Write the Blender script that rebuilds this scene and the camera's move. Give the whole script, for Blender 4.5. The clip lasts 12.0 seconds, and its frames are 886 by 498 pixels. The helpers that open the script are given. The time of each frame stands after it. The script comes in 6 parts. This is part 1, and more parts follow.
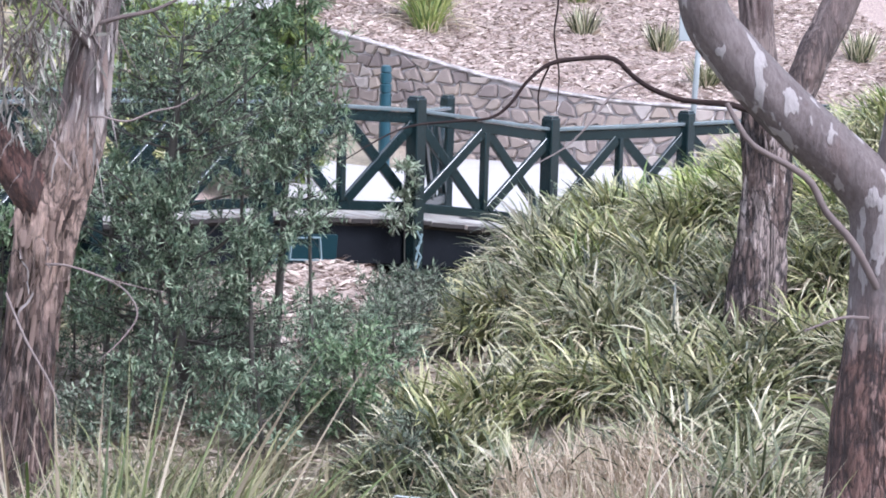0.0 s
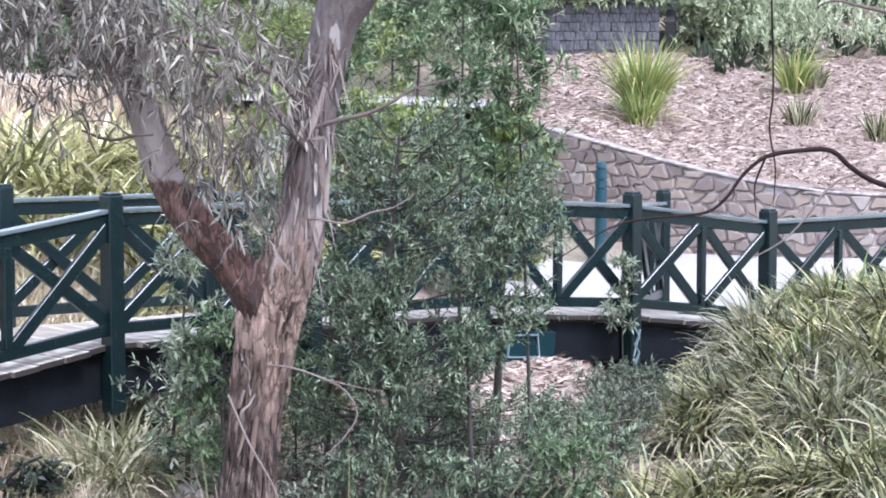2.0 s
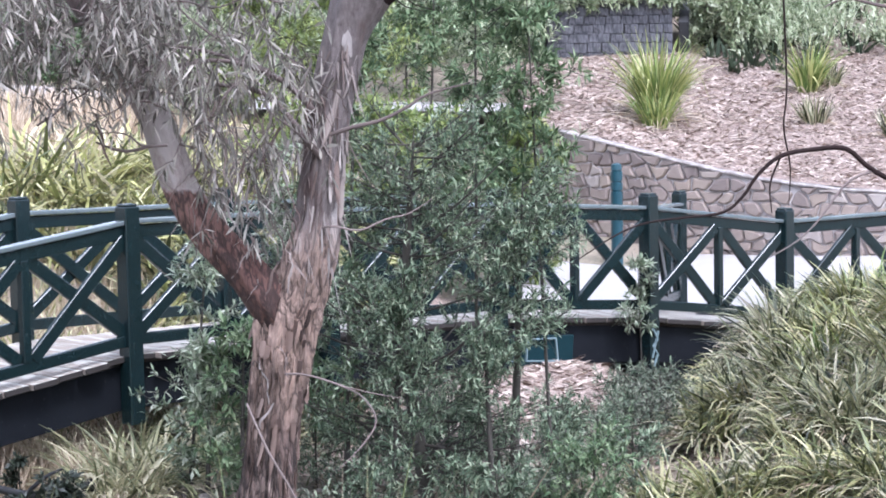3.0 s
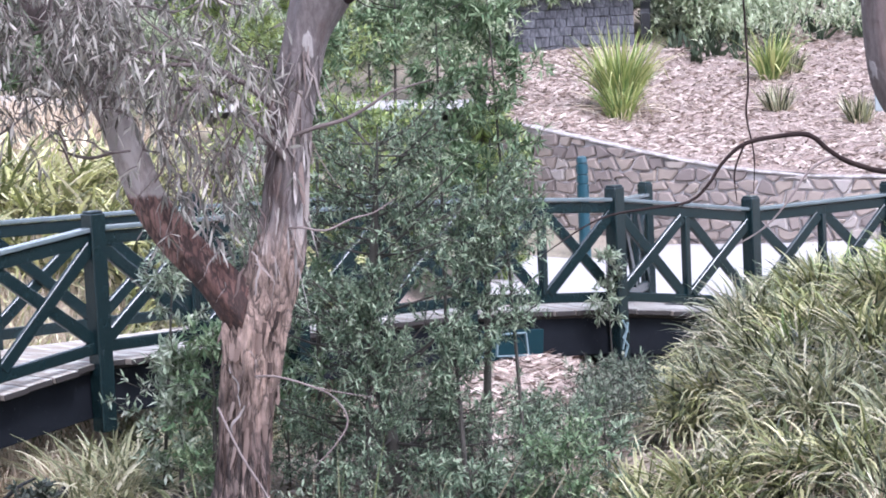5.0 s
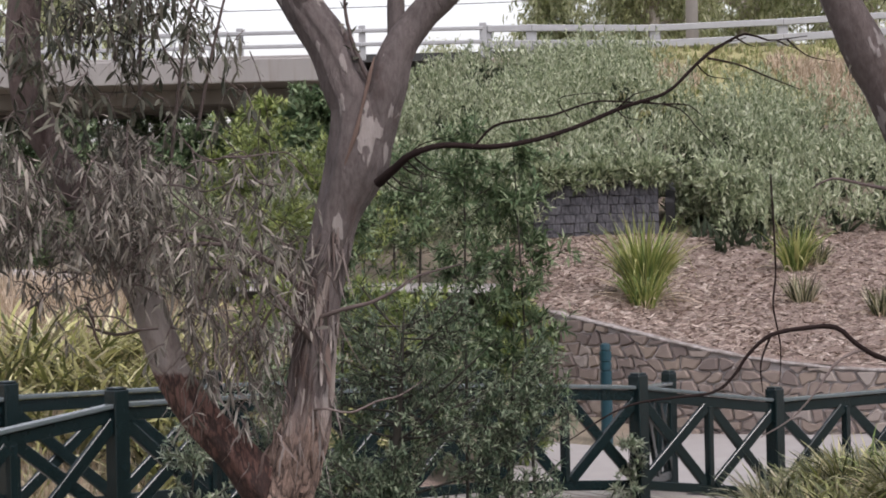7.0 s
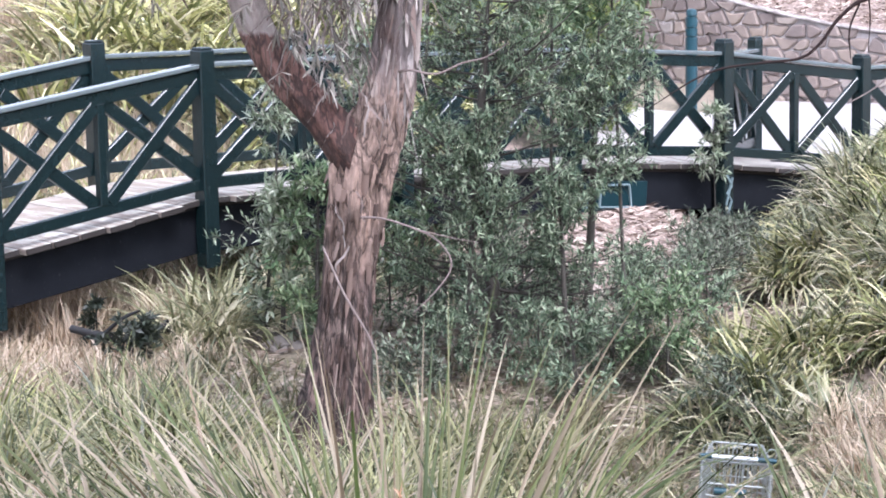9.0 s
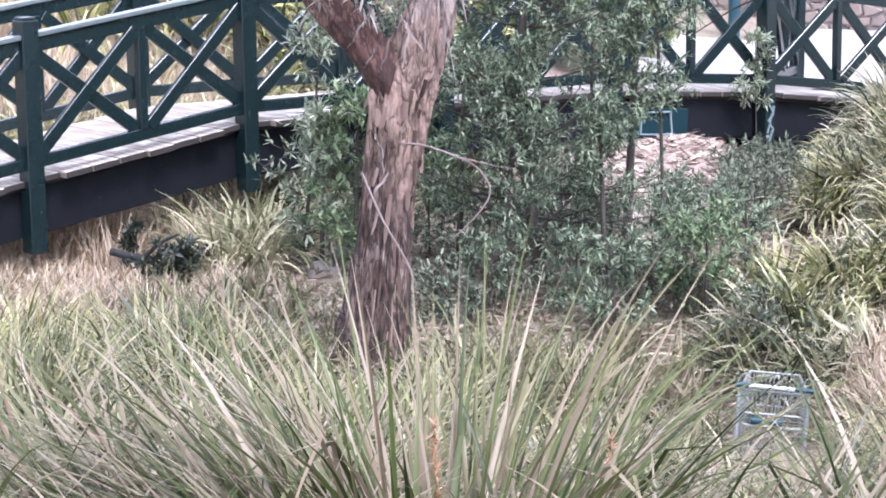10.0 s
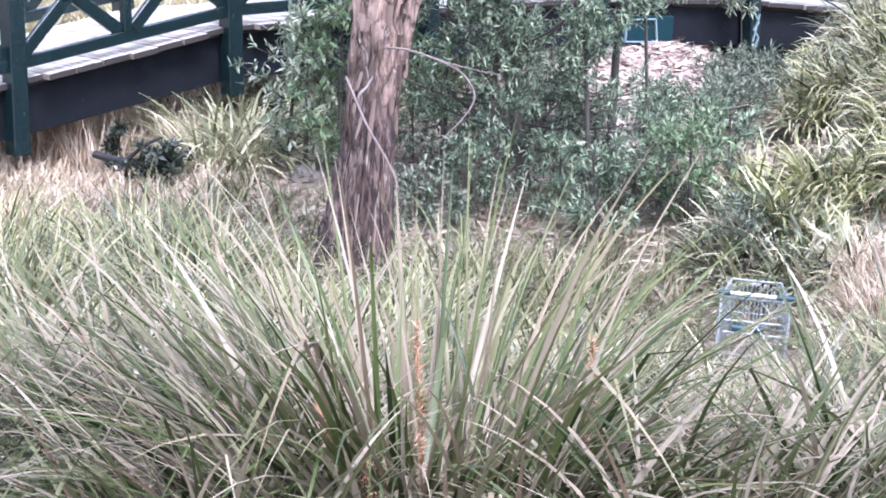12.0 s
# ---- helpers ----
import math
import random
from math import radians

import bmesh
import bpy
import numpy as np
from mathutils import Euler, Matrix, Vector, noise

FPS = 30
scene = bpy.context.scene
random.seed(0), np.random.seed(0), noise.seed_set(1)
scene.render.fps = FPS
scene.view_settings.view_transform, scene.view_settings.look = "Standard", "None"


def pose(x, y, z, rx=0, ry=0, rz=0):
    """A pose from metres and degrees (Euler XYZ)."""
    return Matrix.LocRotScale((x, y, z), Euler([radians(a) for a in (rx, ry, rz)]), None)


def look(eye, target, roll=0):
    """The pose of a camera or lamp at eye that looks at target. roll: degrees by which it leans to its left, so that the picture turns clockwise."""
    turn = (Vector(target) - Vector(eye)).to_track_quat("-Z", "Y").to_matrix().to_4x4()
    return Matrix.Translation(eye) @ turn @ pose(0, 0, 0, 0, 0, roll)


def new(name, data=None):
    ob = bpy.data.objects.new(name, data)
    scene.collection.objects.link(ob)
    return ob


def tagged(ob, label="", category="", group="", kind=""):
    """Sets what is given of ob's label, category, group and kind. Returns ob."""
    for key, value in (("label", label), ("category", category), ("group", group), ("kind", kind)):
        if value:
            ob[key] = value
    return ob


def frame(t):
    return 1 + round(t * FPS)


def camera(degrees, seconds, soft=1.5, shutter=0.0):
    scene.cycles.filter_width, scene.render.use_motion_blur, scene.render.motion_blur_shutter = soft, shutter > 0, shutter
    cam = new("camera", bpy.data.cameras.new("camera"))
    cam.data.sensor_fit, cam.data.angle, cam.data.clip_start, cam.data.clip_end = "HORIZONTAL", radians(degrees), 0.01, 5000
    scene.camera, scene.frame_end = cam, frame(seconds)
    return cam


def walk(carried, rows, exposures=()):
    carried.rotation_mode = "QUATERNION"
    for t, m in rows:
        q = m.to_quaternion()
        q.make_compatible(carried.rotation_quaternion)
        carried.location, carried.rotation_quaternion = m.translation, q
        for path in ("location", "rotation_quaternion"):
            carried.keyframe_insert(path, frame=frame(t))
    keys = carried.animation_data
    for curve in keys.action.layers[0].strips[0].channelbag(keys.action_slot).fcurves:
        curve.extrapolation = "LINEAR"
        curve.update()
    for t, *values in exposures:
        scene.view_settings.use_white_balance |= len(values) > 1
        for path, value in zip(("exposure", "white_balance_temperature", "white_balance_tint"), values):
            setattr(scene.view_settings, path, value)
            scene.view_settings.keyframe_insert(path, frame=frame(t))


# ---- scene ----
# a phone held at arm's length, zoomed in; it turns on the spot
cam = camera(22.18, 12.0, soft=1.8)
EYE = 2.4
# seconds, yaw, tilt, roll, and the small drift of the arm
ROWS = [
    (0.0, -5.683, 82.006, -1.613, 0.001, -0.007),
    (0.5, -3.305, 82.745, -1.380, -0.003, -0.001),
    (1.0, -1.794, 83.126, -1.010, 0.002, 0.003),
    (1.5, -0.841, 83.694, -0.566, 0.016, 0.006),
    (2.0, -0.326, 84.368, -0.009, 0.006, 0.001),
    (2.5, -0.023, 84.512, 0.591, 0.016, 0.002),
    (3.0, 0.021, 84.498, 1.069, 0.017, 0.003),
    (5.0, -0.924, 84.404, 2.668, 0.030, 0.001),
    (5.5, -0.925, 87.560, 2.286, 0.007, 0.009),
    (6.0, -0.670, 89.598, 1.791, 0.003, 0.019),
    (6.5, -0.487, 90.526, 1.577, 0.001, 0.022),
    (7.0, -0.334, 89.062, 1.410, -0.007, 0.009),
    (7.2, -0.234, 87.738, 1.296, -0.007, 0.005),
    (8.8, 1.471, 81.957, 0.987, -0.030, -0.016),
    (9.0, 1.807, 80.656, 0.981, -0.020, -0.013),
    (9.5, 2.550, 79.216, 0.890, 0.002, 0.007),
    (10.0, 2.912, 78.750, 0.661, -0.008, 0.002),
    (10.5, 3.014, 77.950, 0.243, -0.007, -0.012),
    (11.0, 2.885, 77.394, 0.116, -0.004, -0.013),
    (11.5, 2.733, 76.825, 0.152, -0.004, -0.013),
    (12.0, 2.598, 76.401, 0.079, -0.010, -0.011),
]
EXPOSURES = [(0.0, 1.9, 5600, 17), (3.2, 1.9, 5600, 17), (5.2, 1.98, 5600, 20), (5.9, 1.58, 5750, 20), (6.4, 0.7, 6300, 18), (7.2, 0.66, 6600, 18), (7.9, 1.5, 6150, 20), (8.8, 2.04, 5850, 19), (10.5, 2.33, 5650, 24), (12.0, 2.54, 5450, 23)]
walk(cam, [(t, pose(dx, 0, EYE + dz, tilt, roll, yaw)) for t, yaw, tilt, roll, dx, dz in ROWS], EXPOSURES)

# ---- light: a bright, thinly overcast day ----
SUN_UP, SUN_ROUND = radians(58), radians(150)
world = bpy.data.worlds.new("sky")
scene.world = world
world.use_nodes = True
wn, wl = world.node_tree.nodes, world.node_tree.links
sky = wn.new("ShaderNodeTexSky")
sky.sky_type, sky.sun_disc, sky.sun_elevation, sky.sun_rotation = "NISHITA", False, SUN_UP, SUN_ROUND
sky.air_density, sky.dust_density, sky.ozone_density = 1.0, 2.0, 1.0
pale = wn.new("ShaderNodeHueSaturation")
pale.inputs["Saturation"].default_value = 0.3
wl.new(sky.outputs[0], pale.inputs["Color"])
wl.new(pale.outputs[0], wn["Background"].inputs["Color"])
wn["Background"].inputs["Strength"].default_value = 0.15
sun = new("sun", bpy.data.lights.new("sun", "SUN"))
sun.data.energy, sun.data.angle, sun.data.color = 1.0, radians(14), (1.0, 0.98, 0.95)
sun.matrix_world = look((0, 0, 60), (-40 * math.sin(SUN_ROUND) / math.tan(SUN_UP), -40 * math.cos(SUN_ROUND) / math.tan(SUN_UP), 20))

rng = np.random.default_rng(7)


# ---- materials ----
class Mat:
    """A node material with a few short hands."""

    def __init__(self, name, rough=0.8, metal=0.0):
        self.m = bpy.data.materials.new(name)
        self.m.use_nodes = True
        self.n, self.l = self.m.node_tree.nodes, self.m.node_tree.links
        self.b = self.n["Principled BSDF"]
        self.b.inputs["Roughness"].default_value = rough
        self.b.inputs["Metallic"].default_value = metal
        self.tc = self.n.new("ShaderNodeTexCoord")

    def coord(self, scale=(1, 1, 1)):
        mp = self.n.new("ShaderNodeMapping")
        mp.inputs["Scale"].default_value = scale
        self.l.new(self.tc.outputs["Object"], mp.inputs["Vector"])
        return mp.outputs[0]

    def noise(self, scale, detail=4.0, stretch=(1, 1, 1), rough=0.6):
        t = self.n.new("ShaderNodeTexNoise")
        t.inputs["Scale"].default_value, t.inputs["Detail"].default_value, t.inputs["Roughness"].default_value = scale, detail, rough
        self.l.new(self.coord(stretch), t.inputs["Vector"])
        return t.outputs["Fac"]

    def cells(self, scale, stretch=(1, 1, 1), out="Color", feature="F1", warp=0.0):
        t = self.n.new("ShaderNodeTexVoronoi")
        t.feature = feature
        t.inputs["Scale"].default_value = scale
        v = self.coord(stretch)
        if warp:
            w = self.n.new("ShaderNodeTexNoise")
            w.inputs["Scale"].default_value, w.inputs["Detail"].default_value = scale * 0.9, 5
            self.l.new(v, w.inputs["Vector"])
            m = self.n.new("ShaderNodeVectorMath")
            m.operation = "MULTIPLY_ADD"
            m.inputs[1].default_value = (warp, warp, warp)
            self.l.new(w.outputs["Color"], m.inputs[0])
            self.l.new(v, m.inputs[2])
            v = m.outputs[0]
        self.l.new(v, t.inputs["Vector"])
        return t.outputs[out]

    def ramp(self, fac, *stops, hard=False):
        r = self.n.new("ShaderNodeValToRGB")
        e = r.color_ramp.elements
        while len(e) < len(stops):
            e.new(0.5)
        for el, (p, c) in zip(e, stops):
            el.position, el.color = p, (*c, 1) if len(c) == 3 else c
        if hard:
            r.color_ramp.interpolation = "CONSTANT"
        self.l.new(fac, r.inputs[0])
        return r.outputs[0]

    def mix(self, fac, a, b, how="MIX"):
        x = self.n.new("ShaderNodeMix")
        x.data_type, x.blend_type = "RGBA", how
        for k, v in ((0, fac), (6, a), (7, b)):
            if isinstance(v, bpy.types.NodeSocket):
                self.l.new(v, x.inputs[k])
            else:
                x.inputs[k].default_value = v if k == 0 else (*v, 1)
        return x.outputs[2]

    def island(self):
        return self.n.new("ShaderNodeNewGeometry").outputs["Random Per Island"]

    def single(self):
        return self.n.new("ShaderNodeObjectInfo").outputs["Random"]

    def high(self):
        s = self.n.new("ShaderNodeSeparateXYZ")
        self.l.new(self.tc.outputs["Object"], s.inputs[0])
        return s.outputs[2]

    def scaled(self, v, lo, hi):
        r = self.n.new("ShaderNodeMapRange")
        r.inputs[1].default_value, r.inputs[2].default_value = lo, hi
        self.l.new(v, r.inputs[0])
        return r.outputs[0]

    def add(self, a, b, k=1.0):
        r = self.n.new("ShaderNodeMath")
        r.operation = "MULTIPLY_ADD"
        self.l.new(b, r.inputs[0])
        r.inputs[1].default_value = k
        self.l.new(a, r.inputs[2])
        return r.outputs[0]

    def colour(self, c):
        self.l.new(c, self.b.inputs["Base Color"])
        return self

    def bump(self, h, strength=0.4, dist=0.02):
        b = self.n.new("ShaderNodeBump")
        b.inputs["Strength"].default_value, b.inputs["Distance"].default_value = strength, dist
        self.l.new(h, b.inputs["Height"])
        self.l.new(b.outputs[0], self.b.inputs["Normal"])
        return self

    def thin(self, colour, share=0.3):
        """Lets light through, as leaves do."""
        t = self.n.new("ShaderNodeBsdfTranslucent")
        x = self.n.new("ShaderNodeMixShader")
        x.inputs[0].default_value = share
        self.l.new(colour, t.inputs["Color"])
        self.l.new(self.b.outputs[0], x.inputs[1])
        self.l.new(t.outputs[0], x.inputs[2])
        self.l.new(x.outputs[0], self.n["Material Output"].inputs["Surface"])
        return self


def leaf_mat(name, *cols, rough=0.4, share=0.18, sheen=0.5, apart=False):
    k = Mat(name, rough)
    k.b.inputs["Specular IOR Level"].default_value = sheen
    n = len(cols)
    grey = 0.05
    cols = [tuple(v * (1 - grey) + grey * (0.3 * c_[0] + 0.6 * c_[1] + 0.1 * c_[2]) * g for v, g in zip(c_, (1.0, 1.0, 1.02))) for c_ in cols]
    tone = k.n.new("ShaderNodeMath")
    tone.operation = "FRACT"
    k.l.new(k.add(k.island(), k.single(), 1.0 if apart else 0.0), tone.inputs[0])
    c = k.ramp(tone.outputs[0], *[((i + 0.5) / n, col) for i, col in enumerate(cols)])
    c = k.mix(k.noise(3.0, 2), c, k.mix(0.5, c, (0.5, 0.5, 0.45), "MULTIPLY"))
    return k.colour(c).thin(c, share).m


def paint_mat(name, a, b, rough=0.36):
    k = Mat(name, rough)
    k.b.inputs["Specular IOR Level"].default_value = 0.42 if rough < 0.5 else 0.1
    c = k.mix(k.noise(6, 5), a, b)
    c = k.mix(k.ramp(k.noise(40, 3, (1, 1, 0.5)), (0.66, (0, 0, 0)), (0.8, (0.25, 0.25, 0.25))), c, (0.16, 0.17, 0.16))
    return k.colour(c).bump(k.noise(60, 3, (1, 1, 0.15)), 0.15, 0.004).m


M_GREEN = paint_mat("dark_green_paint", (0.0044, 0.0118, 0.0134), (0.0074, 0.018, 0.0196), 0.27)
# rail green lightened: the sky's reflection on the handrail is in this colour
M_RAIL = paint_mat("green_rail_sky_sheen", (0.07, 0.092, 0.097), (0.15, 0.172, 0.176), 0.25)
M_TEAL = paint_mat("teal_paint", (0.008, 0.04, 0.055), (0.014, 0.055, 0.07))
M_TEALD = paint_mat("dark_teal_paint", (0.005, 0.02, 0.026), (0.009, 0.03, 0.036), 0.6)
# black side beams; on the sleeper walls this black is also painted shade
M_BEAM = paint_mat("black_timber_and_shade", (0.0058, 0.0068, 0.0092), (0.0115, 0.0132, 0.0172), 0.75)
k = Mat("brown_batten", 0.9)
M_BATTEN = k.colour(k.mix(k.noise(8, 5, (1, 1, 3)), (0.012, 0.0095, 0.0085), (0.038, 0.031, 0.027))).bump(k.noise(60, 3), 0.3, 0.004).m
M_MARK = Mat("pale_blue_spray", 0.6)
M_MARK.colour(M_MARK.mix(M_MARK.noise(20, 3), (0.13, 0.19, 0.205), (0.21, 0.275, 0.29)))

k = Mat("weathered_deck_boards", 0.85)
c = k.mix(k.single(), (0.38, 0.362, 0.32), (0.57, 0.548, 0.495))
c = k.mix(k.ramp(k.noise(14, 5, (0.35, 1.4, 1)), (0.4, (0, 0, 0)), (0.62, (0.85, 0.85, 0.85))), c, (0.21, 0.165, 0.135))
c = k.mix(k.ramp(k.noise(5, 6, (0.5, 1, 1)), (0.5, (0, 0, 0)), (0.7, (0.6, 0.6, 0.6))), c, (0.26, 0.2, 0.165))
M_DECK = k.colour(c).bump(k.noise(90, 3, (0.2, 1, 1)), 0.4, 0.004).m

k = Mat("soil_and_litter", 0.95)
c = k.mix(k.noise(1.3, 5), (0.15, 0.115, 0.09), (0.3, 0.24, 0.19))
c = k.mix(k.ramp(k.cells(28, (1, 1, 1)), (0.3, (0, 0, 0)), (0.8, (0.7, 0.7, 0.7))), c, (0.33, 0.27, 0.2))
c = k.mix(k.ramp(k.noise(0.25, 4), (0.45, (0, 0, 0)), (0.6, (0.5, 0.5, 0.5))), c, (0.1, 0.12, 0.05))
M_SOIL = k.colour(c).bump(k.noise(25, 6), 0.8, 0.05).m

k = Mat("dry_grass_thatch", 0.95)
c = k.mix(k.ramp(k.noise(40, 6, (1, 2.5, 1)), (0.38, (0, 0, 0)), (0.6, (1, 1, 1))), (0.26, 0.2, 0.13), (0.6, 0.49, 0.36))
M_THATCH = k.colour(k.mix(k.noise(0.9, 4), c, k.mix(0.6, c, (0.75, 0.78, 0.6), "MULTIPLY"))).bump(k.noise(60, 4), 0.7, 0.03).m

k = Mat("wood_chip_mulch", 0.95)
c = k.ramp(k.island(), (0.0, (0.13, 0.09, 0.075)), (0.25, (0.29, 0.218, 0.18)), (0.6, (0.44, 0.362, 0.308)), (1.0, (0.64, 0.56, 0.49)))
c = k.mix(k.noise(1.2, 3), c, k.mix(0.6, c, (0.75, 0.68, 0.65), "MULTIPLY"))
M_CHIP = k.colour(c).m
k = Mat("packed_mulch", 0.95)
c = k.mix(k.ramp(k.noise(35, 6, (1, 2, 1)), (0.4, (0, 0, 0)), (0.6, (1, 1, 1))), (0.13, 0.09, 0.074), (0.43, 0.345, 0.296))
c = k.mix(k.noise(0.9, 4), c, k.mix(0.7, c, (0.75, 0.68, 0.66), "MULTIPLY"))
M_MULCH = k.colour(c).bump(k.noise(45, 4), 0.7, 0.03).m

k = Mat("pale_concrete_path", 0.9)
M_PATH = k.colour(k.mix(k.noise(2.5, 6), (0.28, 0.262, 0.252), (0.37, 0.347, 0.333))).bump(k.noise(80, 3), 0.2, 0.004).m
k = Mat("stone", 0.85)
c = k.ramp(k.single(), (0.0, (0.185, 0.15, 0.137)), (0.35, (0.25, 0.203, 0.18)), (0.65, (0.29, 0.234, 0.2)), (0.85, (0.31, 0.25, 0.205)), (1.0, (0.35, 0.31, 0.285)))
c = k.mix(k.noise(9, 5), c, k.mix(0.7, c, (0.6, 0.58, 0.58), "MULTIPLY"))
M_STONE = k.colour(c).bump(k.noise(14, 5), 0.6, 0.02).m
k = Mat("mortar", 0.95)
M_MORTAR = k.colour(k.mix(k.noise(20, 4), (0.33, 0.295, 0.28), (0.45, 0.405, 0.385))).bump(k.noise(50, 3), 0.4, 0.01).m
k = Mat("weathered_mortar", 0.95)
M_COPING = k.colour(k.mix(k.ramp(k.noise(9, 5), (0.4, (0, 0, 0)), (0.62, (1, 1, 1))), (0.2, 0.175, 0.16), (0.37, 0.335, 0.32))).bump(k.noise(40, 4), 0.5, 0.02).m
k = Mat("cast_concrete", 0.9)
c = k.mix(k.noise(1.5, 6, (1, 1, 0.3)), (0.22, 0.21, 0.2), (0.34, 0.32, 0.305))
M_CONC = k.colour(k.mix(k.ramp(k.noise(3, 5, (2, 2, 0.15)), (0.5, (0, 0, 0)), (0.75, (0.6, 0.6, 0.6))), c, (0.2, 0.17, 0.15))).bump(k.noise(40, 4), 0.3, 0.01).m
k = Mat("dark_blockwork", 0.9)
M_BLOCK = k.colour(k.mix(k.ramp(k.noise(4, 6, (1.6, 1, 0.25)), (0.35, (0, 0, 0)), (0.68, (1, 1, 1))), (0.03, 0.03, 0.036), (0.15, 0.148, 0.162))).bump(k.noise(30, 4), 0.5, 0.01).m
k = Mat("asphalt", 0.9)
M_ROAD = k.colour(k.mix(k.noise(30, 5), (0.04, 0.04, 0.042), (0.075, 0.075, 0.075))).bump(k.noise(200, 2), 0.3, 0.004).m
k = Mat("galvanised_steel", 0.6, 0.0)
M_ZINC = k.colour(k.mix(k.noise(5, 4), (0.3, 0.307, 0.318), (0.4, 0.405, 0.413))).m
k = Mat("dull_zinc_wire", 0.45, 0.4)
M_WIRE = k.colour(k.mix(k.noise(30, 3), (0.22, 0.24, 0.235), (0.36, 0.375, 0.365))).m
k = Mat("grey_timber_pole", 0.9)
M_POLE = k.colour(k.mix(k.noise(3, 5, (4, 4, 0.4)), (0.36, 0.335, 0.31), (0.54, 0.51, 0.47))).m
k = Mat("sign_grey_paint", 0.5)
M_SIGN = k.colour(k.mix(k.noise(5, 3), (0.42, 0.45, 0.445), (0.53, 0.55, 0.545))).m
k = Mat("dull_grey_steel", 0.6)
M_POST = k.colour(k.mix(k.noise(5, 3), (0.2, 0.22, 0.22), (0.29, 0.31, 0.305))).m
k = Mat("mown_turf", 0.95)
M_TURF = k.colour(k.mix(k.noise(1.2, 6), k.mix(k.noise(40, 3), (0.2, 0.22, 0.08), (0.32, 0.33, 0.13)), (0.42, 0.36, 0.2))).bump(k.noise(60, 4), 0.6, 0.03).m
# plain black for wire and branch, and for the shade beside the drain
k = Mat("black_and_shade", 0.8)
M_DARK = k.colour(k.mix(k.noise(20, 3), (0.01, 0.01, 0.012), (0.03, 0.03, 0.032))).m


def bark_mat(name, low, high, patch, line, z0, z1, fibre=1.0, spot=3.6, edge=0.56, warm=None, streak=0.9, jag=1.6):
    """Stringy bark low on the stem that gives way to smooth bark with cream patches higher up."""
    k = Mat(name, 0.85)
    f = k.noise(6, 8, (1, 1, 0.35), 0.7)
    fine = k.noise(30, 6, (1, 1, 0.22), 0.65)
    crack = k.cells(6.5, (1, 1, 0.3), "Distance", "DISTANCE_TO_EDGE", 0.6)
    rough_c = k.ramp(f, (0.38, low[0]), (0.47, low[1]), (0.57, low[1]), (0.62, low[2]))
    rough_c = k.mix(k.ramp(fine, (0.36, (1, 1, 1)), (0.5, (0, 0, 0))), rough_c, k.mix(0.8, rough_c, (0.35, 0.3, 0.3), "MULTIPLY"))
    plate = k.noise(2.6, 5, (1, 1, 0.5), 0.6)
    rough_c = k.mix(k.ramp(plate, (0.505, (0, 0, 0)), (0.52, (1, 1, 1))), rough_c, k.mix(k.noise(14, 6, (1, 1, 0.35)), k.mix(0.1, low[1], low[2]), k.mix(0.6, low[1], low[2])))
    if warm:
        heat = k.scaled(k.add(k.high(), k.noise(2.5, 5, (1, 1, 0.5)), 1.5), warm[1] + 0.75, warm[2] + 0.75)
        rough_c = k.mix(heat, rough_c, k.mix(0.8, rough_c, k.mix(k.ramp(k.noise(7, 5, (1, 1, 0.5)), (0.42, (0, 0, 0)), (0.56, (1, 1, 1))), warm[0], tuple(0.45 * v for v in warm[0]))))
    rough_c = k.mix(k.ramp(plate, (0.485, (0, 0, 0)), (0.505, (0.8, 0.8, 0.8)), (0.512, (0, 0, 0))), rough_c, low[0])
    seam = k.cells(7, (1, 1, 0.13), "Distance", "DISTANCE_TO_EDGE", 0.5)
    split = k.ramp(seam, (0.015, (0.92, 0.92, 0.92)), (0.1, (0, 0, 0)))
    if warm:
        split = k.mix(heat, split, k.mix(0.75, split, (0, 0, 0)))
    rough_c = k.mix(split, rough_c, low[0])
    rough_c = k.mix(k.ramp(crack, (0.01, (0.75, 0.75, 0.75)), (0.07, (0, 0, 0))), rough_c, low[0])
    smooth = k.mix(k.noise(2.2, 5, (1, 1, 0.5)), high[0], high[1])
    spots = k.ramp(k.noise(spot, 3, (1, 1, 0.4), 0.5), (edge, (0, 0, 0)), (edge + 0.015, (1, 1, 1)))
    grain = k.noise(38, 6, (1, 1, 0.4), 0.7)
    smooth = k.mix(k.ramp(grain, (0.35, (1, 1, 1)), (0.6, (0, 0, 0))), smooth, k.mix(0.75, smooth, (0.55, 0.5, 0.5), "MULTIPLY"))
    smooth = k.mix(spots, smooth, patch)
    smooth = k.mix(k.ramp(k.noise(3.5, 6, (1.4, 1.4, 0.35), 0.65), (0.55, (0, 0, 0)), (0.66, (streak, streak, streak))), smooth, line)
    smooth = k.mix(k.ramp(k.noise(24, 4, (1, 1, 0.3)), (0.55, (0, 0, 0)), (0.7, (0.3, 0.3, 0.3))), smooth, k.mix(0.8, smooth, (0.5, 0.45, 0.45), "MULTIPLY"))
    where = k.scaled(k.add(k.high(), k.noise(1.4 if jag > 1 else 6, 4, (1, 1, 0.4)), jag), z0 + jag / 2, z1 + jag / 2)
    k.colour(k.mix(where, rough_c, smooth))
    rugged = k.add(k.add(k.add(f, fine, 0.3), crack, 1.2), k.add(plate, seam, 1.1), 1.5)
    return k.bump(k.mix(where, rugged, k.add(k.add(k.noise(5, 3, (1, 1, 0.5)), spots, 0.12), grain, 0.35)), 0.9 * fibre, 0.05).m


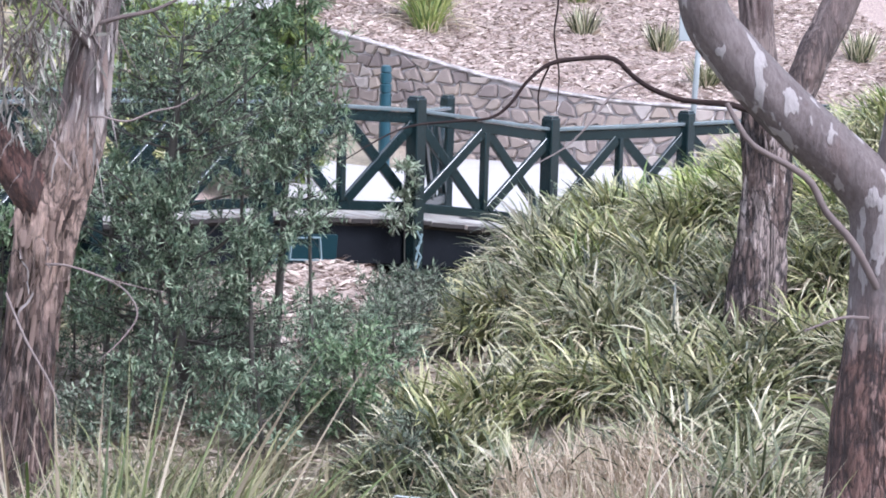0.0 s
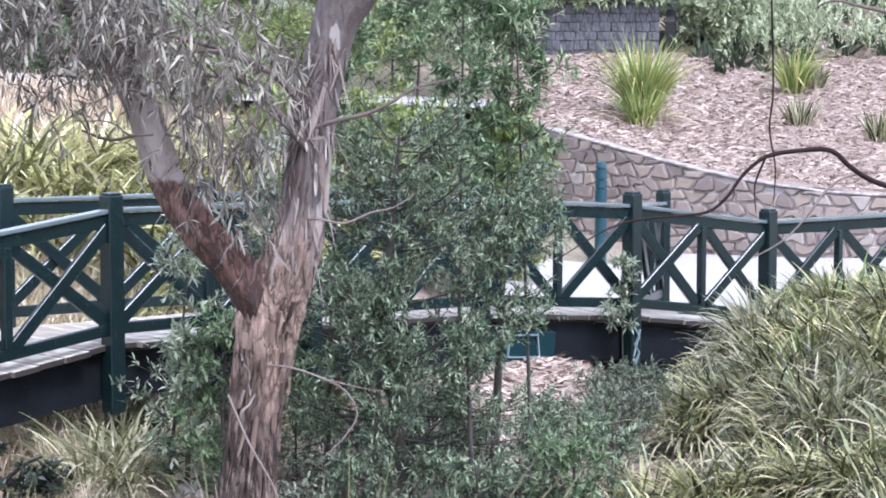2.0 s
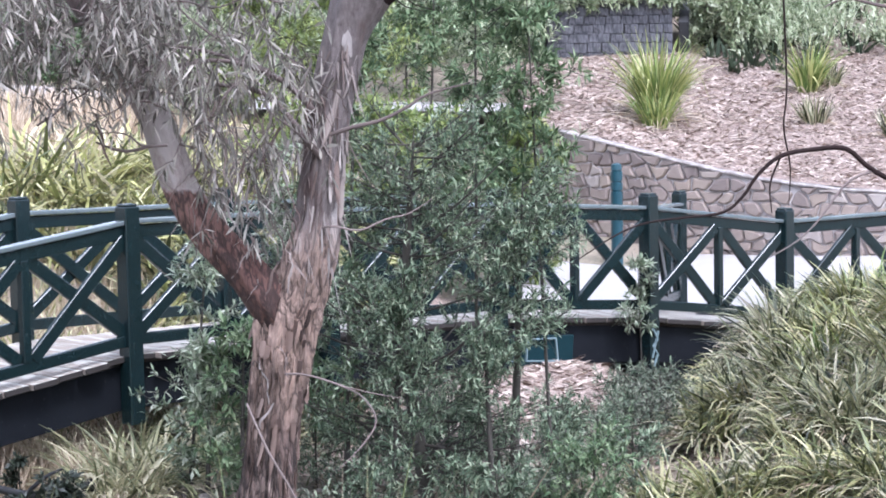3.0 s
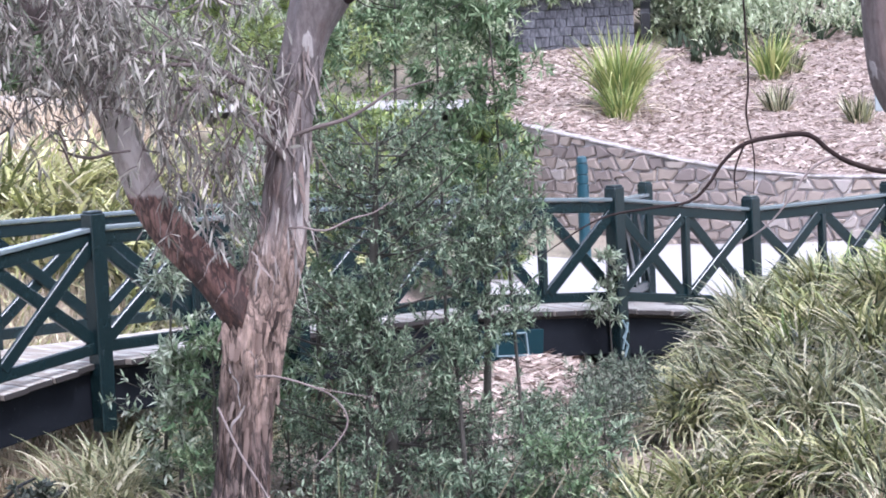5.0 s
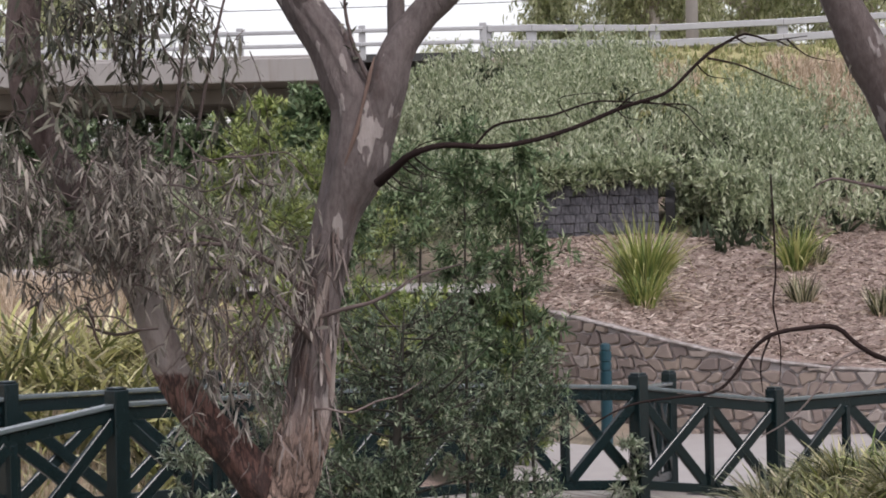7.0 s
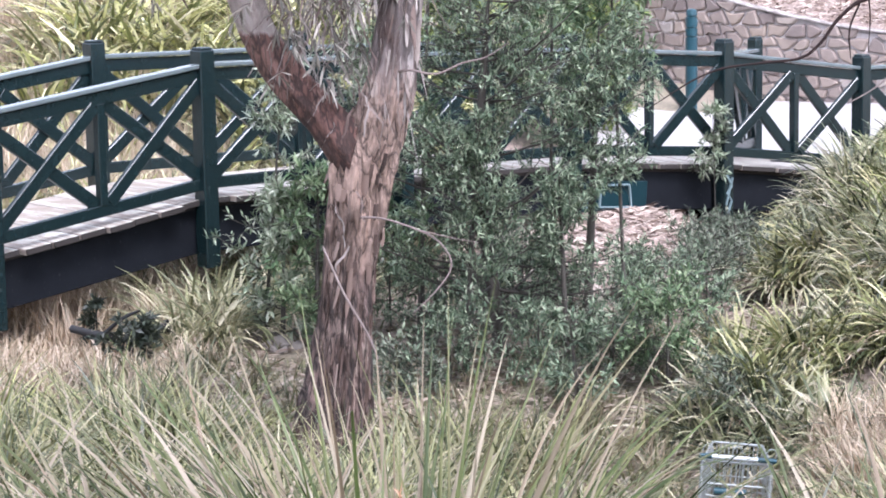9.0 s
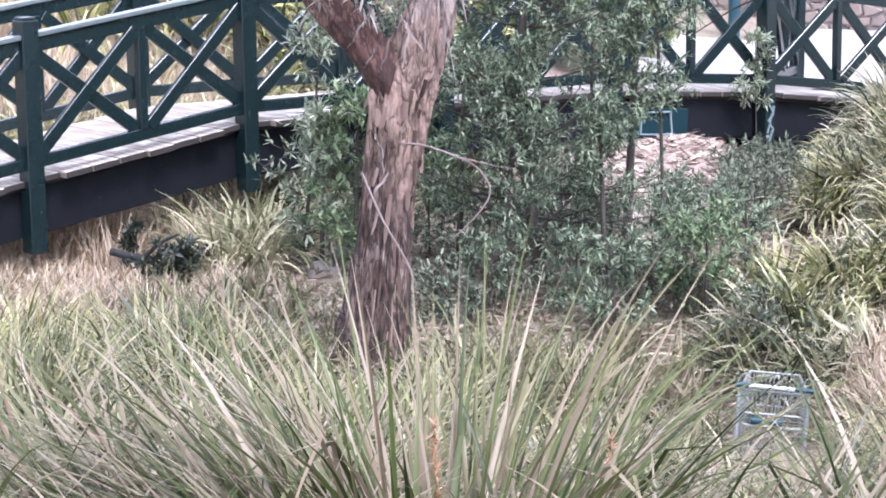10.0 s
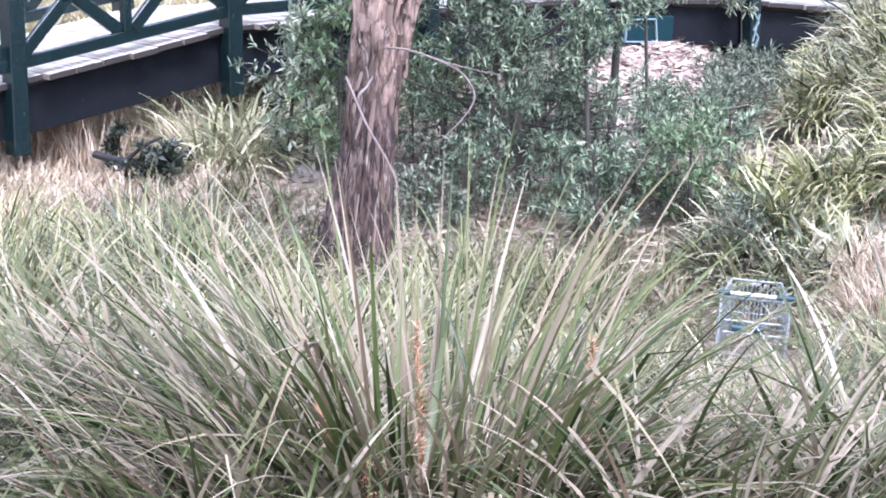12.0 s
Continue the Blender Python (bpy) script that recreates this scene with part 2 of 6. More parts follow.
M_BARK = bark_mat("peeling_gum_bark", ((0.022, 0.014, 0.011), (0.135, 0.09, 0.075), (0.33, 0.25, 0.21)), ((0.098, 0.08, 0.077), (0.185, 0.156, 0.149)), (0.29, 0.257, 0.242), (0.085, 0.05, 0.043), 0.95, 1.35, warm=((0.5, 0.345, 0.275), -0.05, 0.35), spot=9.0, edge=0.62, streak=0.85)
M_LIMB = bark_mat("two_tone_limb_bark", ((0.03, 0.016, 0.013), (0.125, 0.062, 0.05), (0.23, 0.14, 0.115)), ((0.24, 0.2, 0.183), (0.33, 0.285, 0.265)), (0.27, 0.235, 0.22), (0.12, 0.075, 0.065), 1.49, 1.52, 0.5, streak=0.12, jag=0.3)
M_BARK2 = bark_mat("mottled_gum_bark", ((0.022, 0.012, 0.01), (0.125, 0.068, 0.054), (0.27, 0.19, 0.165)), ((0.085, 0.068, 0.066), (0.15, 0.12, 0.112)), (0.245, 0.218, 0.21), (0.085, 0.045, 0.036), 0.4, 0.7, 0.9, 8.0, 0.56, streak=0.5)
M_BARK3 = bark_mat("furrowed_gum_bark", ((0.012, 0.008, 0.008), (0.15, 0.103, 0.088), (0.48, 0.4, 0.365)), ((0.09, 0.062, 0.056), (0.16, 0.122, 0.112)), (0.2, 0.165, 0.155), (0.05, 0.028, 0.025), 1.2, 2.1, edge=0.6)
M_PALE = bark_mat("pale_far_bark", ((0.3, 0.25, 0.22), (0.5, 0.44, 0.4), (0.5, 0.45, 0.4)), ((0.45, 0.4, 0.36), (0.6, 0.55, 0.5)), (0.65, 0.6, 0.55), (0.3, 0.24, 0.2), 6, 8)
k = Mat("dead_twig", 1.0)
k.b.inputs["Specular IOR Level"].default_value = 0.15
M_TWIG = k.colour(k.mix(k.noise(12, 4), (0.012, 0.008, 0.008), (0.034, 0.022, 0.02))).bump(k.noise(60, 3), 0.3, 0.005).m
k = Mat("pale_vine_bark", 0.9)
M_VINE = k.colour(k.mix(k.noise(14, 4), (0.11, 0.083, 0.076), (0.24, 0.19, 0.175))).bump(k.noise(60, 3), 0.3, 0.005).m
k = Mat("brown_bough", 0.9)
M_BOUGH = k.colour(k.mix(k.noise(9, 5, (1, 1, 0.5)), (0.055, 0.04, 0.037), (0.15, 0.115, 0.105))).bump(k.noise(40, 4), 0.4, 0.006).m
k = Mat("green_stem", 0.9)
M_STEM = k.colour(k.mix(k.noise(12, 4), (0.03, 0.027, 0.022), (0.085, 0.072, 0.06))).m
k = Mat("shed_bark", 0.9)
c = k.ramp(k.island(), (0.0, (0.08, 0.05, 0.042)), (0.3, (0.16, 0.122, 0.108)), (0.65, (0.22, 0.188, 0.172)), (1.0, (0.3, 0.265, 0.247)))
M_SHED = k.colour(c).m
k = Mat("pale_loose_bark", 0.9)
c = k.ramp(k.island(), (0.0, (0.15, 0.105, 0.09)), (0.35, (0.27, 0.225, 0.2)), (0.7, (0.38, 0.335, 0.31)), (1.0, (0.46, 0.415, 0.385)))
M_CREAM = k.colour(k.mix(k.noise(24, 5, (1, 1, 0.25)), c, k.mix(0.6, c, (0.6, 0.55, 0.53), "MULTIPLY"))).bump(k.noise(50, 4, (1, 1, 0.2)), 0.4, 0.005).m
k = Mat("bark_flake", 0.95)
c = k.ramp(k.island(), (0.0, (0.035, 0.022, 0.018)), (0.35, (0.1, 0.065, 0.053)), (0.7, (0.2, 0.14, 0.115)), (1.0, (0.34, 0.26, 0.22)))
M_FLAKE = k.colour(k.mix(k.noise(30, 5, (1, 1, 0.3)), c, k.mix(0.7, c, (0.5, 0.45, 0.42), "MULTIPLY"))).bump(k.noise(60, 4, (1, 1, 0.2)), 0.5, 0.006).m
k = Mat("rock", 0.9)
M_ROCK = k.colour(k.mix(k.noise(6, 6), (0.13, 0.11, 0.095), (0.29, 0.26, 0.23))).bump(k.noise(20, 5), 0.6, 0.03).m

M_LOM = leaf_mat("mat_rush_blades", (0.035, 0.045, 0.017), (0.085, 0.098, 0.036), (0.155, 0.165, 0.062), (0.225, 0.222, 0.095), (0.29, 0.27, 0.135), (0.42, 0.37, 0.24), sheen=0.35)
M_MOUND = leaf_mat("mound_rush_blades", (0.022, 0.029, 0.013), (0.075, 0.088, 0.038), (0.18, 0.193, 0.09), (0.295, 0.295, 0.153), (0.42, 0.395, 0.24), (0.57, 0.515, 0.375), sheen=0.35)
M_MOUNDY = leaf_mat("yellowed_rush_blades", (0.035, 0.045, 0.014), (0.125, 0.145, 0.048), (0.25, 0.27, 0.095), (0.395, 0.38, 0.165), (0.54, 0.485, 0.285), sheen=0.35)
M_LOMN = leaf_mat("near_rush_blades", (0.03, 0.042, 0.013), (0.055, 0.07, 0.022), (0.08, 0.095, 0.035), (0.11, 0.118, 0.05), (0.15, 0.145, 0.075), (0.205, 0.18, 0.115), (0.27, 0.225, 0.16), (0.33, 0.278, 0.21), (0.2, 0.14, 0.09), sheen=0.25)
M_LOMN1 = leaf_mat("nearest_rush_blades", (0.03, 0.046, 0.012), (0.047, 0.067, 0.017), (0.065, 0.091, 0.024), (0.082, 0.108, 0.03), (0.105, 0.122, 0.04), (0.145, 0.147, 0.058), (0.2, 0.182, 0.095), (0.26, 0.215, 0.145), (0.2, 0.15, 0.095), (0.29, 0.245, 0.175), apart=True, sheen=0.25)
M_LOMY = leaf_mat("yellow_green_rush", (0.11, 0.125, 0.04), (0.4, 0.415, 0.14), (0.64, 0.615, 0.26), (0.82, 0.77, 0.48), share=0.3, sheen=0.3)
M_LOMG = leaf_mat("fresh_green_rush", (0.11, 0.17, 0.045), (0.21, 0.28, 0.07), (0.37, 0.42, 0.12), (0.54, 0.52, 0.22), sheen=0.3)
M_DRY = leaf_mat("dry_grass", (0.5, 0.39, 0.275), (0.65, 0.52, 0.39), (0.76, 0.635, 0.5), (0.4, 0.3, 0.2), share=0.25, sheen=0.3)
M_MIX = leaf_mat("creek_grass", (0.055, 0.064, 0.024), (0.12, 0.125, 0.05), (0.2, 0.185, 0.09), (0.3, 0.245, 0.15), (0.38, 0.305, 0.21), (0.1, 0.107, 0.043))
M_WAT = leaf_mat("dark_wattle_leaf", (0.07, 0.106, 0.066), (0.125, 0.175, 0.108), (0.2, 0.26, 0.167), (0.33, 0.385, 0.26), rough=0.65, sheen=0.15)
M_EUC = leaf_mat("grey_gum_leaf", (0.11, 0.103, 0.088), (0.2, 0.186, 0.16), (0.31, 0.284, 0.245), (0.45, 0.405, 0.355), rough=0.7, share=0.25, sheen=0.12)
# darker copy of the gum leaf: backlit look against the sky is in the colour
M_EUCD = leaf_mat("backlit_crown_leaf", (0.045, 0.05, 0.035), (0.08, 0.085, 0.06), (0.13, 0.13, 0.1), (0.2, 0.19, 0.15), rough=0.6, share=0.2, sheen=0.2)
# shrub leaf darkened: shade between the bank shrubs is put into the colour
M_UNDER = leaf_mat("shaded_undergrowth_leaf", (0.03, 0.045, 0.025), (0.05, 0.07, 0.04), (0.08, 0.1, 0.06), rough=0.6, sheen=0.2)
M_SHRUB = leaf_mat("grey_green_shoot", (0.17, 0.22, 0.115), (0.33, 0.39, 0.225), (0.47, 0.52, 0.33), (0.62, 0.65, 0.47), share=0.35, sheen=0.3)
M_BUSHY = leaf_mat("yellow_green_leaf", (0.16, 0.225, 0.06), (0.27, 0.335, 0.1), (0.43, 0.48, 0.16), (0.2, 0.255, 0.1), share=0.35, sheen=0.3)
M_BUSHL = leaf_mat("dusty_pale_leaf", (0.15, 0.2, 0.12), (0.23, 0.285, 0.18), (0.33, 0.375, 0.26), (0.46, 0.485, 0.38), rough=0.55, sheen=0.3)
M_BUSHG = leaf_mat("mid_green_leaf", (0.068, 0.118, 0.054), (0.113, 0.175, 0.084), (0.18, 0.25, 0.126), (0.27, 0.335, 0.192), rough=0.6, sheen=0.2)
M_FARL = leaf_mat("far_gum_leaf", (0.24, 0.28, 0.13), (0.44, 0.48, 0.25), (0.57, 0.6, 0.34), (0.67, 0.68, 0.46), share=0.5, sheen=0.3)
M_PRUSH = leaf_mat("pale_rush_blades", (0.12, 0.13, 0.06), (0.31, 0.315, 0.16), (0.48, 0.455, 0.26), (0.64, 0.58, 0.4), share=0.25, sheen=0.4)
M_WEED = leaf_mat("dark_weed_leaf", (0.015, 0.022, 0.014), (0.03, 0.042, 0.026), (0.06, 0.075, 0.05))
M_VERGE = leaf_mat("verge_grass_blades", (0.2, 0.24, 0.085), (0.31, 0.34, 0.13), (0.43, 0.42, 0.2), (0.52, 0.46, 0.28), sheen=0.3)
M_SEED = leaf_mat("rusty_seed_head", (0.3, 0.14, 0.07), (0.42, 0.22, 0.12), (0.5, 0.32, 0.2))
M_DUSK = leaf_mat("dusty_shrub_leaf", (0.06, 0.082, 0.055), (0.105, 0.132, 0.088), (0.165, 0.192, 0.135), (0.27, 0.285, 0.215), rough=0.65, sheen=0.12)
M_STRAW = leaf_mat("dull_straw", (0.2, 0.16, 0.105), (0.31, 0.25, 0.17), (0.4, 0.335, 0.245), (0.25, 0.17, 0.11), share=0.15, sheen=0.3)
M_LITTER = leaf_mat("fallen_leaf", (0.2, 0.14, 0.1), (0.34, 0.26, 0.2), (0.48, 0.4, 0.33), (0.27, 0.2, 0.15), share=0.1)


# ---- helpers for meshes ----
def thing(name, label, category, at=(0, 0, 0), group="", kind=""):
    ob = tagged(new(name), label, category, group, kind)
    ob.location = at
    return ob


def finish(me, material, smooth=True):
    me.materials.append(material if isinstance(material, bpy.types.Material) else material.m)
    if smooth:
        me.polygons.foreach_set("use_smooth", np.ones(len(me.polygons), dtype=bool))
    return me


def part(name, bm, material, parent=None, label="", smooth=False):
    me = bpy.data.meshes.new(name)
    bm.to_mesh(me)
    bm.free()
    finish(me, material, smooth)
    ob = new(name, me)
    if parent is not None:
        ob.parent = parent
        ob.matrix_parent_inverse = Matrix.Translation(-parent.location)
    return tagged(ob, label)


def part_me(name, me, parent=None, label="", kind=""):
    ob = new(name, me)
    if parent is not None:
        ob.parent = parent
        ob.matrix_parent_inverse = Matrix.Translation(-parent.location)
    many = name in ("twig_work", "branching", "foliage", "shed_bark", "crown", "seed_head", "dead_skirt")
    return tagged(ob, label, kind="stuff" if many else "")


def mesh_of(name, verts, faces, material, smooth=True):
    """A mesh from arrays: verts (n, 3), faces (m, 3 or 4)."""
    me = bpy.data.meshes.new(name)
    verts, faces = np.asarray(verts, np.float32), np.asarray(faces, np.int32)
    m, w = faces.shape
    me.vertices.add(len(verts))
    me.vertices.foreach_set("co", verts.ravel())
    me.loops.add(m * w)
    me.loops.foreach_set("vertex_index", faces.ravel())
    me.polygons.add(m)
    me.polygons.foreach_set("loop_start", np.arange(0, m * w, w, dtype=np.int32))
    me.update(calc_edges=True)
    return finish(me, material, smooth)


def unit(v):
    return v / np.maximum(np.linalg.norm(v, axis=-1, keepdims=True), 1e-9)


def ribbons(name, P, D, L, wide, droop, material, segs=4, leaf=False, fold=0.0, r=rng, kinks=0.0, blunt=False):
    """Many blades or leaves in one mesh. P roots, D directions, L lengths, wide widths, droop: radians by which each one
    bends over towards its tip; kinks: the share that is snapped over."""
    n = len(P)
    L, wide, droop = (np.broadcast_to(np.asarray(v, float), (n,)) for v in (L, wide, droop))
    D = unit(D)
    az = D.copy()
    az[:, 2] = 0
    az = unit(az + 1e-6)
    th0 = np.arctan2(np.linalg.norm(D[:, :2], axis=1), D[:, 2])
    s = np.linspace(0, 1, segs + 1)
    mid_s = (s[1:] + s[:-1]) / 2
    th = th0[:, None] + droop[:, None] * mid_s[None] ** 1.4
    if kinks:
        snap = (r.random(n) < kinks)[:, None] * (mid_s[None] > r.uniform(0.35, 0.8, n)[:, None])
        th = th + snap * r.uniform(0.6, 1.9, n)[:, None]
    th = np.minimum(th, np.maximum(2.75, th0[:, None]))
    step = (L / segs)[:, None, None] * (np.sin(th)[..., None] * az[:, None] + np.cos(th)[..., None] * np.array([0, 0, 1.0]))
    line = np.concatenate([P[:, None], P[:, None] + np.cumsum(step, 1)], 1)
    side = unit(np.stack([-az[:, 1], az[:, 0], np.zeros(n)], 1) + 0.4 * r.normal(size=(n, 3)))
    side = unit(side - D * (side * D).sum(1, keepdims=True))
    up = np.cross(side, D)
    w = np.sin(np.pi * np.clip(s * 0.94 + 0.03, 0, 1)) if leaf else np.where(s < 0.3, 0.75 + s / 1.2, np.maximum(1.05 * (1 - (np.maximum(s - 0.3, 0) / 0.7) ** 1.6), 0.06))
    if blunt:
        w = np.maximum(1 - np.clip((s - 0.5) / 0.5, 0, 1) ** 4, 0.25)
    half = 0.5 * wide[:, None] * w[None]
    a, b = line - half[..., None] * side[:, None], line + half[..., None] * side[:, None]
    if fold:
        V = np.stack([a, line - (fold * half)[..., None] * up[:, None], b], 2)
    else:
        V = np.stack([a, b], 2)
    k = V.shape[2]
    V = V.reshape(-1, 3)
    base = (np.arange(n) * (segs + 1) * k)[:, None, None] + (np.arange(segs) * k)[None, :, None]
    F = np.concatenate([base + np.array([j, j + 1, j + 1 + k, j + k])[None, None] for j in range(k - 1)], 1).reshape(-1, 4)
    return mesh_of(name, V, F, material)


def spread(n, lo, hi, r=rng):
    return r.uniform(lo, hi, n)


def curve(points, step=0.12):
    """A smooth line through points (x, y, z, radius)."""
    p = np.array(points, float)
    e = np.vstack([2 * p[0] - p[1], p, 2 * p[-1] - p[-2]])
    out = []
    for i in range(1, len(e) - 2):
        m = max(2, int(np.linalg.norm(e[i + 1, :3] - e[i, :3]) / step))
        t = np.linspace(0, 1, m, endpoint=False)[:, None]
        out.append(0.5 * (2 * e[i] + (e[i + 1] - e[i - 1]) * t + (2 * e[i - 1] - 5 * e[i] + 4 * e[i + 1] - e[i + 2]) * t ** 2 + (3 * e[i] - e[i - 1] - 3 * e[i + 1] + e[i + 2]) * t ** 3))
    return np.vstack(out + [p[-1:]])


def tube(points, sides=10, step=0.12, rough=0.0, furrow=0.0, flare=0.0, seed=0.0, calm=99.0):
    """Verts and quads of a tapered stem with lumps, furrows and a flared foot."""
    c = curve(points, step)
    n = len(c)
    T = unit(np.gradient(c[:, :3], axis=0))
    ref = np.array([0.12, 1.0, 0.05])
    X = unit(np.cross(T, ref))
    Y = np.cross(X, T)
    a = np.linspace(0, 2 * np.pi, sides, endpoint=False)
    rad = np.repeat(np.maximum(c[:, 3:4], 0.002), sides, 1)
    deep = furrow
    if rough or furrow:
        for i in range(n):
            furrow = deep * (0.12 + 0.88 / (1 + math.exp(min(40.0, (c[i, 2] - calm) * 5))))
            for j in range(sides):
                q = Vector((math.cos(a[j]) * 1.6 + seed, math.sin(a[j]) * 1.6, c[i, :3].sum() * 1.3))
                k = 1 + rough * noise.noise(q * 1.3)
                if furrow:
                    q2 = Vector((math.cos(a[j]) * 4.5 + seed, math.sin(a[j]) * 4.5, c[i, :3].sum() * 0.55))
                    k += furrow * (abs(noise.noise(q2)) - 0.25)
                    k += 0.4 * furrow * noise.noise(Vector((math.cos(a[j]) * 6 + seed, math.sin(a[j]) * 6, c[i, :3].sum() * 3.2))) + 0.22 * furrow * noise.noise(Vector((math.cos(a[j]) * 13 + seed, math.sin(a[j]) * 13, c[i, :3].sum() * 7)))
                rad[i, j] *= k
    if flare:
        h = (c[:, 2] - c[0, 2])[:, None]
        rad *= 1 + flare * np.exp(-h / 0.22) * (0.7 + 0.5 * np.cos(a * 5 + seed)[None])
    V = c[:, None, :3] + rad[..., None] * (np.cos(a)[None, :, None] * X[:, None] + np.sin(a)[None, :, None] * Y[:, None])
    i, j = np.meshgrid(np.arange(n - 1), np.arange(sides), indexing="ij")
    q = (j + 1) % sides
    F = np.stack([i * sides + j, i * sides + q, (i + 1) * sides + q, (i + 1) * sides + j], -1).reshape(-1, 4)
    return V.reshape(-1, 3), F


def stems(name, lines, material, sides=6, step=0.15, **kw):
    """Several stems in one mesh."""
    Vs, Fs, k = [], [], 0
    for i, ln in enumerate(lines):
        v, f = tube(ln, sides, step, seed=i * 3.1, **kw)
        Vs.append(v), Fs.append(f + k)
        k += len(v)
    return mesh_of(name, np.vstack(Vs), np.vstack(Fs), material)


def beam_bm(bm, a, b, wide, high, bevel=0.006, up=(0, 0, 1)):
    """A squared timber from a to b."""
    a, b = Vector(a), Vector(b)
    y = (b - a).normalized()
    x = y.cross(Vector(up))
    x = x.normalized() if x.length > 1e-4 else Vector((1, 0, 0))
    z = x.cross(y)
    m = Matrix((x, y, z)).transposed().to_4x4()
    m.translation = (a + b) / 2
    r = bmesh.ops.create_cube(bm, size=1, matrix=m @ Matrix.Diagonal((wide, (b - a).length, high, 1)))
    if bevel:
        bmesh.ops.bevel(bm, geom=list({e for v in r["verts"] for e in v.link_edges}), offset=bevel, segments=1, affect="EDGES")


def beam(name, a, b, wide, high, material, parent, bevel=0.006, up=(0, 0, 1), label=""):
    bm = bmesh.new()
    beam_bm(bm, a, b, wide, high, bevel, up)
    return part(name, bm, material, parent, label)


# ---- the lie of the land ----
GX = (-12, -5, -2, 1, 2, 3, 6)
LAND = {
    -60: (0.8, 0.8, 0.8, 0.8, 0.8, 0.8, 0.8),
    3: (0.7, 0.65, 0.6, 0.6, 0.625, 0.65, 0.8),
    6: (0.3, 0.1, 0.05, 0.1, 0.125, 0.15, 0.3),
    9: (-0.3, -0.4, -0.4, -0.6, -0.5, -0.4, -0.1),
    12: (-0.75, -0.85, -0.8, -1.4, -1.15, -0.8, -0.5),
    15.5: (-0.95, -1, -0.95, -0.95, -0.78, -0.45, 0.45),
    18.5: (-1, -1.05, -1.08, -0.86, -0.78, -0.1, 0.8),
    20.3: (-0.5, -0.62, -0.85, -0.67, -0.95, -0.45, 0.15),
    22: (-0.1, -0.3, -0.7, -0.72, -1.05, -0.7, -0.55),
    25: (0.6, 0.6, 0.2, -0.55, -0.525, -0.5, -0.5),
    30: (1.3, 1.2, 0.8, 0, -0.2, -0.4, -0.4),
    33: (1.45, 1.3, 1.1, 0.9, 0.7, 0.5, 0.4),
    37.5: (1.5, 1.2, 1.5, 2, 2.025, 2.05, 2.1),
    46: (1.3, 1.3, 2.2, 3.9, 4, 4.1, 4.2),
    57.2: (1.3, 1.3, 4.5, 6.3, 6.3, 6.3, 6.4),
    75: (2, 2, 5, 6.4, 6.4, 6.4, 6.4),
    120: (6.4, 6.4, 6.4, 6.4, 6.4, 6.4, 6.4),
}
GY = sorted(LAND)
GZ = np.array([LAND[y] for y in GY])


def land(x, y, bumps=True):
    """Height of the ground."""
    x, y = np.asarray(x, float), np.asarray(y, float)
    gx, gy = np.array(GX, float), np.array(GY, float)
    xc, yc = np.clip(x, gx[0], gx[-1]), np.clip(y, gy[0], gy[-1])
    i = np.clip(np.searchsorted(gx, xc, "right") - 1, 0, len(gx) - 2)
    j = np.clip(np.searchsorted(gy, yc, "right") - 1, 0, len(gy) - 2)
    u, v = (xc - gx[i]) / (gx[i + 1] - gx[i]), (yc - gy[j]) / (gy[j + 1] - gy[j])
    u = u * u * (3 - 2 * u) * 0.5 + u * 0.5
    z = (GZ[j, i] * (1 - u) + GZ[j, i + 1] * u) * (1 - v) + (GZ[j + 1, i] * (1 - u) + GZ[j + 1, i + 1] * u) * v
    if bumps:
        z = z + np.where(y < 56, 1, 0) * (0.035 * np.sin(2.1 * x + 1.3 * y) * np.sin(1.7 * y - 0.6 * x + 1) + 0.02 * np.sin(5.3 * x - 2) * np.sin(4.7 * y + 1))
    return z


def sheet(name, xs, ys, height, material):
    X, Y = np.meshgrid(xs, ys)
    V = np.stack([X, Y, height(X, Y)], -1).reshape(-1, 3)
    h, w = X.shape
    i, j = np.meshgrid(np.arange(h - 1), np.arange(w - 1), indexing="ij")
    F = np.stack([i * w + j, i * w + j + 1, (i + 1) * w + j + 1, (i + 1) * w + j], -1).reshape(-1, 4)
    return mesh_of(name, V, F, material)


xs = np.concatenate([[-900, -300, -100, -50, -30, -20], np.arange(-14, 14.01, 0.22), [20, 30, 50, 100, 300, 900]])
ys = np.concatenate([[-600, -150, -50, -15, -4], np.arange(0, 40, 0.22), np.arange(40, 58, 0.6), [60, 66, 75, 90, 120, 200, 400, 1500]])
tagged(new("ground", sheet("ground", xs, ys, land, M_SOIL)), "creek banks of bare soil, leaf litter and thin grass", "ground", kind="structure")

# ---- path, retaining wall and mulched bank ----
WALL = [(1.1, 31.2, 1.12), (1.66, 29.4, 1.04), (2.5, 28.5, 0.84), (3.4, 27.9, 0.62), (4.6, 27.2, 0.44), (6.2, 26.9, 0.36), (9.0, 27.2, 0.33), (13.0, 28.5, 0.33)]


def wall_line(n=140):
    w = curve([(x, y, z, 0.1) for x, y, z in WALL], 0.1)
    s = np.concatenate([[0], np.cumsum(np.linalg.norm(np.diff(w[:, :2], axis=0), axis=1))])
    t = np.linspace(0, s[-1], n)
    return t, np.stack([np.interp(t, s, w[:, i]) for i in range(3)], 1)


WS, WP = wall_line(160)


def wall_at(s):
    return np.array([np.interp(s, WS, WP[:, i]) for i in range(3)])


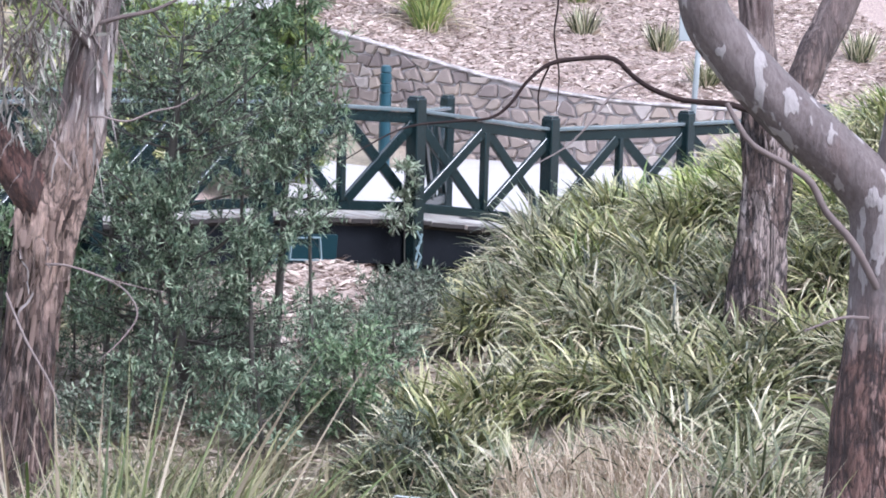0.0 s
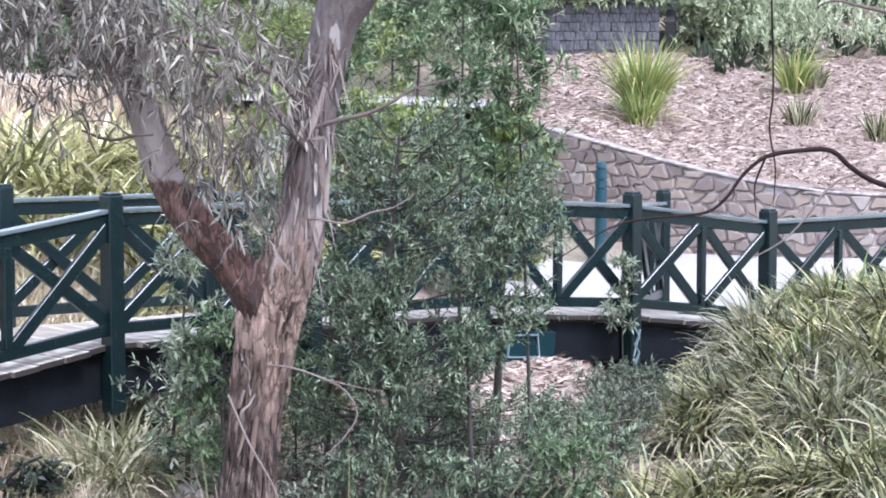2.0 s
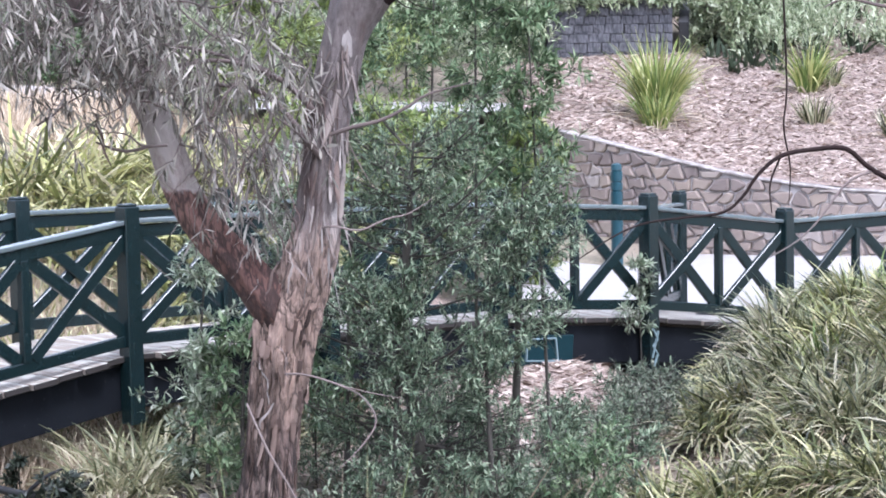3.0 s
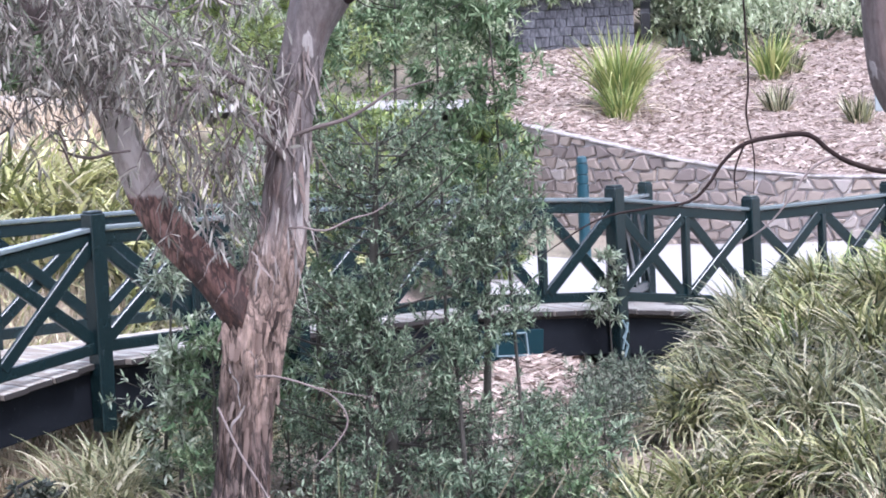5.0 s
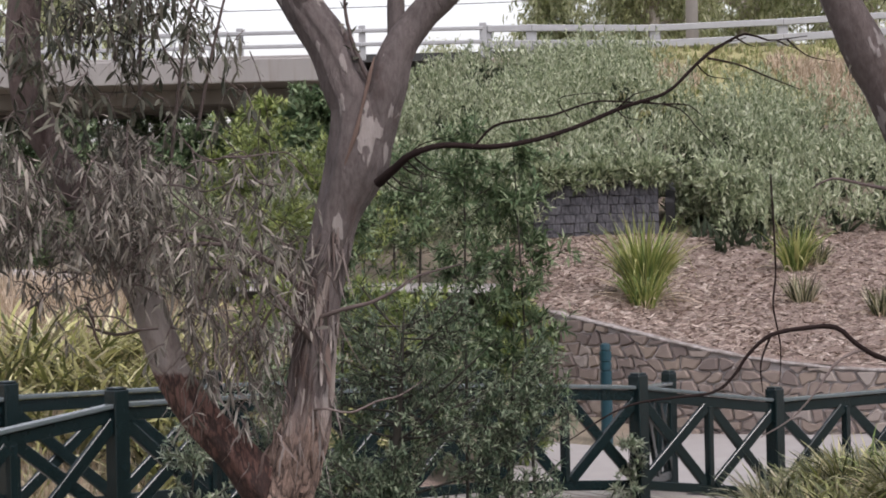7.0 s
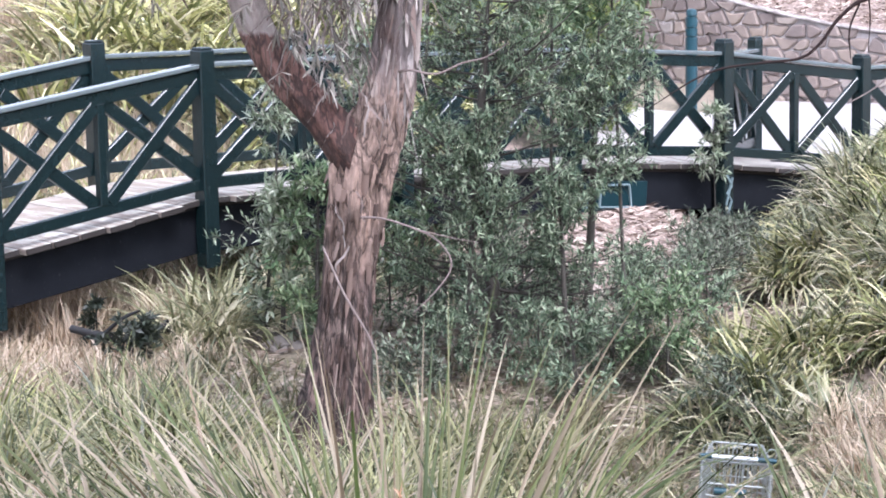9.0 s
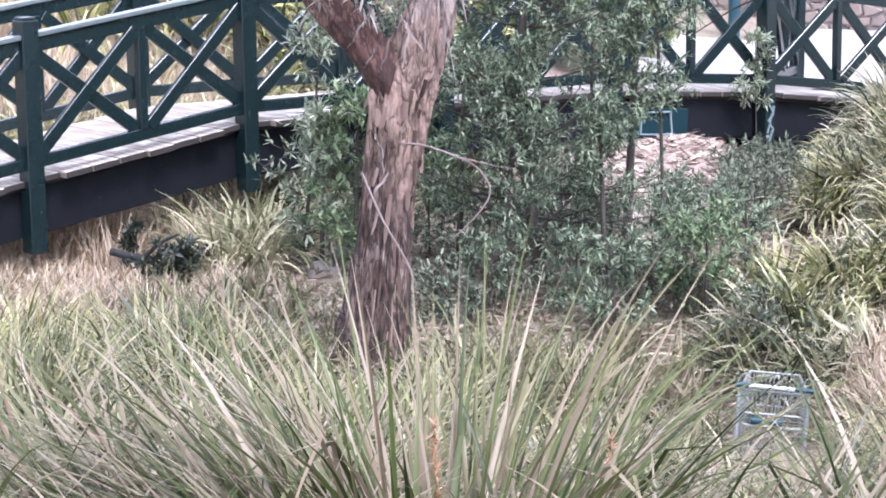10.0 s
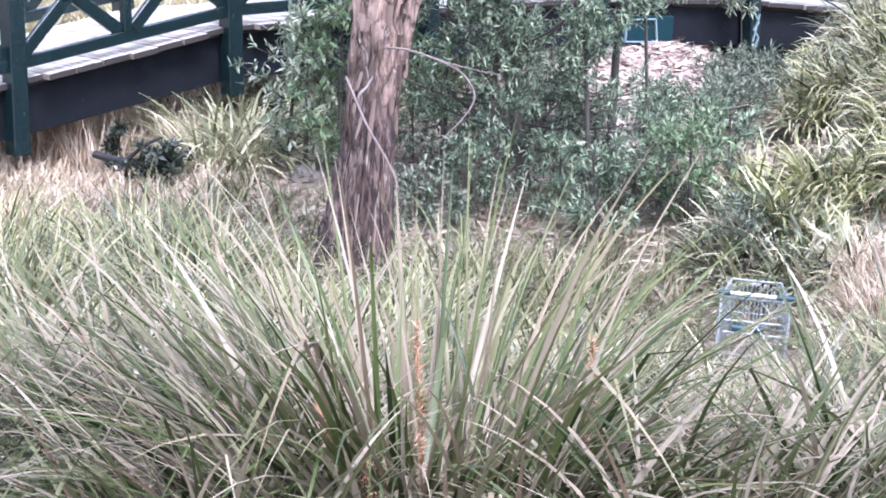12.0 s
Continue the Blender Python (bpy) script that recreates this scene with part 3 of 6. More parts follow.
def bank(x, y):
    """Top of the mulched bank behind the wall."""
    yw = np.interp(x, WP[:, 0], WP[:, 1])
    zw = np.interp(x, WP[:, 0], WP[:, 2])
    d = np.clip(y - yw, 0, None)
    top = np.interp(x, (-2, 1, 3, 6, 9, 14), (1.9, 1.95, 2.0, 2.12, 2.3, 2.5))
    u = np.clip(d / np.maximum(37.6 - yw, 1), 0, 1.2)
    return zw + (top - zw) * u + 0.03 * np.sin(1.9 * x + y) * np.sin(1.3 * y)


us, vs = np.linspace(1.1, 13, 90), np.linspace(0, 1.02, 60)
U, V = np.meshgrid(us, vs)
YY = np.interp(U, WP[:, 0], WP[:, 1]) + 0.05
YY = YY + (38.4 - YY) * V
mb = sheet("mulch_bank", us, vs, lambda a, b: bank(U, YY), M_MULCH)
co = np.stack([U, YY, bank(U, YY)], -1).reshape(-1, 3)
mb.vertices.foreach_set("co", co.astype(np.float32).ravel())
tagged(new("mulch_bank", mb), "sloping garden bank covered in pale wood chip mulch", "mulch bank", kind="structure")

# loose chips on it
n = 42000
cx = rng.uniform(1.15, 9.5, n)
cy = np.interp(cx, WP[:, 0], WP[:, 1]) + 0.15 + rng.uniform(0, 1, n) * (37.9 - np.interp(cx, WP[:, 0], WP[:, 1]))
P = np.stack([cx, cy, bank(cx, cy) + 0.012], 1)
a = rng.uniform(0, 2 * np.pi, n)
D = np.stack([np.cos(a), np.sin(a), rng.uniform(-0.1, 0.35, n)], 1)
tagged(new("wood_chips", ribbons("wood_chips", P, D, spread(n, 0.04, 0.15), spread(n, 0.018, 0.05), 0.05, M_CHIP, segs=1)), "loose pale wood chips scattered over the bank", "wood chips", kind="stuff")
# chips and litter on the bank below the bridge
n = 11000
cx, cy = rng.uniform(-0.7, 2.3, n), rng.uniform(16.6, 22.6, n)
P = np.stack([cx, cy, land(cx, cy) + 0.015], 1)
a = rng.uniform(0, 2 * np.pi, n)
D = np.stack([np.cos(a), np.sin(a), rng.uniform(-0.1, 0.4, n)], 1)
tagged(new("fallen_bark_chips", ribbons("fallen_bark_chips", P, D, spread(n, 0.07, 0.2), spread(n, 0.025, 0.06), 0.05, M_CHIP, segs=1)), "pinkish bark chips on the ground below the bridge", "wood chips", kind="stuff")
us, vs = np.linspace(-0.7, 2.3, 50), np.linspace(17.6, 24, 70)
tagged(new("chip_patch", sheet("chip_patch", us, vs, lambda x, y: land(x, y) + 0.01, M_MULCH)), "pinkish packed mulch below the bridge", "mulch bed", kind="structure")

# the path at the bridge's end
us, vs = np.linspace(0.75, 16, 80), np.linspace(0, 1, 24)
U, V = np.meshgrid(us, vs)
y0 = np.interp(U, (0.75, 2, 3.3, 5, 9, 16), (23.3, 22.5, 22.3, 22.9, 23.4, 24))
y1 = np.interp(U, WP[:, 0], WP[:, 1]) - 0.05
YY = y0 + (np.maximum(y1, y0 + 1) - y0) * V
ZZ = np.interp(U, (0.75, 3, 6, 16), (-0.38, -0.52, -0.45, -0.4)) + 0.1 * V
pm = sheet("path", us, vs, lambda a, b: ZZ, M_PATH)
pm.vertices.foreach_set("co", np.stack([U, YY, ZZ], -1).reshape(-1, 3).astype(np.float32).ravel())
tagged(new("path", pm), "pale concrete footpath curving along the stone wall", "path", kind="structure")
# the far path behind the trees
us, vs = np.linspace(-14, 1.4, 60), np.linspace(0, 1, 6)
U, V = np.meshgrid(us, vs)
YY = np.interp(U, (-14, -7, -5, -2, 1.4), (38, 35.6, 34.0, 32.6, 31.4)) + 4.2 * V
ZZ = np.maximum(np.interp(U, (-14, -7, -5.2, -2, 1.4), (1.75, 1.52, 1.36, 1.32, 1.25)), 0) + 0.05 * V
pm = sheet("path_far", us, vs, lambda a, b: ZZ, M_PATH)
pm.vertices.foreach_set("co", np.stack([U, YY, ZZ], -1).reshape(-1, 3).astype(np.float32).ravel())
tagged(new("path_far", pm), "pale concrete footpath behind the trees", "path", kind="structure")

# stone wall: mortar core, coping and one object a stone
core_v, core_f = [], []
for s, (x, y, z) in zip(WS, WP):
    t = wall_at(min(s + 0.05, WS[-1])) - wall_at(max(s - 0.05, 0))
    nx, ny = unit(np.array([t[1], -t[0]]))
    for k, zz in ((0.0, -0.75), (0.0, z - 0.012), (-0.34, z - 0.012), (-0.34, -0.75)):
        core_v.append((x + nx * k, y + ny * k, zz))
m = len(WP)
for i in range(m - 1):
    for j in range(4):
        q = (j + 1) % 4
        core_f.append((i * 4 + j, (i + 1) * 4 + j, (i + 1) * 4 + q, i * 4 + q))
stone_wall = tagged(new("stone_wall", mesh_of("stone_wall", core_v, core_f, M_MORTAR, False)), "low curved retaining wall of mixed rounded field stones in pale mortar", "stone wall")
cop_v, cop_f = [], []
for s, (x, y, z) in zip(WS, WP):
    t = wall_at(min(s + 0.05, WS[-1])) - wall_at(max(s - 0.05, 0))
    nx, ny = unit(np.array([t[1], -t[0]]))
    w = 0.012 * math.sin(s * 5.1) + 0.01 * math.sin(s * 11.7)
    for k, zz in ((0.045, -0.012), (0.045, 0.008), (0.032, 0.018), (-0.09, 0.02), (-0.11, -0.03)):
        cop_v.append((x + nx * (k + w), y + ny * (k + w), z + zz + w * 0.4))
for i in range(m - 1):
    for j in range(5):
        q = (j + 1) % 5
        cop_f.append((i * 5 + j, (i + 1) * 5 + j, (i + 1) * 5 + q, i * 5 + q))
part_me("coping", mesh_of("coping", cop_v, cop_f, M_COPING, False), stone_wall, "weathered mortar coping")


def lay_stones():
    """Fitted irregular stones in rough courses, one object each; neighbours share their corners but for the joint."""
    r = random.Random(5)
    s_end = float(np.interp(7.4, WP[:, 0], WS))
    course, step = 0.15, 0.235
    rows, cols = 13, int(s_end / step) + 2
    knots = {}

    def knot(i, j, half):
        key = (i, j, half)
        if key not in knots:
            s = 0.1 + step * (j + 0.5 * half) + r.uniform(-0.08, 0.08)
            z = -0.52 + course * i + r.uniform(-0.055, 0.055)
            knots[key] = (s, z)
        return knots[key]

    count = 0
    for i in range(rows):
        for j in range(cols):
            off = i % 2
            # a six-cornered stone: its top and bottom middles belong to the courses above and below
            loop = [knot(i, j + (off and 0), off), knot(i, j, 1 - off) if not off else knot(i, j + 1, 0), knot(i, j + 1, off), knot(i + 1, j + 1, off), knot(i + 1, j, 1 - off) if not off else knot(i + 1, j + 1, 0), knot(i + 1, j, off)]
            cs, cz = sum(p[0] for p in loop) / 6, sum(p[1] for p in loop) / 6
            x, y, top = wall_at(cs)
            if cs > s_end or cs < 0 or min(p[1] for p in loop) > top - 0.1 or count >= 300:
                continue
            # cut the corners, so that the outline is rounded
            loop = [q for (s1, z1), (s2, z2) in zip(loop, loop[1:] + loop[:1]) for q in ((s1 * 0.84 + s2 * 0.16, z1 * 0.84 + z2 * 0.16), (s1 * 0.16 + s2 * 0.84, z1 * 0.16 + z2 * 0.84))]
            gap = r.uniform(0.86, 0.94)
            pts = [(cs + (s - cs) * gap, min(cz + (z - cz) * gap * 0.97, top - 0.018)) for s, z in loop]
            cz = sum(p[1] for p in pts) / len(pts)
            t = wall_at(cs + 0.1) - wall_at(cs - 0.1)
            n_ = unit(np.array([t[1], -t[0]]))
            bm = bmesh.new()
            rings = []
            for push, k in ((-0.01, 1.0), (0.025, 0.97), (0.045 + r.uniform(-0.01, 0.015), 0.78)):
                ring = []
                for s, z in pts:
                    q = wall_at(cs + (s - cs) * k)
                    ring.append(bm.verts.new((q[0] + n_[0] * push, q[1] + n_[1] * push, cz + (z - cz) * k)))
                rings.append(ring)
            for A, B in zip(rings, rings[1:]):
                for m_ in range(12):
                    bm.faces.new((A[m_], A[(m_ + 1) % 12], B[(m_ + 1) % 12], B[m_]))
            bm.faces.new(rings[-1])
            bmesh.ops.recalc_face_normals(bm, faces=bm.faces)
            part("stone", bm, M_STONE, stone_wall)
            count += 1


# ---- the timber footbridge ----
# foot line of the near side: x, y, height of the deck
NEAR = {"y": (-5.17, 14.5, -0.46), "z": (-3.81, 15.9, -0.25), "a": (-2.44, 17.3, -0.04), "q": (-0.99, 18.8, -0.1), "p": (0.46, 20.3, -0.19), "b": (1.90, 21.1, -0.31), "c": (3.34, 22.2, -0.56), "e": (4.9, 23.1, -0.55), "f": (6.5, 23.7, -0.5)}
FAR = {"y": (-6.16, 15.49, -0.46), "z": (-4.8, 16.9, -0.25), "a": (-3.46, 18.28, -0.04), "q": (-1.95, 19.8, -0.1), "p": (-0.35, 21.45, -0.19), "d": (1.25, 22.3, -0.3), "e": (2.37, 22.85, -0.42)}
bridge = thing("footbridge", "dark green timber footbridge with crossed rails and pale weathered boards", "footbridge", (0, 18.8, -1.0))


def post(at, low, high=1.15, w=0.138):
    x, y, z = at
    bm = bmesh.new()
    beam_bm(bm, (x, y, z + low), (x, y, z + high), w, w, 0.008, (0.7, 0.7, 0))
    beam_bm(bm, (x, y, z + high), (x, y, z + high + 0.02), w * 0.86, w * 0.86, 0.008, (0.7, 0.7, 0))
    return part("post", bm, M_GREEN, bridge)


def bay(p, q, out, half=False):
    """Handrail, foot rail, middle upright and two crosses between two posts."""
    p, q = Vector(p), Vector(q)
    d = (q - p).normalized()
    n = Vector((d.y, -d.x, 0)).normalized() * out
    up = Vector((0, 0, 1))
    a, b = p + d * 0.05, q - d * 0.05
    # the cap's pale colour carries the sky's sheen
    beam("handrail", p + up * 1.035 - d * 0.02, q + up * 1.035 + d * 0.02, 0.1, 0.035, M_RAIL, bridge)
    beam("top_rail", a + up * 0.96, b + up * 0.96, 0.05, 0.1, M_GREEN, bridge)
    beam("bottom_rail", a + up * 0.12, b + up * 0.12, 0.05, 0.09, M_GREEN, bridge)
    m = (p + q) / 2
    beam("upright", m + up * 0.16, m + up * 0.92, 0.07, 0.07, M_GREEN, bridge, up=(0.7, 0.7, 0))
    for c, e in ((p, m), (m, q)):
        c2, e2 = c + d * 0.05, e - d * 0.05
        beam("brace", c2 + up * 0.17 + n * 0.012, e2 + up * 0.91 + n * 0.012, 0.045, 0.1, M_GREEN, bridge)
        beam("brace", c2 + up * 0.91 - n * 0.012, e2 + up * 0.17 - n * 0.012, 0.045, 0.1, M_GREEN, bridge)


for side, keys, out in ((NEAR, "yzaqpbcef", 1), (FAR, "yzaqpde", -1)):
    for key in keys.replace("d", ""):
        low = -0.54 if (side is NEAR and key in "yza") else -0.5 if key in "qp" else -0.75
        post(side[key], low, w=0.115 if side is FAR and key == "e" else 0.138)
    for k1, k2 in zip(keys, keys[1:]):
        if (k1, k2) not in (("p", "d"), ("d", "e")):
            bay(side[k1], side[k2], out)
bay((1.98, 21.6, -0.36), FAR["e"], -1)

# side beams and boards
for k1, k2 in zip("yzaqpb", "zaqpbc"):
    for side, s in ((NEAR, 1), (FAR, -1)):
        if k1 in side and k2 in side:
            p, q = Vector(side[k1]), Vector(side[k2])
            n = Vector(((q - p).y, -(q - p).x, 0)).normalized() * s
            beam("edge_batten", p - n * 0.1 + Vector((0, 0, -0.064)), q - n * 0.1 + Vector((0, 0, -0.064)), 0.05, 0.034, M_BATTEN, bridge, 0.004, label="worn brown timber batten")
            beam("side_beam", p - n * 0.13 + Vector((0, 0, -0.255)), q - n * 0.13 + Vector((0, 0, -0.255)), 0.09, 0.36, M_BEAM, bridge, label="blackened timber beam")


def boards():
    """Cross boards, one object each, on a shared mesh for each length."""
    r = random.Random(3)
    legs = [("y", "z", "y", "z"), ("z", "a", "z", "a"), ("a", "q", "a", "q"), ("q", "p", "q", "p"), ("p", "b", "p", "d"), ("b", "c", "d", "e")]
    made = {}
    for n1, n2, f1, f2 in legs:
        a, b, c, e = (Vector(v) for v in (NEAR[n1], NEAR[n2], FAR[f1], FAR[f2]))
        count = max(3, round((b - a).length / 0.235))
        for i in range(count):
            u = (i + 0.5) / count
            p, q = a.lerp(b, u), c.lerp(e, u)
            d = (q - p).normalized()
            p, q = p + d * (r.uniform(-0.035, 0.02) - (0.06 if n1 in "yza" and 0 < i < count - 1 else 0.0)), q - d * 0.02
            key = round((q - p).length, 1)
            if key not in made:
                bm = bmesh.new()
                beam_bm(bm, (-0.5, 0, 0), (0.5, 0, 0), 0.18, 0.045, 0.004)
                me = bpy.data.meshes.new("board")
                bm.to_mesh(me)
                bm.free()
                made[key] = finish(me, M_DECK, False)
                me.materials.append(M_BATTEN)
                # sawn ends weather brown
                for f in me.polygons:
                    f.material_index = 1 if max(abs(me.vertices[i].co.x - f.center.x) for i in f.vertices) < 0.01 else 0
            ob = new("board", made[key])
            ob.parent = bridge
            ob.matrix_parent_inverse = Matrix.Translation(-bridge.location)
            m = (p + q) / 2
            y_ = ((b - a).normalized() + (e - c).normalized()).normalized()
            z_ = d.cross(y_).normalized()
            z_ = z_ if z_.z > 0 else -z_
            y_ = z_.cross(d)
            turn = Matrix((d, y_, z_)).transposed().to_4x4()
            turn.translation = (m.x, m.y, m.z - 0.024 + r.uniform(-0.002, 0.002))
            ob.matrix_basis = turn @ Matrix.Diagonal(((q - p).length, (b - a).length / count / 0.194, 1, 1))


db = (Vector(NEAR["c"]) - Vector(NEAR["b"])).normalized()
back = Vector((db.y, -db.x, 0)) * -0.16
# sleeper walls in near-black, which paints in the shade of the recess
beam("sleeper_wall", Vector(NEAR["b"]) - db * 0.1 + back + Vector((0, 0, -0.8)), Vector(NEAR["c"]) + db * 0.3 + back + Vector((0, 0, -0.65)), 0.1, 0.8, M_BEAM, bridge, label="sleepers coloured near-black for the shade under the deck edge")
beam("abutment_wall", (1.15, 21.45, -0.95), (3.5, 22.9, -1.1), 0.12, 1.2, M_BEAM, bridge, label="sleeper wall coloured near-black for the shade below the span")

# abutment board with spray marks below the right-hand span
def marks(name, strokes, parent, at, along, label):
    bm = bmesh.new()
    o, d = Vector(at), Vector(along).normalized()
    n = Vector((d.y, -d.x, 0))
    for x1, z1, x2, z2 in strokes:
        beam_bm(bm, o + d * x1 + n * 0.01 + Vector((0, 0, z1)), o + d * x2 + n * 0.01 + Vector((0, 0, z2)), 0.012, 0.03, 0, n)
    return part(name, bm, M_MARK, parent, label)


d = (Vector(NEAR["b"]) - Vector(NEAR["p"])).normalized()
n = Vector((d.y, -d.x, 0))
p0 = Vector(NEAR["p"]) - n * 0.05
box = beam("abutment_board", p0 + d * 0.12 + Vector((0, 0, -0.305)), p0 + d * 0.82 + Vector((0, 0, -0.305)), 0.04, 0.28, M_TEALD, bridge, label="teal painted board below the deck")
marks("spray_mark", ((0.3, -0.4, 0.32, -0.2), (0.32, -0.2, 0.62, -0.19), (0.62, -0.19, 0.64, -0.4), (0.3, -0.4, 0.66, -0.4), (0.16, -0.36, 0.28, -0.24), (0.14, -0.4, 0.24, -0.41), (0.2, -0.2, 0.29, -0.19)), box, p0 + n * 0.02, d, "pale blue spray paint strokes")
db = (Vector(NEAR["c"]) - Vector(NEAR["b"])).normalized()
marks("spray_scrawl", ((-0.03, -0.1, 0.03, -0.2), (0.03, -0.2, -0.03, -0.27), (-0.03, -0.27, 0.03, -0.34), (0.03, -0.34, -0.02, -0.46), (0.04, -0.12, -0.04, -0.38)), bridge, Vector(NEAR["b"]) + Vector((db.y, -db.x, 0)) * 0.065, db, "pale blue spray paint scrawl")

# ridge-topped bollard behind the rail
def bollard(at, high):
    bm = bmesh.new()
    prof = [(0.07, 0), (0.07, high - 0.34), (0.058, high - 0.335), (0.058, high - 0.32), (0.07, high - 0.315), (0.07, high - 0.23), (0.058, high - 0.225), (0.058, high - 0.21), (0.07, high - 0.205), (0.07, high - 0.1), (0.058, high - 0.095), (0.058, high - 0.08), (0.068, high - 0.075), (0.06, high - 0.015), (0.02, high)]
    rings = []
    for r_, z in prof:
        rings.append([bm.verts.new((at[0] + r_ * math.cos(t * math.pi / 8), at[1] + r_ * math.sin(t * math.pi / 8), at[2] + z)) for t in range(16)])
    for A, B in zip(rings, rings[1:]):
        for j in range(16):
            bm.faces.new((A[j], A[(j + 1) % 16], B[(j + 1) % 16], B[j]))
    bm.faces.new(rings[-1])
    tagged(part("bollard", bm, M_TEAL), "round teal timber bollard with turned grooves beside the path", "bollard")


bollard((2.02, 26.6, -0.44), 1.26)

# ---- concrete drain headwall in the bank ----
bm = bmesh.new()
beam_bm(bm, (1.7, 37.32, 2.2), (3.75, 37.32, 2.2), 0.3, 1.28, 0.02)
head = part("drain_headwall", bm, M_BLOCK)
tagged(head, "dark weathered concrete drain headwall set into the shrub bank", "headwall")
# added black block: the dark hollow right of the headwall is only shade
beam("side_wing", (3.95, 37.2, 2.0), (4.1, 38.4, 2.35), 0.16, 1.0, M_DARK, head, label="black block standing in for the shade beside the drain")

# ---- road, road bridge and guard rails ----
bm = bmesh.new()
beam_bm(bm, (-80, 62.2, 6.36), (120, 62.2, 6.36), 9.4, 0.2, 0)
tagged(part("road", bm, M_ROAD), "grey asphalt road along the top of the bank", "road", kind="structure")
rb = thing("road_bridge", "grey concrete road bridge with stained fascia over the creek", "road bridge", (-14, 62, 1.3))
beam("deck_slab", (-60, 62, 6.05), (-2.4, 62, 6.05), 11.2, 0.6, M_CONC, rb, 0.03)
beam("kerb", (-60, 56.75, 6.37), (-2.2, 56.75, 6.37), 0.5, 0.1, M_CONC, rb, 0.03)
for y in (59.2, 61.5, 63.8, 66):
    beam("girder", (-60, y, 5.55), (-2.6, y, 5.55), 0.5, 0.4, M_CONC, rb, 0.03)
beam("abutment", (-2.2, 57.2, 3.6), (-2.2, 67, 3.6), 1.0, 4.4, M_CONC, rb, 0.03)
bm = bmesh.new()
for v in ((-6.6, 57.8, 1.3), (-2.6, 57.8, 5.0), (-2.6, 66.5, 5.0), (-6.6, 66.5, 1.3)):
    bm.verts.new(v)
bm.faces.new(bm.verts)
bmesh.ops.solidify(bm, geom=bm.faces[:], thickness=0.3)
part("spill_slope", bm, M_CONC, rb, "sloped concrete below the abutment")
beam("pier", (-14, 57.6, 3.2), (-14, 66.5, 3.2), 0.9, 4.2, M_CONC, rb, 0.05)


def guard_rail(name, label, posts, rails, wide):
    g = thing(name, label, "guard rail", (*posts[0][:2], posts[0][2]))
    for x, y, z in posts:
        bm = bmesh.new()
        beam_bm(bm, (x, y, z - 0.15), (x, y, z + 0.72), wide, 0.16, 0.01, (0, 1, 0))
        part("post", bm, M_ZINC, g)
    for (x1, y1, z1), (x2, y2, z2) in zip(posts, posts[1:]):
        for h, t in rails:
            bm = bmesh.new()
            beam_bm(bm, (x1, y1 - 0.11, z1 + h), (x2, y2 - 0.11, z2 + h), 0.06, 2 * t, 0.02)
            part("rail", bm, M_ZINC, g)


guard_rail("bridge_guard_rail", "pale galvanised double guard rail on the road bridge", [(x, 56.9, 6.42) for x in (-29, -26, -23, -20, -17, -13.9, -10.8, -7.7, -4.67, -1.6, 1.44)], ((0.58, 0.05), (0.24, 0.05)), 0.17)
guard_rail("road_guard_rail", "pale galvanised double guard rail along the road", [(1.55, 57.0, 6.36), (2.66, 57.0, 6.36), (5.77, 57.0, 6.28), (8.99, 57.0, 6.36), (12.2, 57.2, 6.5), (15.4, 57.5, 6.6), (18.6, 57.9, 6.7), (21.8, 58.4, 6.75)], ((0.62, 0.085), (0.22, 0.1)), 0.26)
fence = thing("far_parapet", "white slatted parapet on the far side of the road bridge", "parapet", (-10, 67, 6.4))
for i in range(46):
    x = -18 + i * 0.27
    beam("baluster", (x, 67, 6.3), (x, 67, 7.75), 0.09, 0.05, M_SIGN, fence, 0, (0, 1, 0))
beam("top_rail", (-18.2, 67, 7.8), (-5.6, 67, 7.8), 0.08, 0.12, M_SIGN, fence, 0.01)
beam("low_rail", (-18.2, 66.95, 7.1), (-5.6, 66.95, 7.1), 0.06, 0.1, M_SIGN, fence, 0.01)

# street pole, wire, marker post by the path
bm = bmesh.new()
bmesh.ops.create_cone(bm, cap_ends=True, segments=14, radius1=0.2, radius2=0.15, depth=11, matrix=Matrix.Translation((8.25, 70, 11.9)))
tagged(part("power_pole", bm, M_POLE, smooth=True), "grey weathered timber power pole beyond the road", "power pole")
w = [(-60, 72, 12.9, 0.012), (-25, 72, 9.4, 0.012), (0, 71, 8.9, 0.012), (8.25, 70.2, 9.3, 0.012), (40, 72, 10.5, 0.012)]
tagged(new("overhead_wire", stems("overhead_wire", [w], M_DARK, 4, 2.0)), "thin dark overhead wire above the road", "wire")
sp = thing("marker_post", "pale grey steel marker post with a blank plate beside the path", "sign post", (5.2, 24.1, -0.45))
bm = bmesh.new()
bmesh.ops.create_cone(bm, cap_ends=True, segments=12, radius1=0.032, radius2=0.032, depth=2.9, matrix=Matrix.Translation((5.2, 24.1, 0.95)) @ Matrix.Rotation(0.04, 4, "Y"))
part("pole", bm, M_POST, sp, smooth=True)
beam("plate", (5.05, 24.05, 1.3), (5.05, 24.05, 2.4), 0.14, 0.03, M_POST, sp, 0.004, (0, 1, 0))

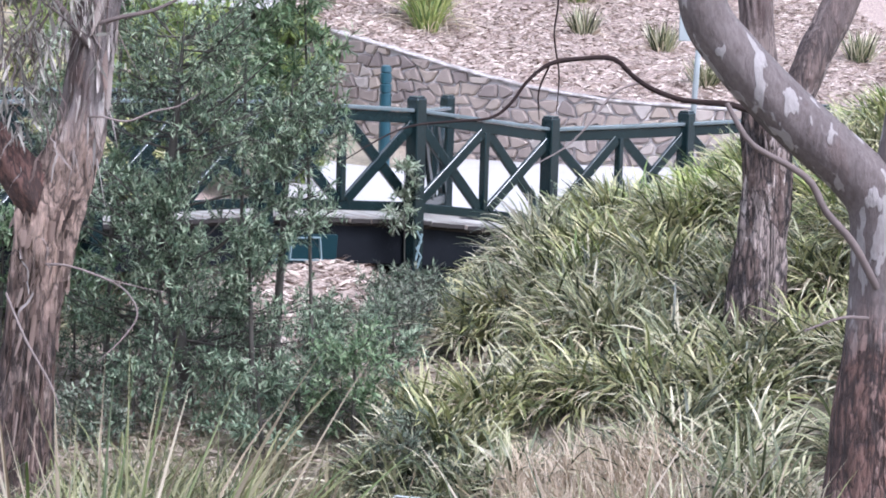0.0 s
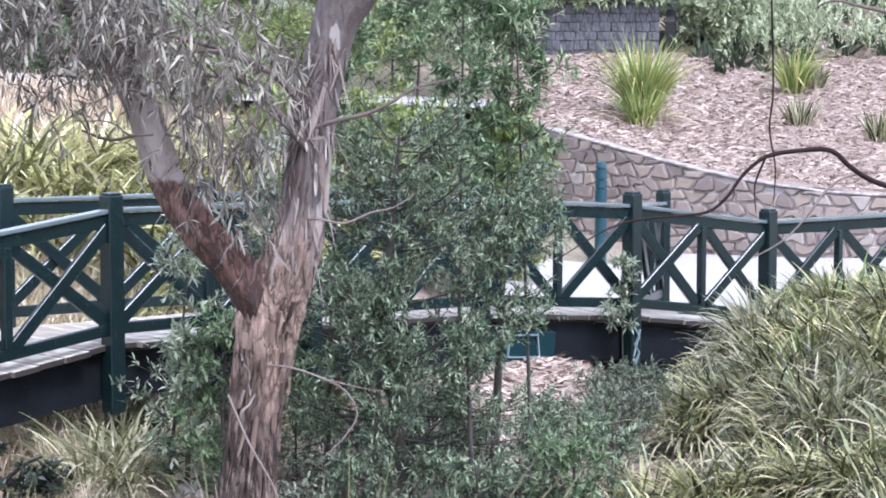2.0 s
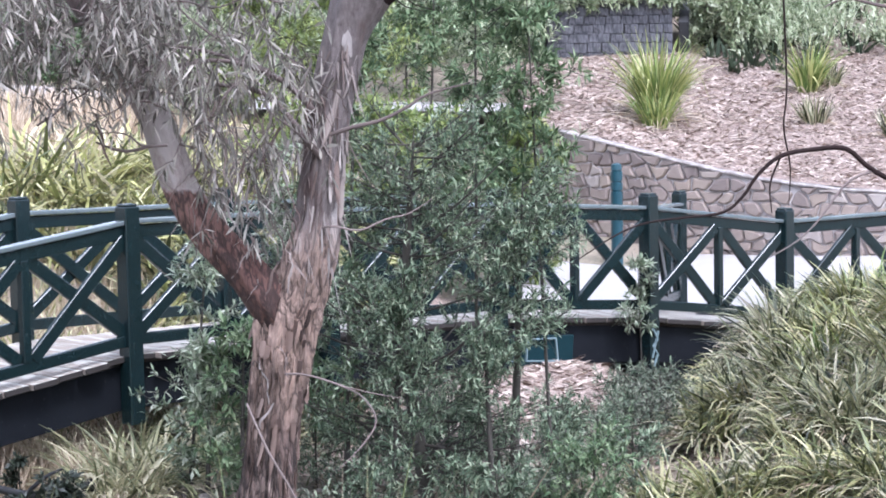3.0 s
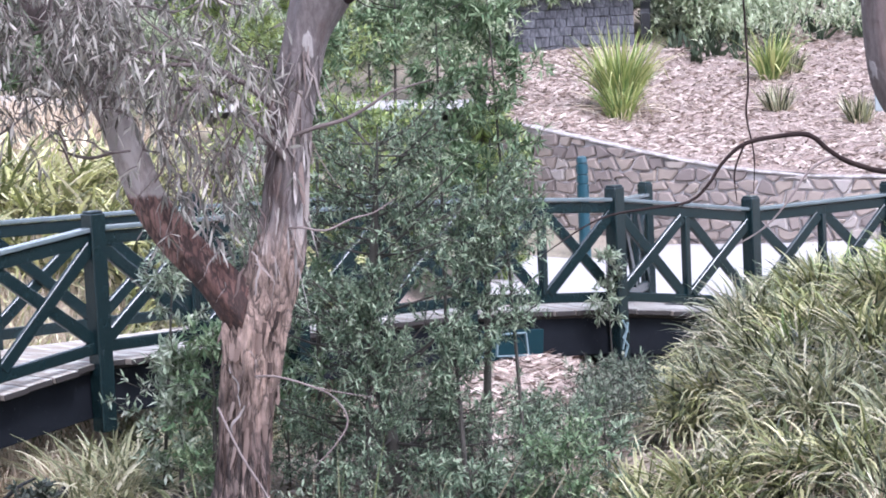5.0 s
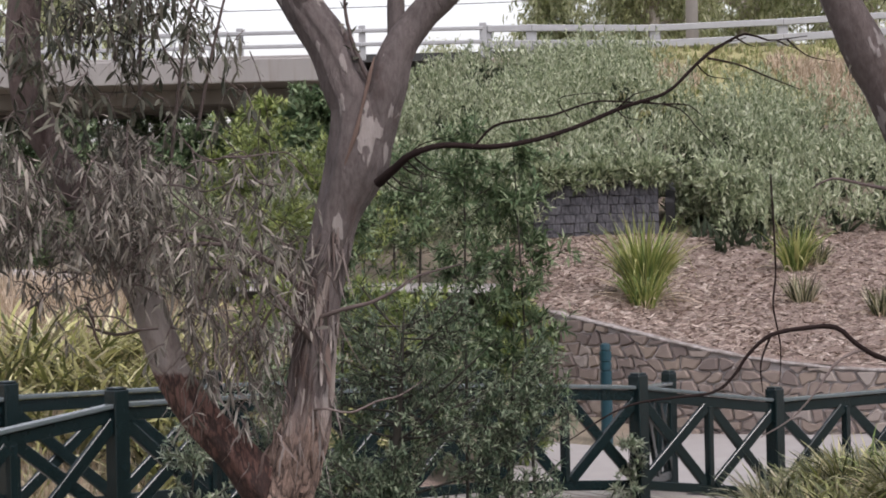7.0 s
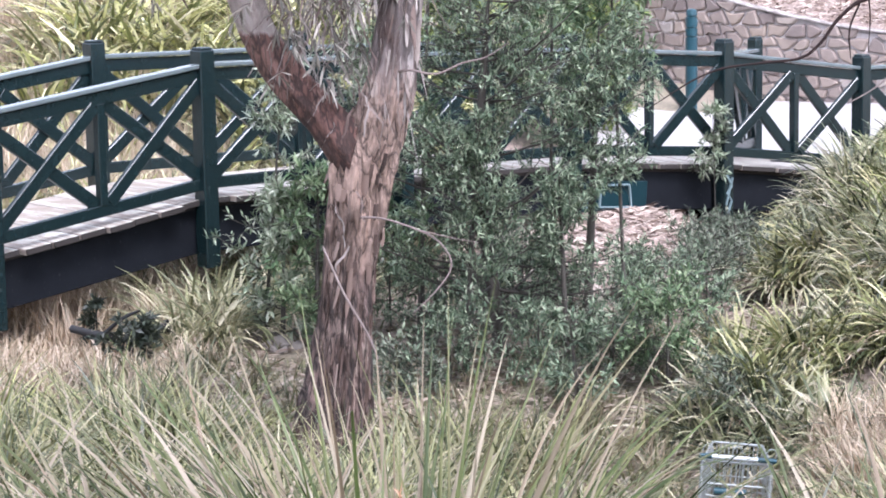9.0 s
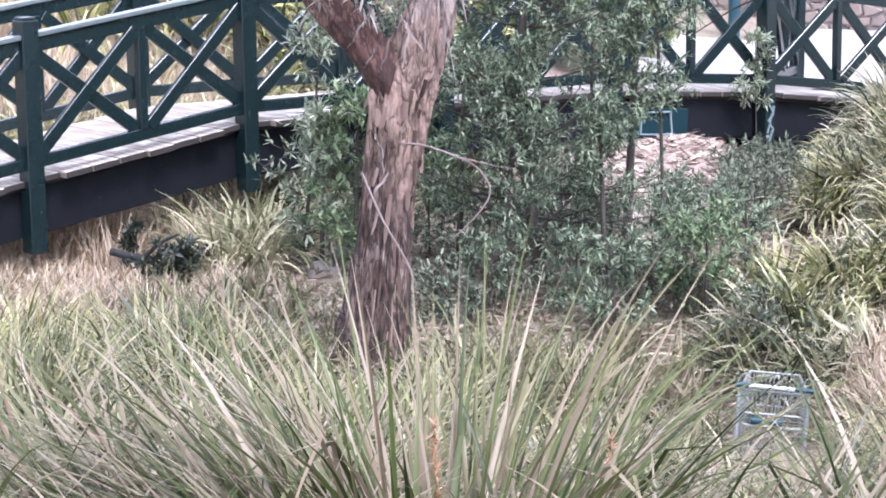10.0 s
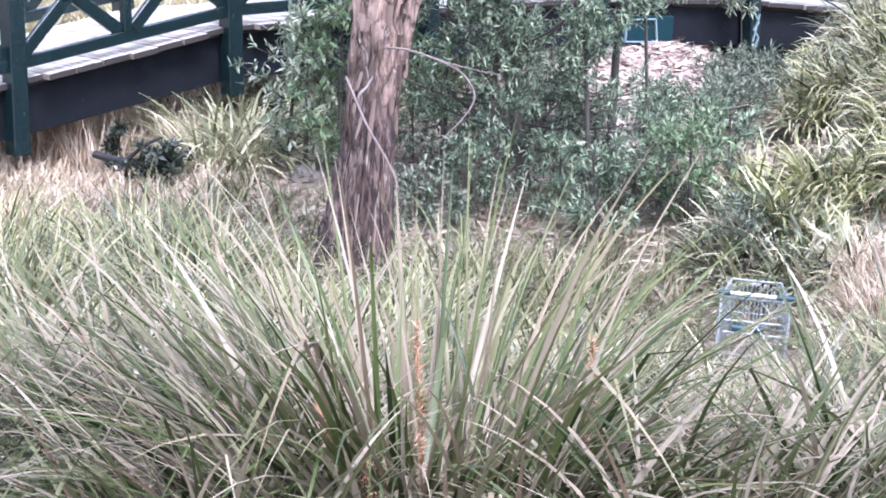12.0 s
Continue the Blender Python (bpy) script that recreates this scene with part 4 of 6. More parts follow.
# ---- trees ----
T1A = [(-1.15, 13.0, -1.0, 0.235), (-1.11, 13.0, -0.7, 0.195), (-1.065, 13.0, -0.33, 0.158), (-1.025, 13.0, 0.07, 0.142), (-0.975, 13.0, 0.41, 0.155), (-0.92, 13.0, 0.74, 0.178), (-0.825, 13.0, 1.0, 0.15), (-0.735, 13.0, 1.3, 0.128), (-0.69, 13.0, 1.62, 0.118), (-0.63, 13.0, 2.05, 0.116), (-0.535, 13.0, 2.42, 0.13), (-0.42, 13.0, 2.72, 0.175), (-0.4, 13.0, 3.0, 0.16), (-0.47, 13.0, 3.16, 0.137), (-0.55, 13.02, 3.37, 0.127), (-0.68, 13.05, 3.57, 0.114), (-0.81, 13.1, 3.79, 0.106), (-0.98, 13.1, 4.07, 0.098), (-1.2, 13.2, 4.6, 0.08), (-1.5, 13.4, 5.4, 0.06), (-1.7, 13.6, 6.2, 0.03)]
T1R = [(-0.38, 12.98, 2.68, 0.12), (-0.3, 12.98, 2.95, 0.125), (-0.23, 12.95, 3.15, 0.115), (-0.17, 12.95, 3.33, 0.1), (-0.03, 12.95, 3.52, 0.091), (0.17, 12.9, 3.72, 0.088), (0.38, 12.9, 3.99, 0.08), (0.62, 12.8, 4.5, 0.07), (0.9, 12.7, 5.3, 0.05), (1.1, 12.7, 6.0, 0.02)]
T1U = [(-0.2, 13.0, 3.18, 0.05), (-0.17, 13.0, 3.4, 0.055), (-0.17, 13.0, 3.65, 0.05), (-0.14, 13.0, 4.04, 0.042), (-0.05, 13.1, 4.9, 0.03), (0.05, 13.2, 5.8, 0.015)]
T1S = [(-0.72, 13.0, 3.6, 0.05), (-0.69, 12.95, 3.76, 0.062), (-0.65, 12.9, 3.95, 0.055), (-0.58, 12.9, 4.3, 0.04), (-0.5, 12.8, 5.0, 0.02)]
T1L = [(-0.93, 12.98, 0.74, 0.12), (-1.01, 12.96, 0.87, 0.13), (-1.15, 12.95, 1.05, 0.112), (-1.35, 12.95, 1.27, 0.106), (-1.49, 12.95, 1.5, 0.098), (-1.57, 12.95, 1.73, 0.096), (-1.65, 12.95, 1.95, 0.09), (-1.79, 12.95, 2.21, 0.084), (-1.94, 12.95, 2.47, 0.083), (-2.13, 12.95, 2.77, 0.09), (-2.27, 12.95, 3.07, 0.097), (-2.31, 12.95, 3.46, 0.094), (-2.27, 12.95, 3.85, 0.085), (-2.25, 12.95, 4.3, 0.076), (-2.3, 13.0, 5.2, 0.05), (-2.5, 13.0, 6.0, 0.02)]
gum = thing("gum_tree", "forked gum tree with peeling brown and cream bark", "tree", (-1.19, 13.0, -0.85))
part_me("trunk", stems("trunk", [T1A], M_BARK, 72, 0.022, rough=0.2, furrow=0.42, flare=0.35, calm=1.5), gum)
part_me("limb", stems("limb", [T1L[:9]], M_LIMB, 28, 0.04, rough=0.22, furrow=0.2), gum)
part_me("limb", stems("limb", [T1L[8:]], M_BARK3, 24, 0.04, rough=0.2, furrow=0.15), gum)
part_me("limb", stems("limb", [T1R], M_BARK, 24, 0.04, rough=0.15, furrow=0.12), gum)
part_me("branch", stems("branch", [T1U], M_BARK, 14, 0.06, rough=0.15), gum)
part_me("branch", stems("branch", [T1S], M_BARK, 14, 0.06, rough=0.15), gum)
B1 = [(-0.3, 12.85, 2.58, 0.05), (-0.2, 12.75, 2.66, 0.042), (-0.1, 12.65, 2.735, 0.034), (0.08, 12.6, 2.78, 0.03), (0.33, 12.6, 2.765, 0.027), (0.55, 12.6, 2.79, 0.025), (0.81, 12.6, 2.86, 0.022), (1.09, 12.6, 2.97, 0.022), (1.32, 12.6, 3.04, 0.019), (1.45, 12.6, 3.15, 0.017), (1.56, 12.6, 3.25, 0.017), (1.77, 12.6, 3.36, 0.013), (1.9, 12.6, 3.32, 0.01), (2.12, 12.6, 3.34, 0.005)]
B2 = [(0.25, 12.6, 2.77, 0.014), (0.36, 12.6, 2.88, 0.013), (0.52, 12.55, 2.91, 0.012), (0.68, 12.55, 2.93, 0.011), (0.91, 12.6, 3.0, 0.01), (1.06, 12.6, 3.0, 0.009), (1.31, 12.6, 2.98, 0.009), (1.45, 12.6, 2.97, 0.007), (1.53, 12.6, 2.9, 0.004)]
B3 = [(1.56, 12.6, 3.23, 0.012), (1.73, 12.6, 3.19, 0.009), (1.89, 12.6, 3.12, 0.008), (2.08, 12.6, 3.04, 0.003)]
B4 = [(1.2, 12.6, 3.0, 0.008), (1.4, 12.6, 2.95, 0.007), (1.48, 12.6, 2.86, 0.006), (1.6, 12.55, 2.72, 0.003)]
B5 = [(0.78, 12.6, 2.92, 0.006), (0.72, 12.6, 3.02, 0.005), (0.88, 12.6, 3.05, 0.004), (1.0, 12.6, 3.04, 0.003)]
part_me("dead_bough", stems("dead_bough", [[(x, y, z, q * 0.57) for x, y, z, q in ln] for ln in (B1, B2, B3, B4, B5)], M_TWIG, 7, 0.05, rough=0.35), gum, "bare dark dead bough")

for ln in ([(-0.7, 12.88, 1.3, 0.011), (-0.62, 12.8, 1.31, 0.01), (-0.48, 12.75, 1.29, 0.01), (-0.33, 12.75, 1.35, 0.009), (-0.2, 12.75, 1.38, 0.007), (-0.07, 12.75, 1.46, 0.004)], [(-0.95, 12.86, 0.46, 0.012), (-0.8, 12.8, 0.46, 0.01), (-0.6, 12.75, 0.4, 0.01), (-0.48, 12.75, 0.33, 0.009), (-0.41, 12.75, 0.2, 0.009), (-0.48, 12.75, 0.07, 0.008), (-0.64, 12.75, -0.09, 0.004)], [(-0.6, 12.75, 0.4, 0.006), (-0.42, 12.72, 0.36, 0.005), (-0.25, 12.7, 0.33, 0.003)], [(-1.15, 12.8, 0.3, 0.01), (-1.12, 12.76, 0.24, 0.011), (-1.03, 12.72, 0.04, 0.011), (-0.9, 12.7, -0.19, 0.01), (-0.84, 12.7, -0.34, 0.006)]):
    part_me("dead_twig", stems("dead_twig", [[(x, y, z, q * 0.62) for x, y, z, q in ln]], M_VINE, 7, 0.04, rough=0.35), gum, "thin pale dead twig")

part_me("dead_twig", stems("dead_twig", [[(-0.66, 12.9, 1.82, 0.014), (-0.51, 12.85, 1.87, 0.013), (-0.34, 12.85, 1.91, 0.011), (-0.18, 12.85, 1.99, 0.009), (-0.08, 12.85, 2.05, 0.007), (0.16, 12.85, 2.11, 0.004)]], M_BOUGH, 7, 0.04, rough=0.3), gum)
part_me("branch", stems("branch", [[(-0.68, 12.93, 1.68, 0.024), (-0.75, 12.85, 1.77, 0.022), (-0.87, 12.85, 1.93, 0.019), (-1.01, 12.85, 2.07, 0.016), (-1.21, 12.85, 2.12, 0.013), (-1.43, 12.85, 2.14, 0.009), (-1.62, 12.83, 2.2, 0.004)]], M_BOUGH, 9, 0.04, rough=0.3), gum)
part_me("branch", stems("branch", [[(-1.82, 12.9, 2.2, 0.012), (-2.06, 12.85, 2.22, 0.011), (-2.21, 12.85, 2.27, 0.009), (-2.37, 12.85, 2.28, 0.006)]], M_BOUGH, 7, 0.04, rough=0.3), gum)

# loose ribbons of bark
def shed_bark(line, n, lo, hi, long, r):
    ctr = curve(line, 0.03)
    c = ctr[r.integers(int(len(ctr) * lo), int(len(ctr) * hi), n)]
    a = r.uniform(np.pi * 0.9, np.pi * 2.1, n)
    out = np.stack([np.cos(a), np.sin(a), np.zeros(n)], 1)
    P = c[:, :3] + out * (c[:, 3:4] * 1.0 + 0.004)
    D = np.stack([out[:, 0] * 0.02 + r.normal(0, 0.22, n), out[:, 1] * 0.03 - 0.02, -np.ones(n)], 1)
    part_me("shed_bark", ribbons("shed_bark", P, D, r.uniform(*long, n) * r.uniform(0.4, 1, n), r.uniform(0.006, 0.02, n), r.normal(0.05, 0.5, n), M_SHED, segs=8, fold=0.5, r=r, kinks=0.25), gum, "loose hanging ribbons of shed bark")


r0 = np.random.default_rng(9)
shed_bark(T1A, 130, 0.28, 0.45, (0.14, 0.45), r0)
shed_bark(T1L, 16, 0.1, 0.3, (0.08, 0.2), r0)


def plates(line, n, lo, hi, long, wide, r, material, label):
    """Flakes of bark that lie close on the trunk, each a curved sliver that lifts at its lower end."""
    ctr = curve(line, 0.03)
    i = r.integers(int(len(ctr) * lo), int(len(ctr) * hi), n)
    c, down = ctr[i], -unit(np.gradient(ctr[:, :3], axis=0))[i]
    a = r.uniform(np.pi * 0.95, np.pi * 2.05, n)
    out = np.stack([np.cos(a), np.sin(a), np.zeros(n)], 1)
    P = c[:, :3] + out * c[:, 3:4] * r.uniform(0.97, 1.05, (n, 1))
    D = down + out * 0.04 + r.normal(0, 0.07, (n, 3))
    part_me("shed_bark", ribbons("shed_bark", P, D, r.uniform(*long, n), r.uniform(*wide, n), r.normal(-0.05, 0.08, n), material, segs=5, fold=0.25, r=r, blunt=True), gum, label)


def strands(n, x, y, z, long, r):
    """Long wavy strips of shed bark that hang free from the fork's twigs."""
    V, F = [], []
    for i in range(n):
        p = np.array([r.uniform(*x), r.uniform(*y), r.uniform(*z)])
        w, step = r.uniform(0.007, 0.02), r.uniform(*long) / 12
        v = np.array([r.normal(0, 0.5), r.normal(0, 0.2), -0.6])
        side = unit(np.array([1.0, r.normal(0, 0.6), r.normal(0, 0.2)]))
        for j in range(13):
            h = 0.5 * w * (0.35 + 0.65 * math.sin(math.pi * (0.12 + 0.8 * j / 12)))
            V += [p - side * h, p + side * h]
            if j:
                k = len(V)
                F.append((k - 4, k - 3, k - 1, k - 2))
            v = unit(v + r.normal(0, 0.33, 3) * np.array([1, 0.5, 0.5]) + np.array([0, 0, -0.16]))
            side = unit(side + r.normal(0, 0.3, 3))
            p = p + v * step
    part_me("shed_bark", mesh_of("shed_bark", V, F, M_SHED), gum, "long wavy strips of hanging bark")


plates(T1A, 120, 0.02, 0.17, (0.1, 0.3), (0.014, 0.04), r0, M_FLAKE, "flaking plates of brown and pinkish bark")
plates(T1A, 70, 0.15, 0.27, (0.05, 0.14), (0.02, 0.05), r0, M_FLAKE, "flaking plates of brown and pinkish bark")
part_me("bark_strip", stems("bark_strip", [[(-0.3, 12.86, 3.3, 0.004), (-0.33, 12.83, 3.19, 0.012), (-0.38, 12.82, 3.0, 0.009), (-0.42, 12.815, 2.86, 0.014), (-0.48, 12.83, 2.7, 0.008), (-0.53, 12.86, 2.56, 0.004)]], M_FLAKE, 6, 0.03, rough=0.5), gum, "long thin strip of peeling bark")
plates(T1A, 80, 0.28, 0.45, (0.1, 0.3), (0.01, 0.03), r0, M_CREAM, "pale slabs of loose bark")
strands(74, (-1.4, -0.8), (12.6, 12.95), (1.6, 2.3), (0.25, 0.7), r0)
strands(12, (-1.15, -0.85), (12.72, 12.85), (1.0, 1.45), (0.15, 0.3), r0)
strands(4, (-1.1, -0.95), (12.75, 12.8), (0.3, 0.7), (0.15, 0.3), r0)
strands(14, (-2.1, -1.4), (12.5, 12.9), (1.95, 2.5), (0.2, 0.5), r0)


def hanging(centre, size, twigs, leaves, r, long=(0.06, 0.14), wide=(0.01, 0.02), drop=0.45):
    """Drooping twigs with long leaves that hang from them."""
    lines, P, D = [], [], []
    for i in range(twigs):
        o = np.array(centre) + np.array(size) * r.uniform(-1, 1, 3)
        a = r.uniform(0, 2 * np.pi)
        L = r.uniform(0.25, 0.6)
        end = o + np.array([math.cos(a) * L * 0.45, math.sin(a) * L * 0.45, -L * drop * r.uniform(0.8, 1.8)])
        mid = (o + end) / 2 + np.array([0, 0, 0.06])
        lines.append([(*o, 0.0035), (*mid, 0.0028), (*end, 0.0012)])
        t = r.uniform(0.1, 1, leaves)[:, None]
        P.append(o * (1 - t) ** 2 + 2 * mid * t * (1 - t) + end * t ** 2)
        D.append(np.stack([r.normal(0, 0.6, leaves), r.normal(0, 0.6, leaves), r.uniform(-1.4, 0.0, leaves)], 1))
    P, D = np.vstack(P), np.vstack(D)
    return lines, P, D, r.uniform(*long, len(P)), r.uniform(*wide, len(P))


r1 = np.random.default_rng(11)
tw, LP, LD, LL, LW = [], [], [], [], []
for centre, size, m, q in (((-1.95, 12.4, 2.65), (0.55, 0.6, 0.3), 108, 16), ((-1.3, 12.5, 2.5), (0.55, 0.6, 0.34), 92, 15), ((-2.4, 12.5, 2.45), (0.35, 0.6, 0.42), 58, 14), ((-1.1, 12.6, 2.0), (0.4, 0.5, 0.35), 46, 13), ((-1.75, 12.4, 2.15), (0.35, 0.4, 0.2), 14, 10), ((-1.65, 12.4, 3.9), (0.36, 0.5, 0.4), 95, 18), ((-1.95, 12.4, 3.35), (0.4, 0.5, 0.4), 44, 14), ((-1.25, 12.4, 3.3), (0.35, 0.5, 0.35), 26, 10), ((-1.8, 12.6, 4.9), (0.9, 0.8, 0.4), 50, 14), ((0.3, 12.9, 5.2), (0.9, 0.8, 0.5), 60, 14), ((-1.1, 12.7, 1.5), (0.22, 0.3, 0.3), 20, 9)):
    a_, b_, c_, d_, e_ = hanging(centre, size, m, q, r1)
    tw += a_
    LP.append(b_), LD.append(c_), LL.append(d_), LW.append(e_)
rb_ = np.random.default_rng(77)
for i in range(16):
    o = np.array(curve(B1, 0.05)[int(rb_.uniform(25, 58)) % len(curve(B1, 0.05)), :3])
    s_ = rb_.choice((-1, 1))
    L_ = rb_.uniform(0.08, 0.3)
    part_me("twig", stems("twig", [[(*o, 0.006), (*(o + np.array([0.4 * L_, rb_.normal(0, 0.05), s_ * 0.35 * L_])), 0.004), (*(o + np.array([L_, rb_.normal(0, 0.08), s_ * 0.5 * L_])), 0.0015)]], M_TWIG, 5, 0.05, rough=0.3), gum)
for x, z, e, lean_ in ((-1.45, 2.75, 4.2, 0.35), (-1.3, 2.9, 4.4, 0.55), (-1.75, 3.3, 4.6, -0.1), (-1.62, 3.1, 4.5, 0.18), (-1.95, 3.4, 4.4, 0.3)):
    tw.append([(x, 12.7, z, 0.011), (x + lean_ * 0.2, 12.6, z + 0.3 * (e - z), 0.009), (x + lean_ * 0.45, 12.55, z + 0.6 * (e - z), 0.006), (x + lean_, 12.5, e, 0.003)])
    tw.append([(x + lean_ * 0.2, 12.6, z + 0.3 * (e - z), 0.006), (x + lean_ * 0.2 - 0.12, 12.5, z + 0.5 * (e - z), 0.004), (x + lean_ * 0.2 - 0.16, 12.45, z + 0.75 * (e - z), 0.002)])
tw.append([(-1.0, 13, 2.2, 0.012), (-1.2, 12.8, 2.28, 0.012), (-1.5, 12.7, 2.34, 0.01), (-1.75, 12.6, 2.2, 0.006)])
tw.append([(-0.7, 12.95, 1.92, 0.02), (-0.9, 12.85, 2.14, 0.018), (-1.2, 12.7, 2.26, 0.014), (-1.5, 12.6, 2.24, 0.01)])
tw.append([(-1.95, 12.9, 2.5, 0.014), (-2.2, 12.7, 2.45, 0.01), (-2.5, 12.6, 2.4, 0.006)])
tw.append([(-1.6, 12.95, 1.8, 0.012), (-1.8, 12.8, 1.76, 0.01), (-1.95, 12.7, 1.82, 0.006)])
for i in range(14):
    q = np.array([rb_.uniform(-2.3, -0.8), rb_.uniform(12.2, 12.8), rb_.uniform(1.75, 2.75)])
    v = np.array([rb_.choice((-1, 1)) * rb_.uniform(0.6, 1), rb_.normal(0, 0.3), rb_.normal(0, 0.35)])
    ln = []
    for j in range(6):
        ln.append((*q, 0.0075 * (1 - j / 7)))
        q = q + v * rb_.uniform(0.08, 0.14)
        v = unit(v + rb_.normal(0, 0.55, 3) * np.array([1, 0.5, 1]))
    tw.append(ln)
# a leafy shoot that stands up in the crown's fork
sh = [(-0.22, 12.92, 3.0, 0.016), (-0.36, 12.9, 3.22, 0.013), (-0.45, 12.9, 3.5, 0.011), (-0.47, 12.9, 3.8, 0.008), (-0.5, 12.9, 4.1, 0.004)]
tw.append(sh)
tw.append([(-0.15, 13.0, 3.72, 0.009), (-0.05, 12.98, 3.85, 0.007), (0.06, 12.95, 3.98, 0.005), (0.12, 12.95, 4.15, 0.003)])
shc = curve(sh, 0.02)
q = shc[rb_.integers(len(shc) // 4, len(shc), 46), :3] + rb_.normal(0, 0.015, (46, 3))
LP.append(q), LD.append(rb_.normal(0, 1, (46, 3)) + np.array([0, 0, 0.2])), LL.append(rb_.uniform(0.03, 0.075, 46)), LW.append(rb_.uniform(0.01, 0.02, 46))
part_me("twig_work", stems("twig_work", tw, M_BOUGH, 5, 0.06), gum)
# leaves high up take the darkened copy, as silhouettes on the sky
high = [i for i, q in enumerate(LP) if q[:, 2].mean() > 2.95]
for pick, matl, wider, words in (([i for i in range(len(LP)) if i not in high], M_EUC, 1.0, "long grey-green drooping leaves"), (high, M_EUCD, 1.25, "olive leaves high in the crown, darkened as if backlit by the sky")):
    part_me("foliage", ribbons("foliage", np.vstack([LP[i] for i in pick]), np.vstack([LD[i] for i in pick]), np.concatenate([LL[i] for i in pick]), np.concatenate([LW[i] for i in pick]) * wider, 0.25, matl, segs=3, leaf=True, r=r1), gum, words)

T2A = [(3.4, 11.0, -0.95, 0.28), (3.39, 11.0, -0.5, 0.25), (3.38, 11.0, -0.04, 0.225), (3.39, 11.0, 0.4, 0.19), (3.38, 11.0, 0.83, 0.17), (3.34, 11.0, 1.1, 0.16), (3.2, 11.0, 1.26, 0.14), (3.04, 11.0, 1.39, 0.136), (2.8, 11.0, 1.59, 0.135), (2.56, 11.0, 1.83, 0.127), (2.4, 11.0, 2.05, 0.117), (2.355, 11.0, 2.42, 0.108), (2.345, 11.0, 2.66, 0.103), (2.25, 11.0, 2.93, 0.108), (2.15, 11.0, 3.12, 0.111), (2.06, 11.0, 3.3, 0.097), (1.97, 11.0, 3.5, 0.085), (1.9, 11.0, 3.7, 0.08), (1.78, 11.0, 4.1, 0.072), (1.7, 11.1, 5.0, 0.06), (1.7, 11.2, 6.0, 0.02)]
T2B = [(3.37, 11.0, 0.95, 0.11), (3.42, 11.02, 1.3, 0.1), (3.48, 11.05, 1.7, 0.094), (3.56, 11.1, 2.1, 0.087), (3.7, 11.2, 2.9, 0.07), (3.9, 11.3, 4.2, 0.03)]
gum2 = thing("gum_tree", "leaning smooth gum with cream and grey mottled bark", "tree", (3.4, 11.0, -0.6))
part_me("trunk", stems("trunk", [T2A], M_BARK2, 36, 0.04, rough=0.1, furrow=0.06, flare=0.3), gum2)
part_me("limb", stems("limb", [T2B], M_BARK2, 20, 0.06, rough=0.1), gum2)
part_me("vine", stems("vine", [[(2.5, 10.85, 1.6, 0.012), (2.55, 10.8, 1.5, 0.014), (2.63, 10.8, 1.4, 0.015), (2.82, 10.8, 1.3, 0.017), (2.93, 10.8, 1.22, 0.018), (3.01, 10.8, 1.08, 0.018), (3.15, 10.8, 0.93, 0.02), (3.3, 10.85, 0.7, 0.02)], [(3.25, 10.8, 0.55, 0.01), (3.1, 10.75, 0.56, 0.008), (2.9, 10.7, 0.5, 0.005)]], M_BOUGH, 9, 0.05, rough=0.3), gum2, "crooked brown low branch")
part_me("branch", stems("branch", [[(2.38, 10.93, 2.45, 0.012), (2.23, 10.9, 2.463, 0.01), (2.08, 10.9, 2.495, 0.008), (1.94, 10.9, 2.525, 0.006), (1.84, 10.9, 2.48, 0.003)]], M_BOUGH, 6, 0.04, rough=0.3), gum2)
tw, P, D, L_, W_ = hanging((2.5, 10.9, 3.65), (0.35, 0.4, 0.3), 34, 12, r1)
tw.append([(1.98, 11, 3.48, 0.02), (2.15, 10.95, 3.7, 0.012), (2.35, 10.9, 3.9, 0.008), (2.5, 10.9, 4.2, 0.004)])
part_me("twig_work", stems("twig_work", tw, M_TWIG, 4, 0.2), gum2)
part_me("foliage", ribbons("foliage", P, D, L_, W_, 0.25, M_EUCD, segs=3, leaf=True, r=r1), gum2)

T3A = [(3.71, 15.0, -0.35, 0.22), (3.71, 15.0, -0.08, 0.185), (3.73, 15.0, 0.37, 0.158), (3.745, 15.0, 0.84, 0.15), (3.725, 15.0, 1.11, 0.148), (3.67, 15.0, 1.53, 0.118), (3.61, 15.0, 1.98, 0.109), (3.57, 15.0, 2.43, 0.103), (3.5, 15.0, 3.6, 0.08), (3.5, 15.0, 5.4, 0.03)]
T3B = [(3.74, 15.0, 0.9, 0.12), (3.8, 15.0, 1.05, 0.13), (3.93, 15.0, 1.34, 0.124), (4.05, 15.0, 1.65, 0.12), (4.21, 15.0, 2.0, 0.116), (4.4, 15.0, 2.5, 0.11), (4.8, 15.0, 3.8, 0.08), (5.2, 15.0, 5.4, 0.03)]
gum3 = thing("gum_tree", "twin-stemmed gum with dark furrowed bark among mat rushes", "tree", (3.68, 15.0, -0.3))
part_me("trunk", stems("trunk", [T3A], M_BARK3, 56, 0.03, rough=0.15, furrow=0.5, flare=0.3), gum3)
part_me("limb", stems("limb", [T3B], M_BARK3, 24, 0.05, rough=0.15, furrow=0.25), gum3)
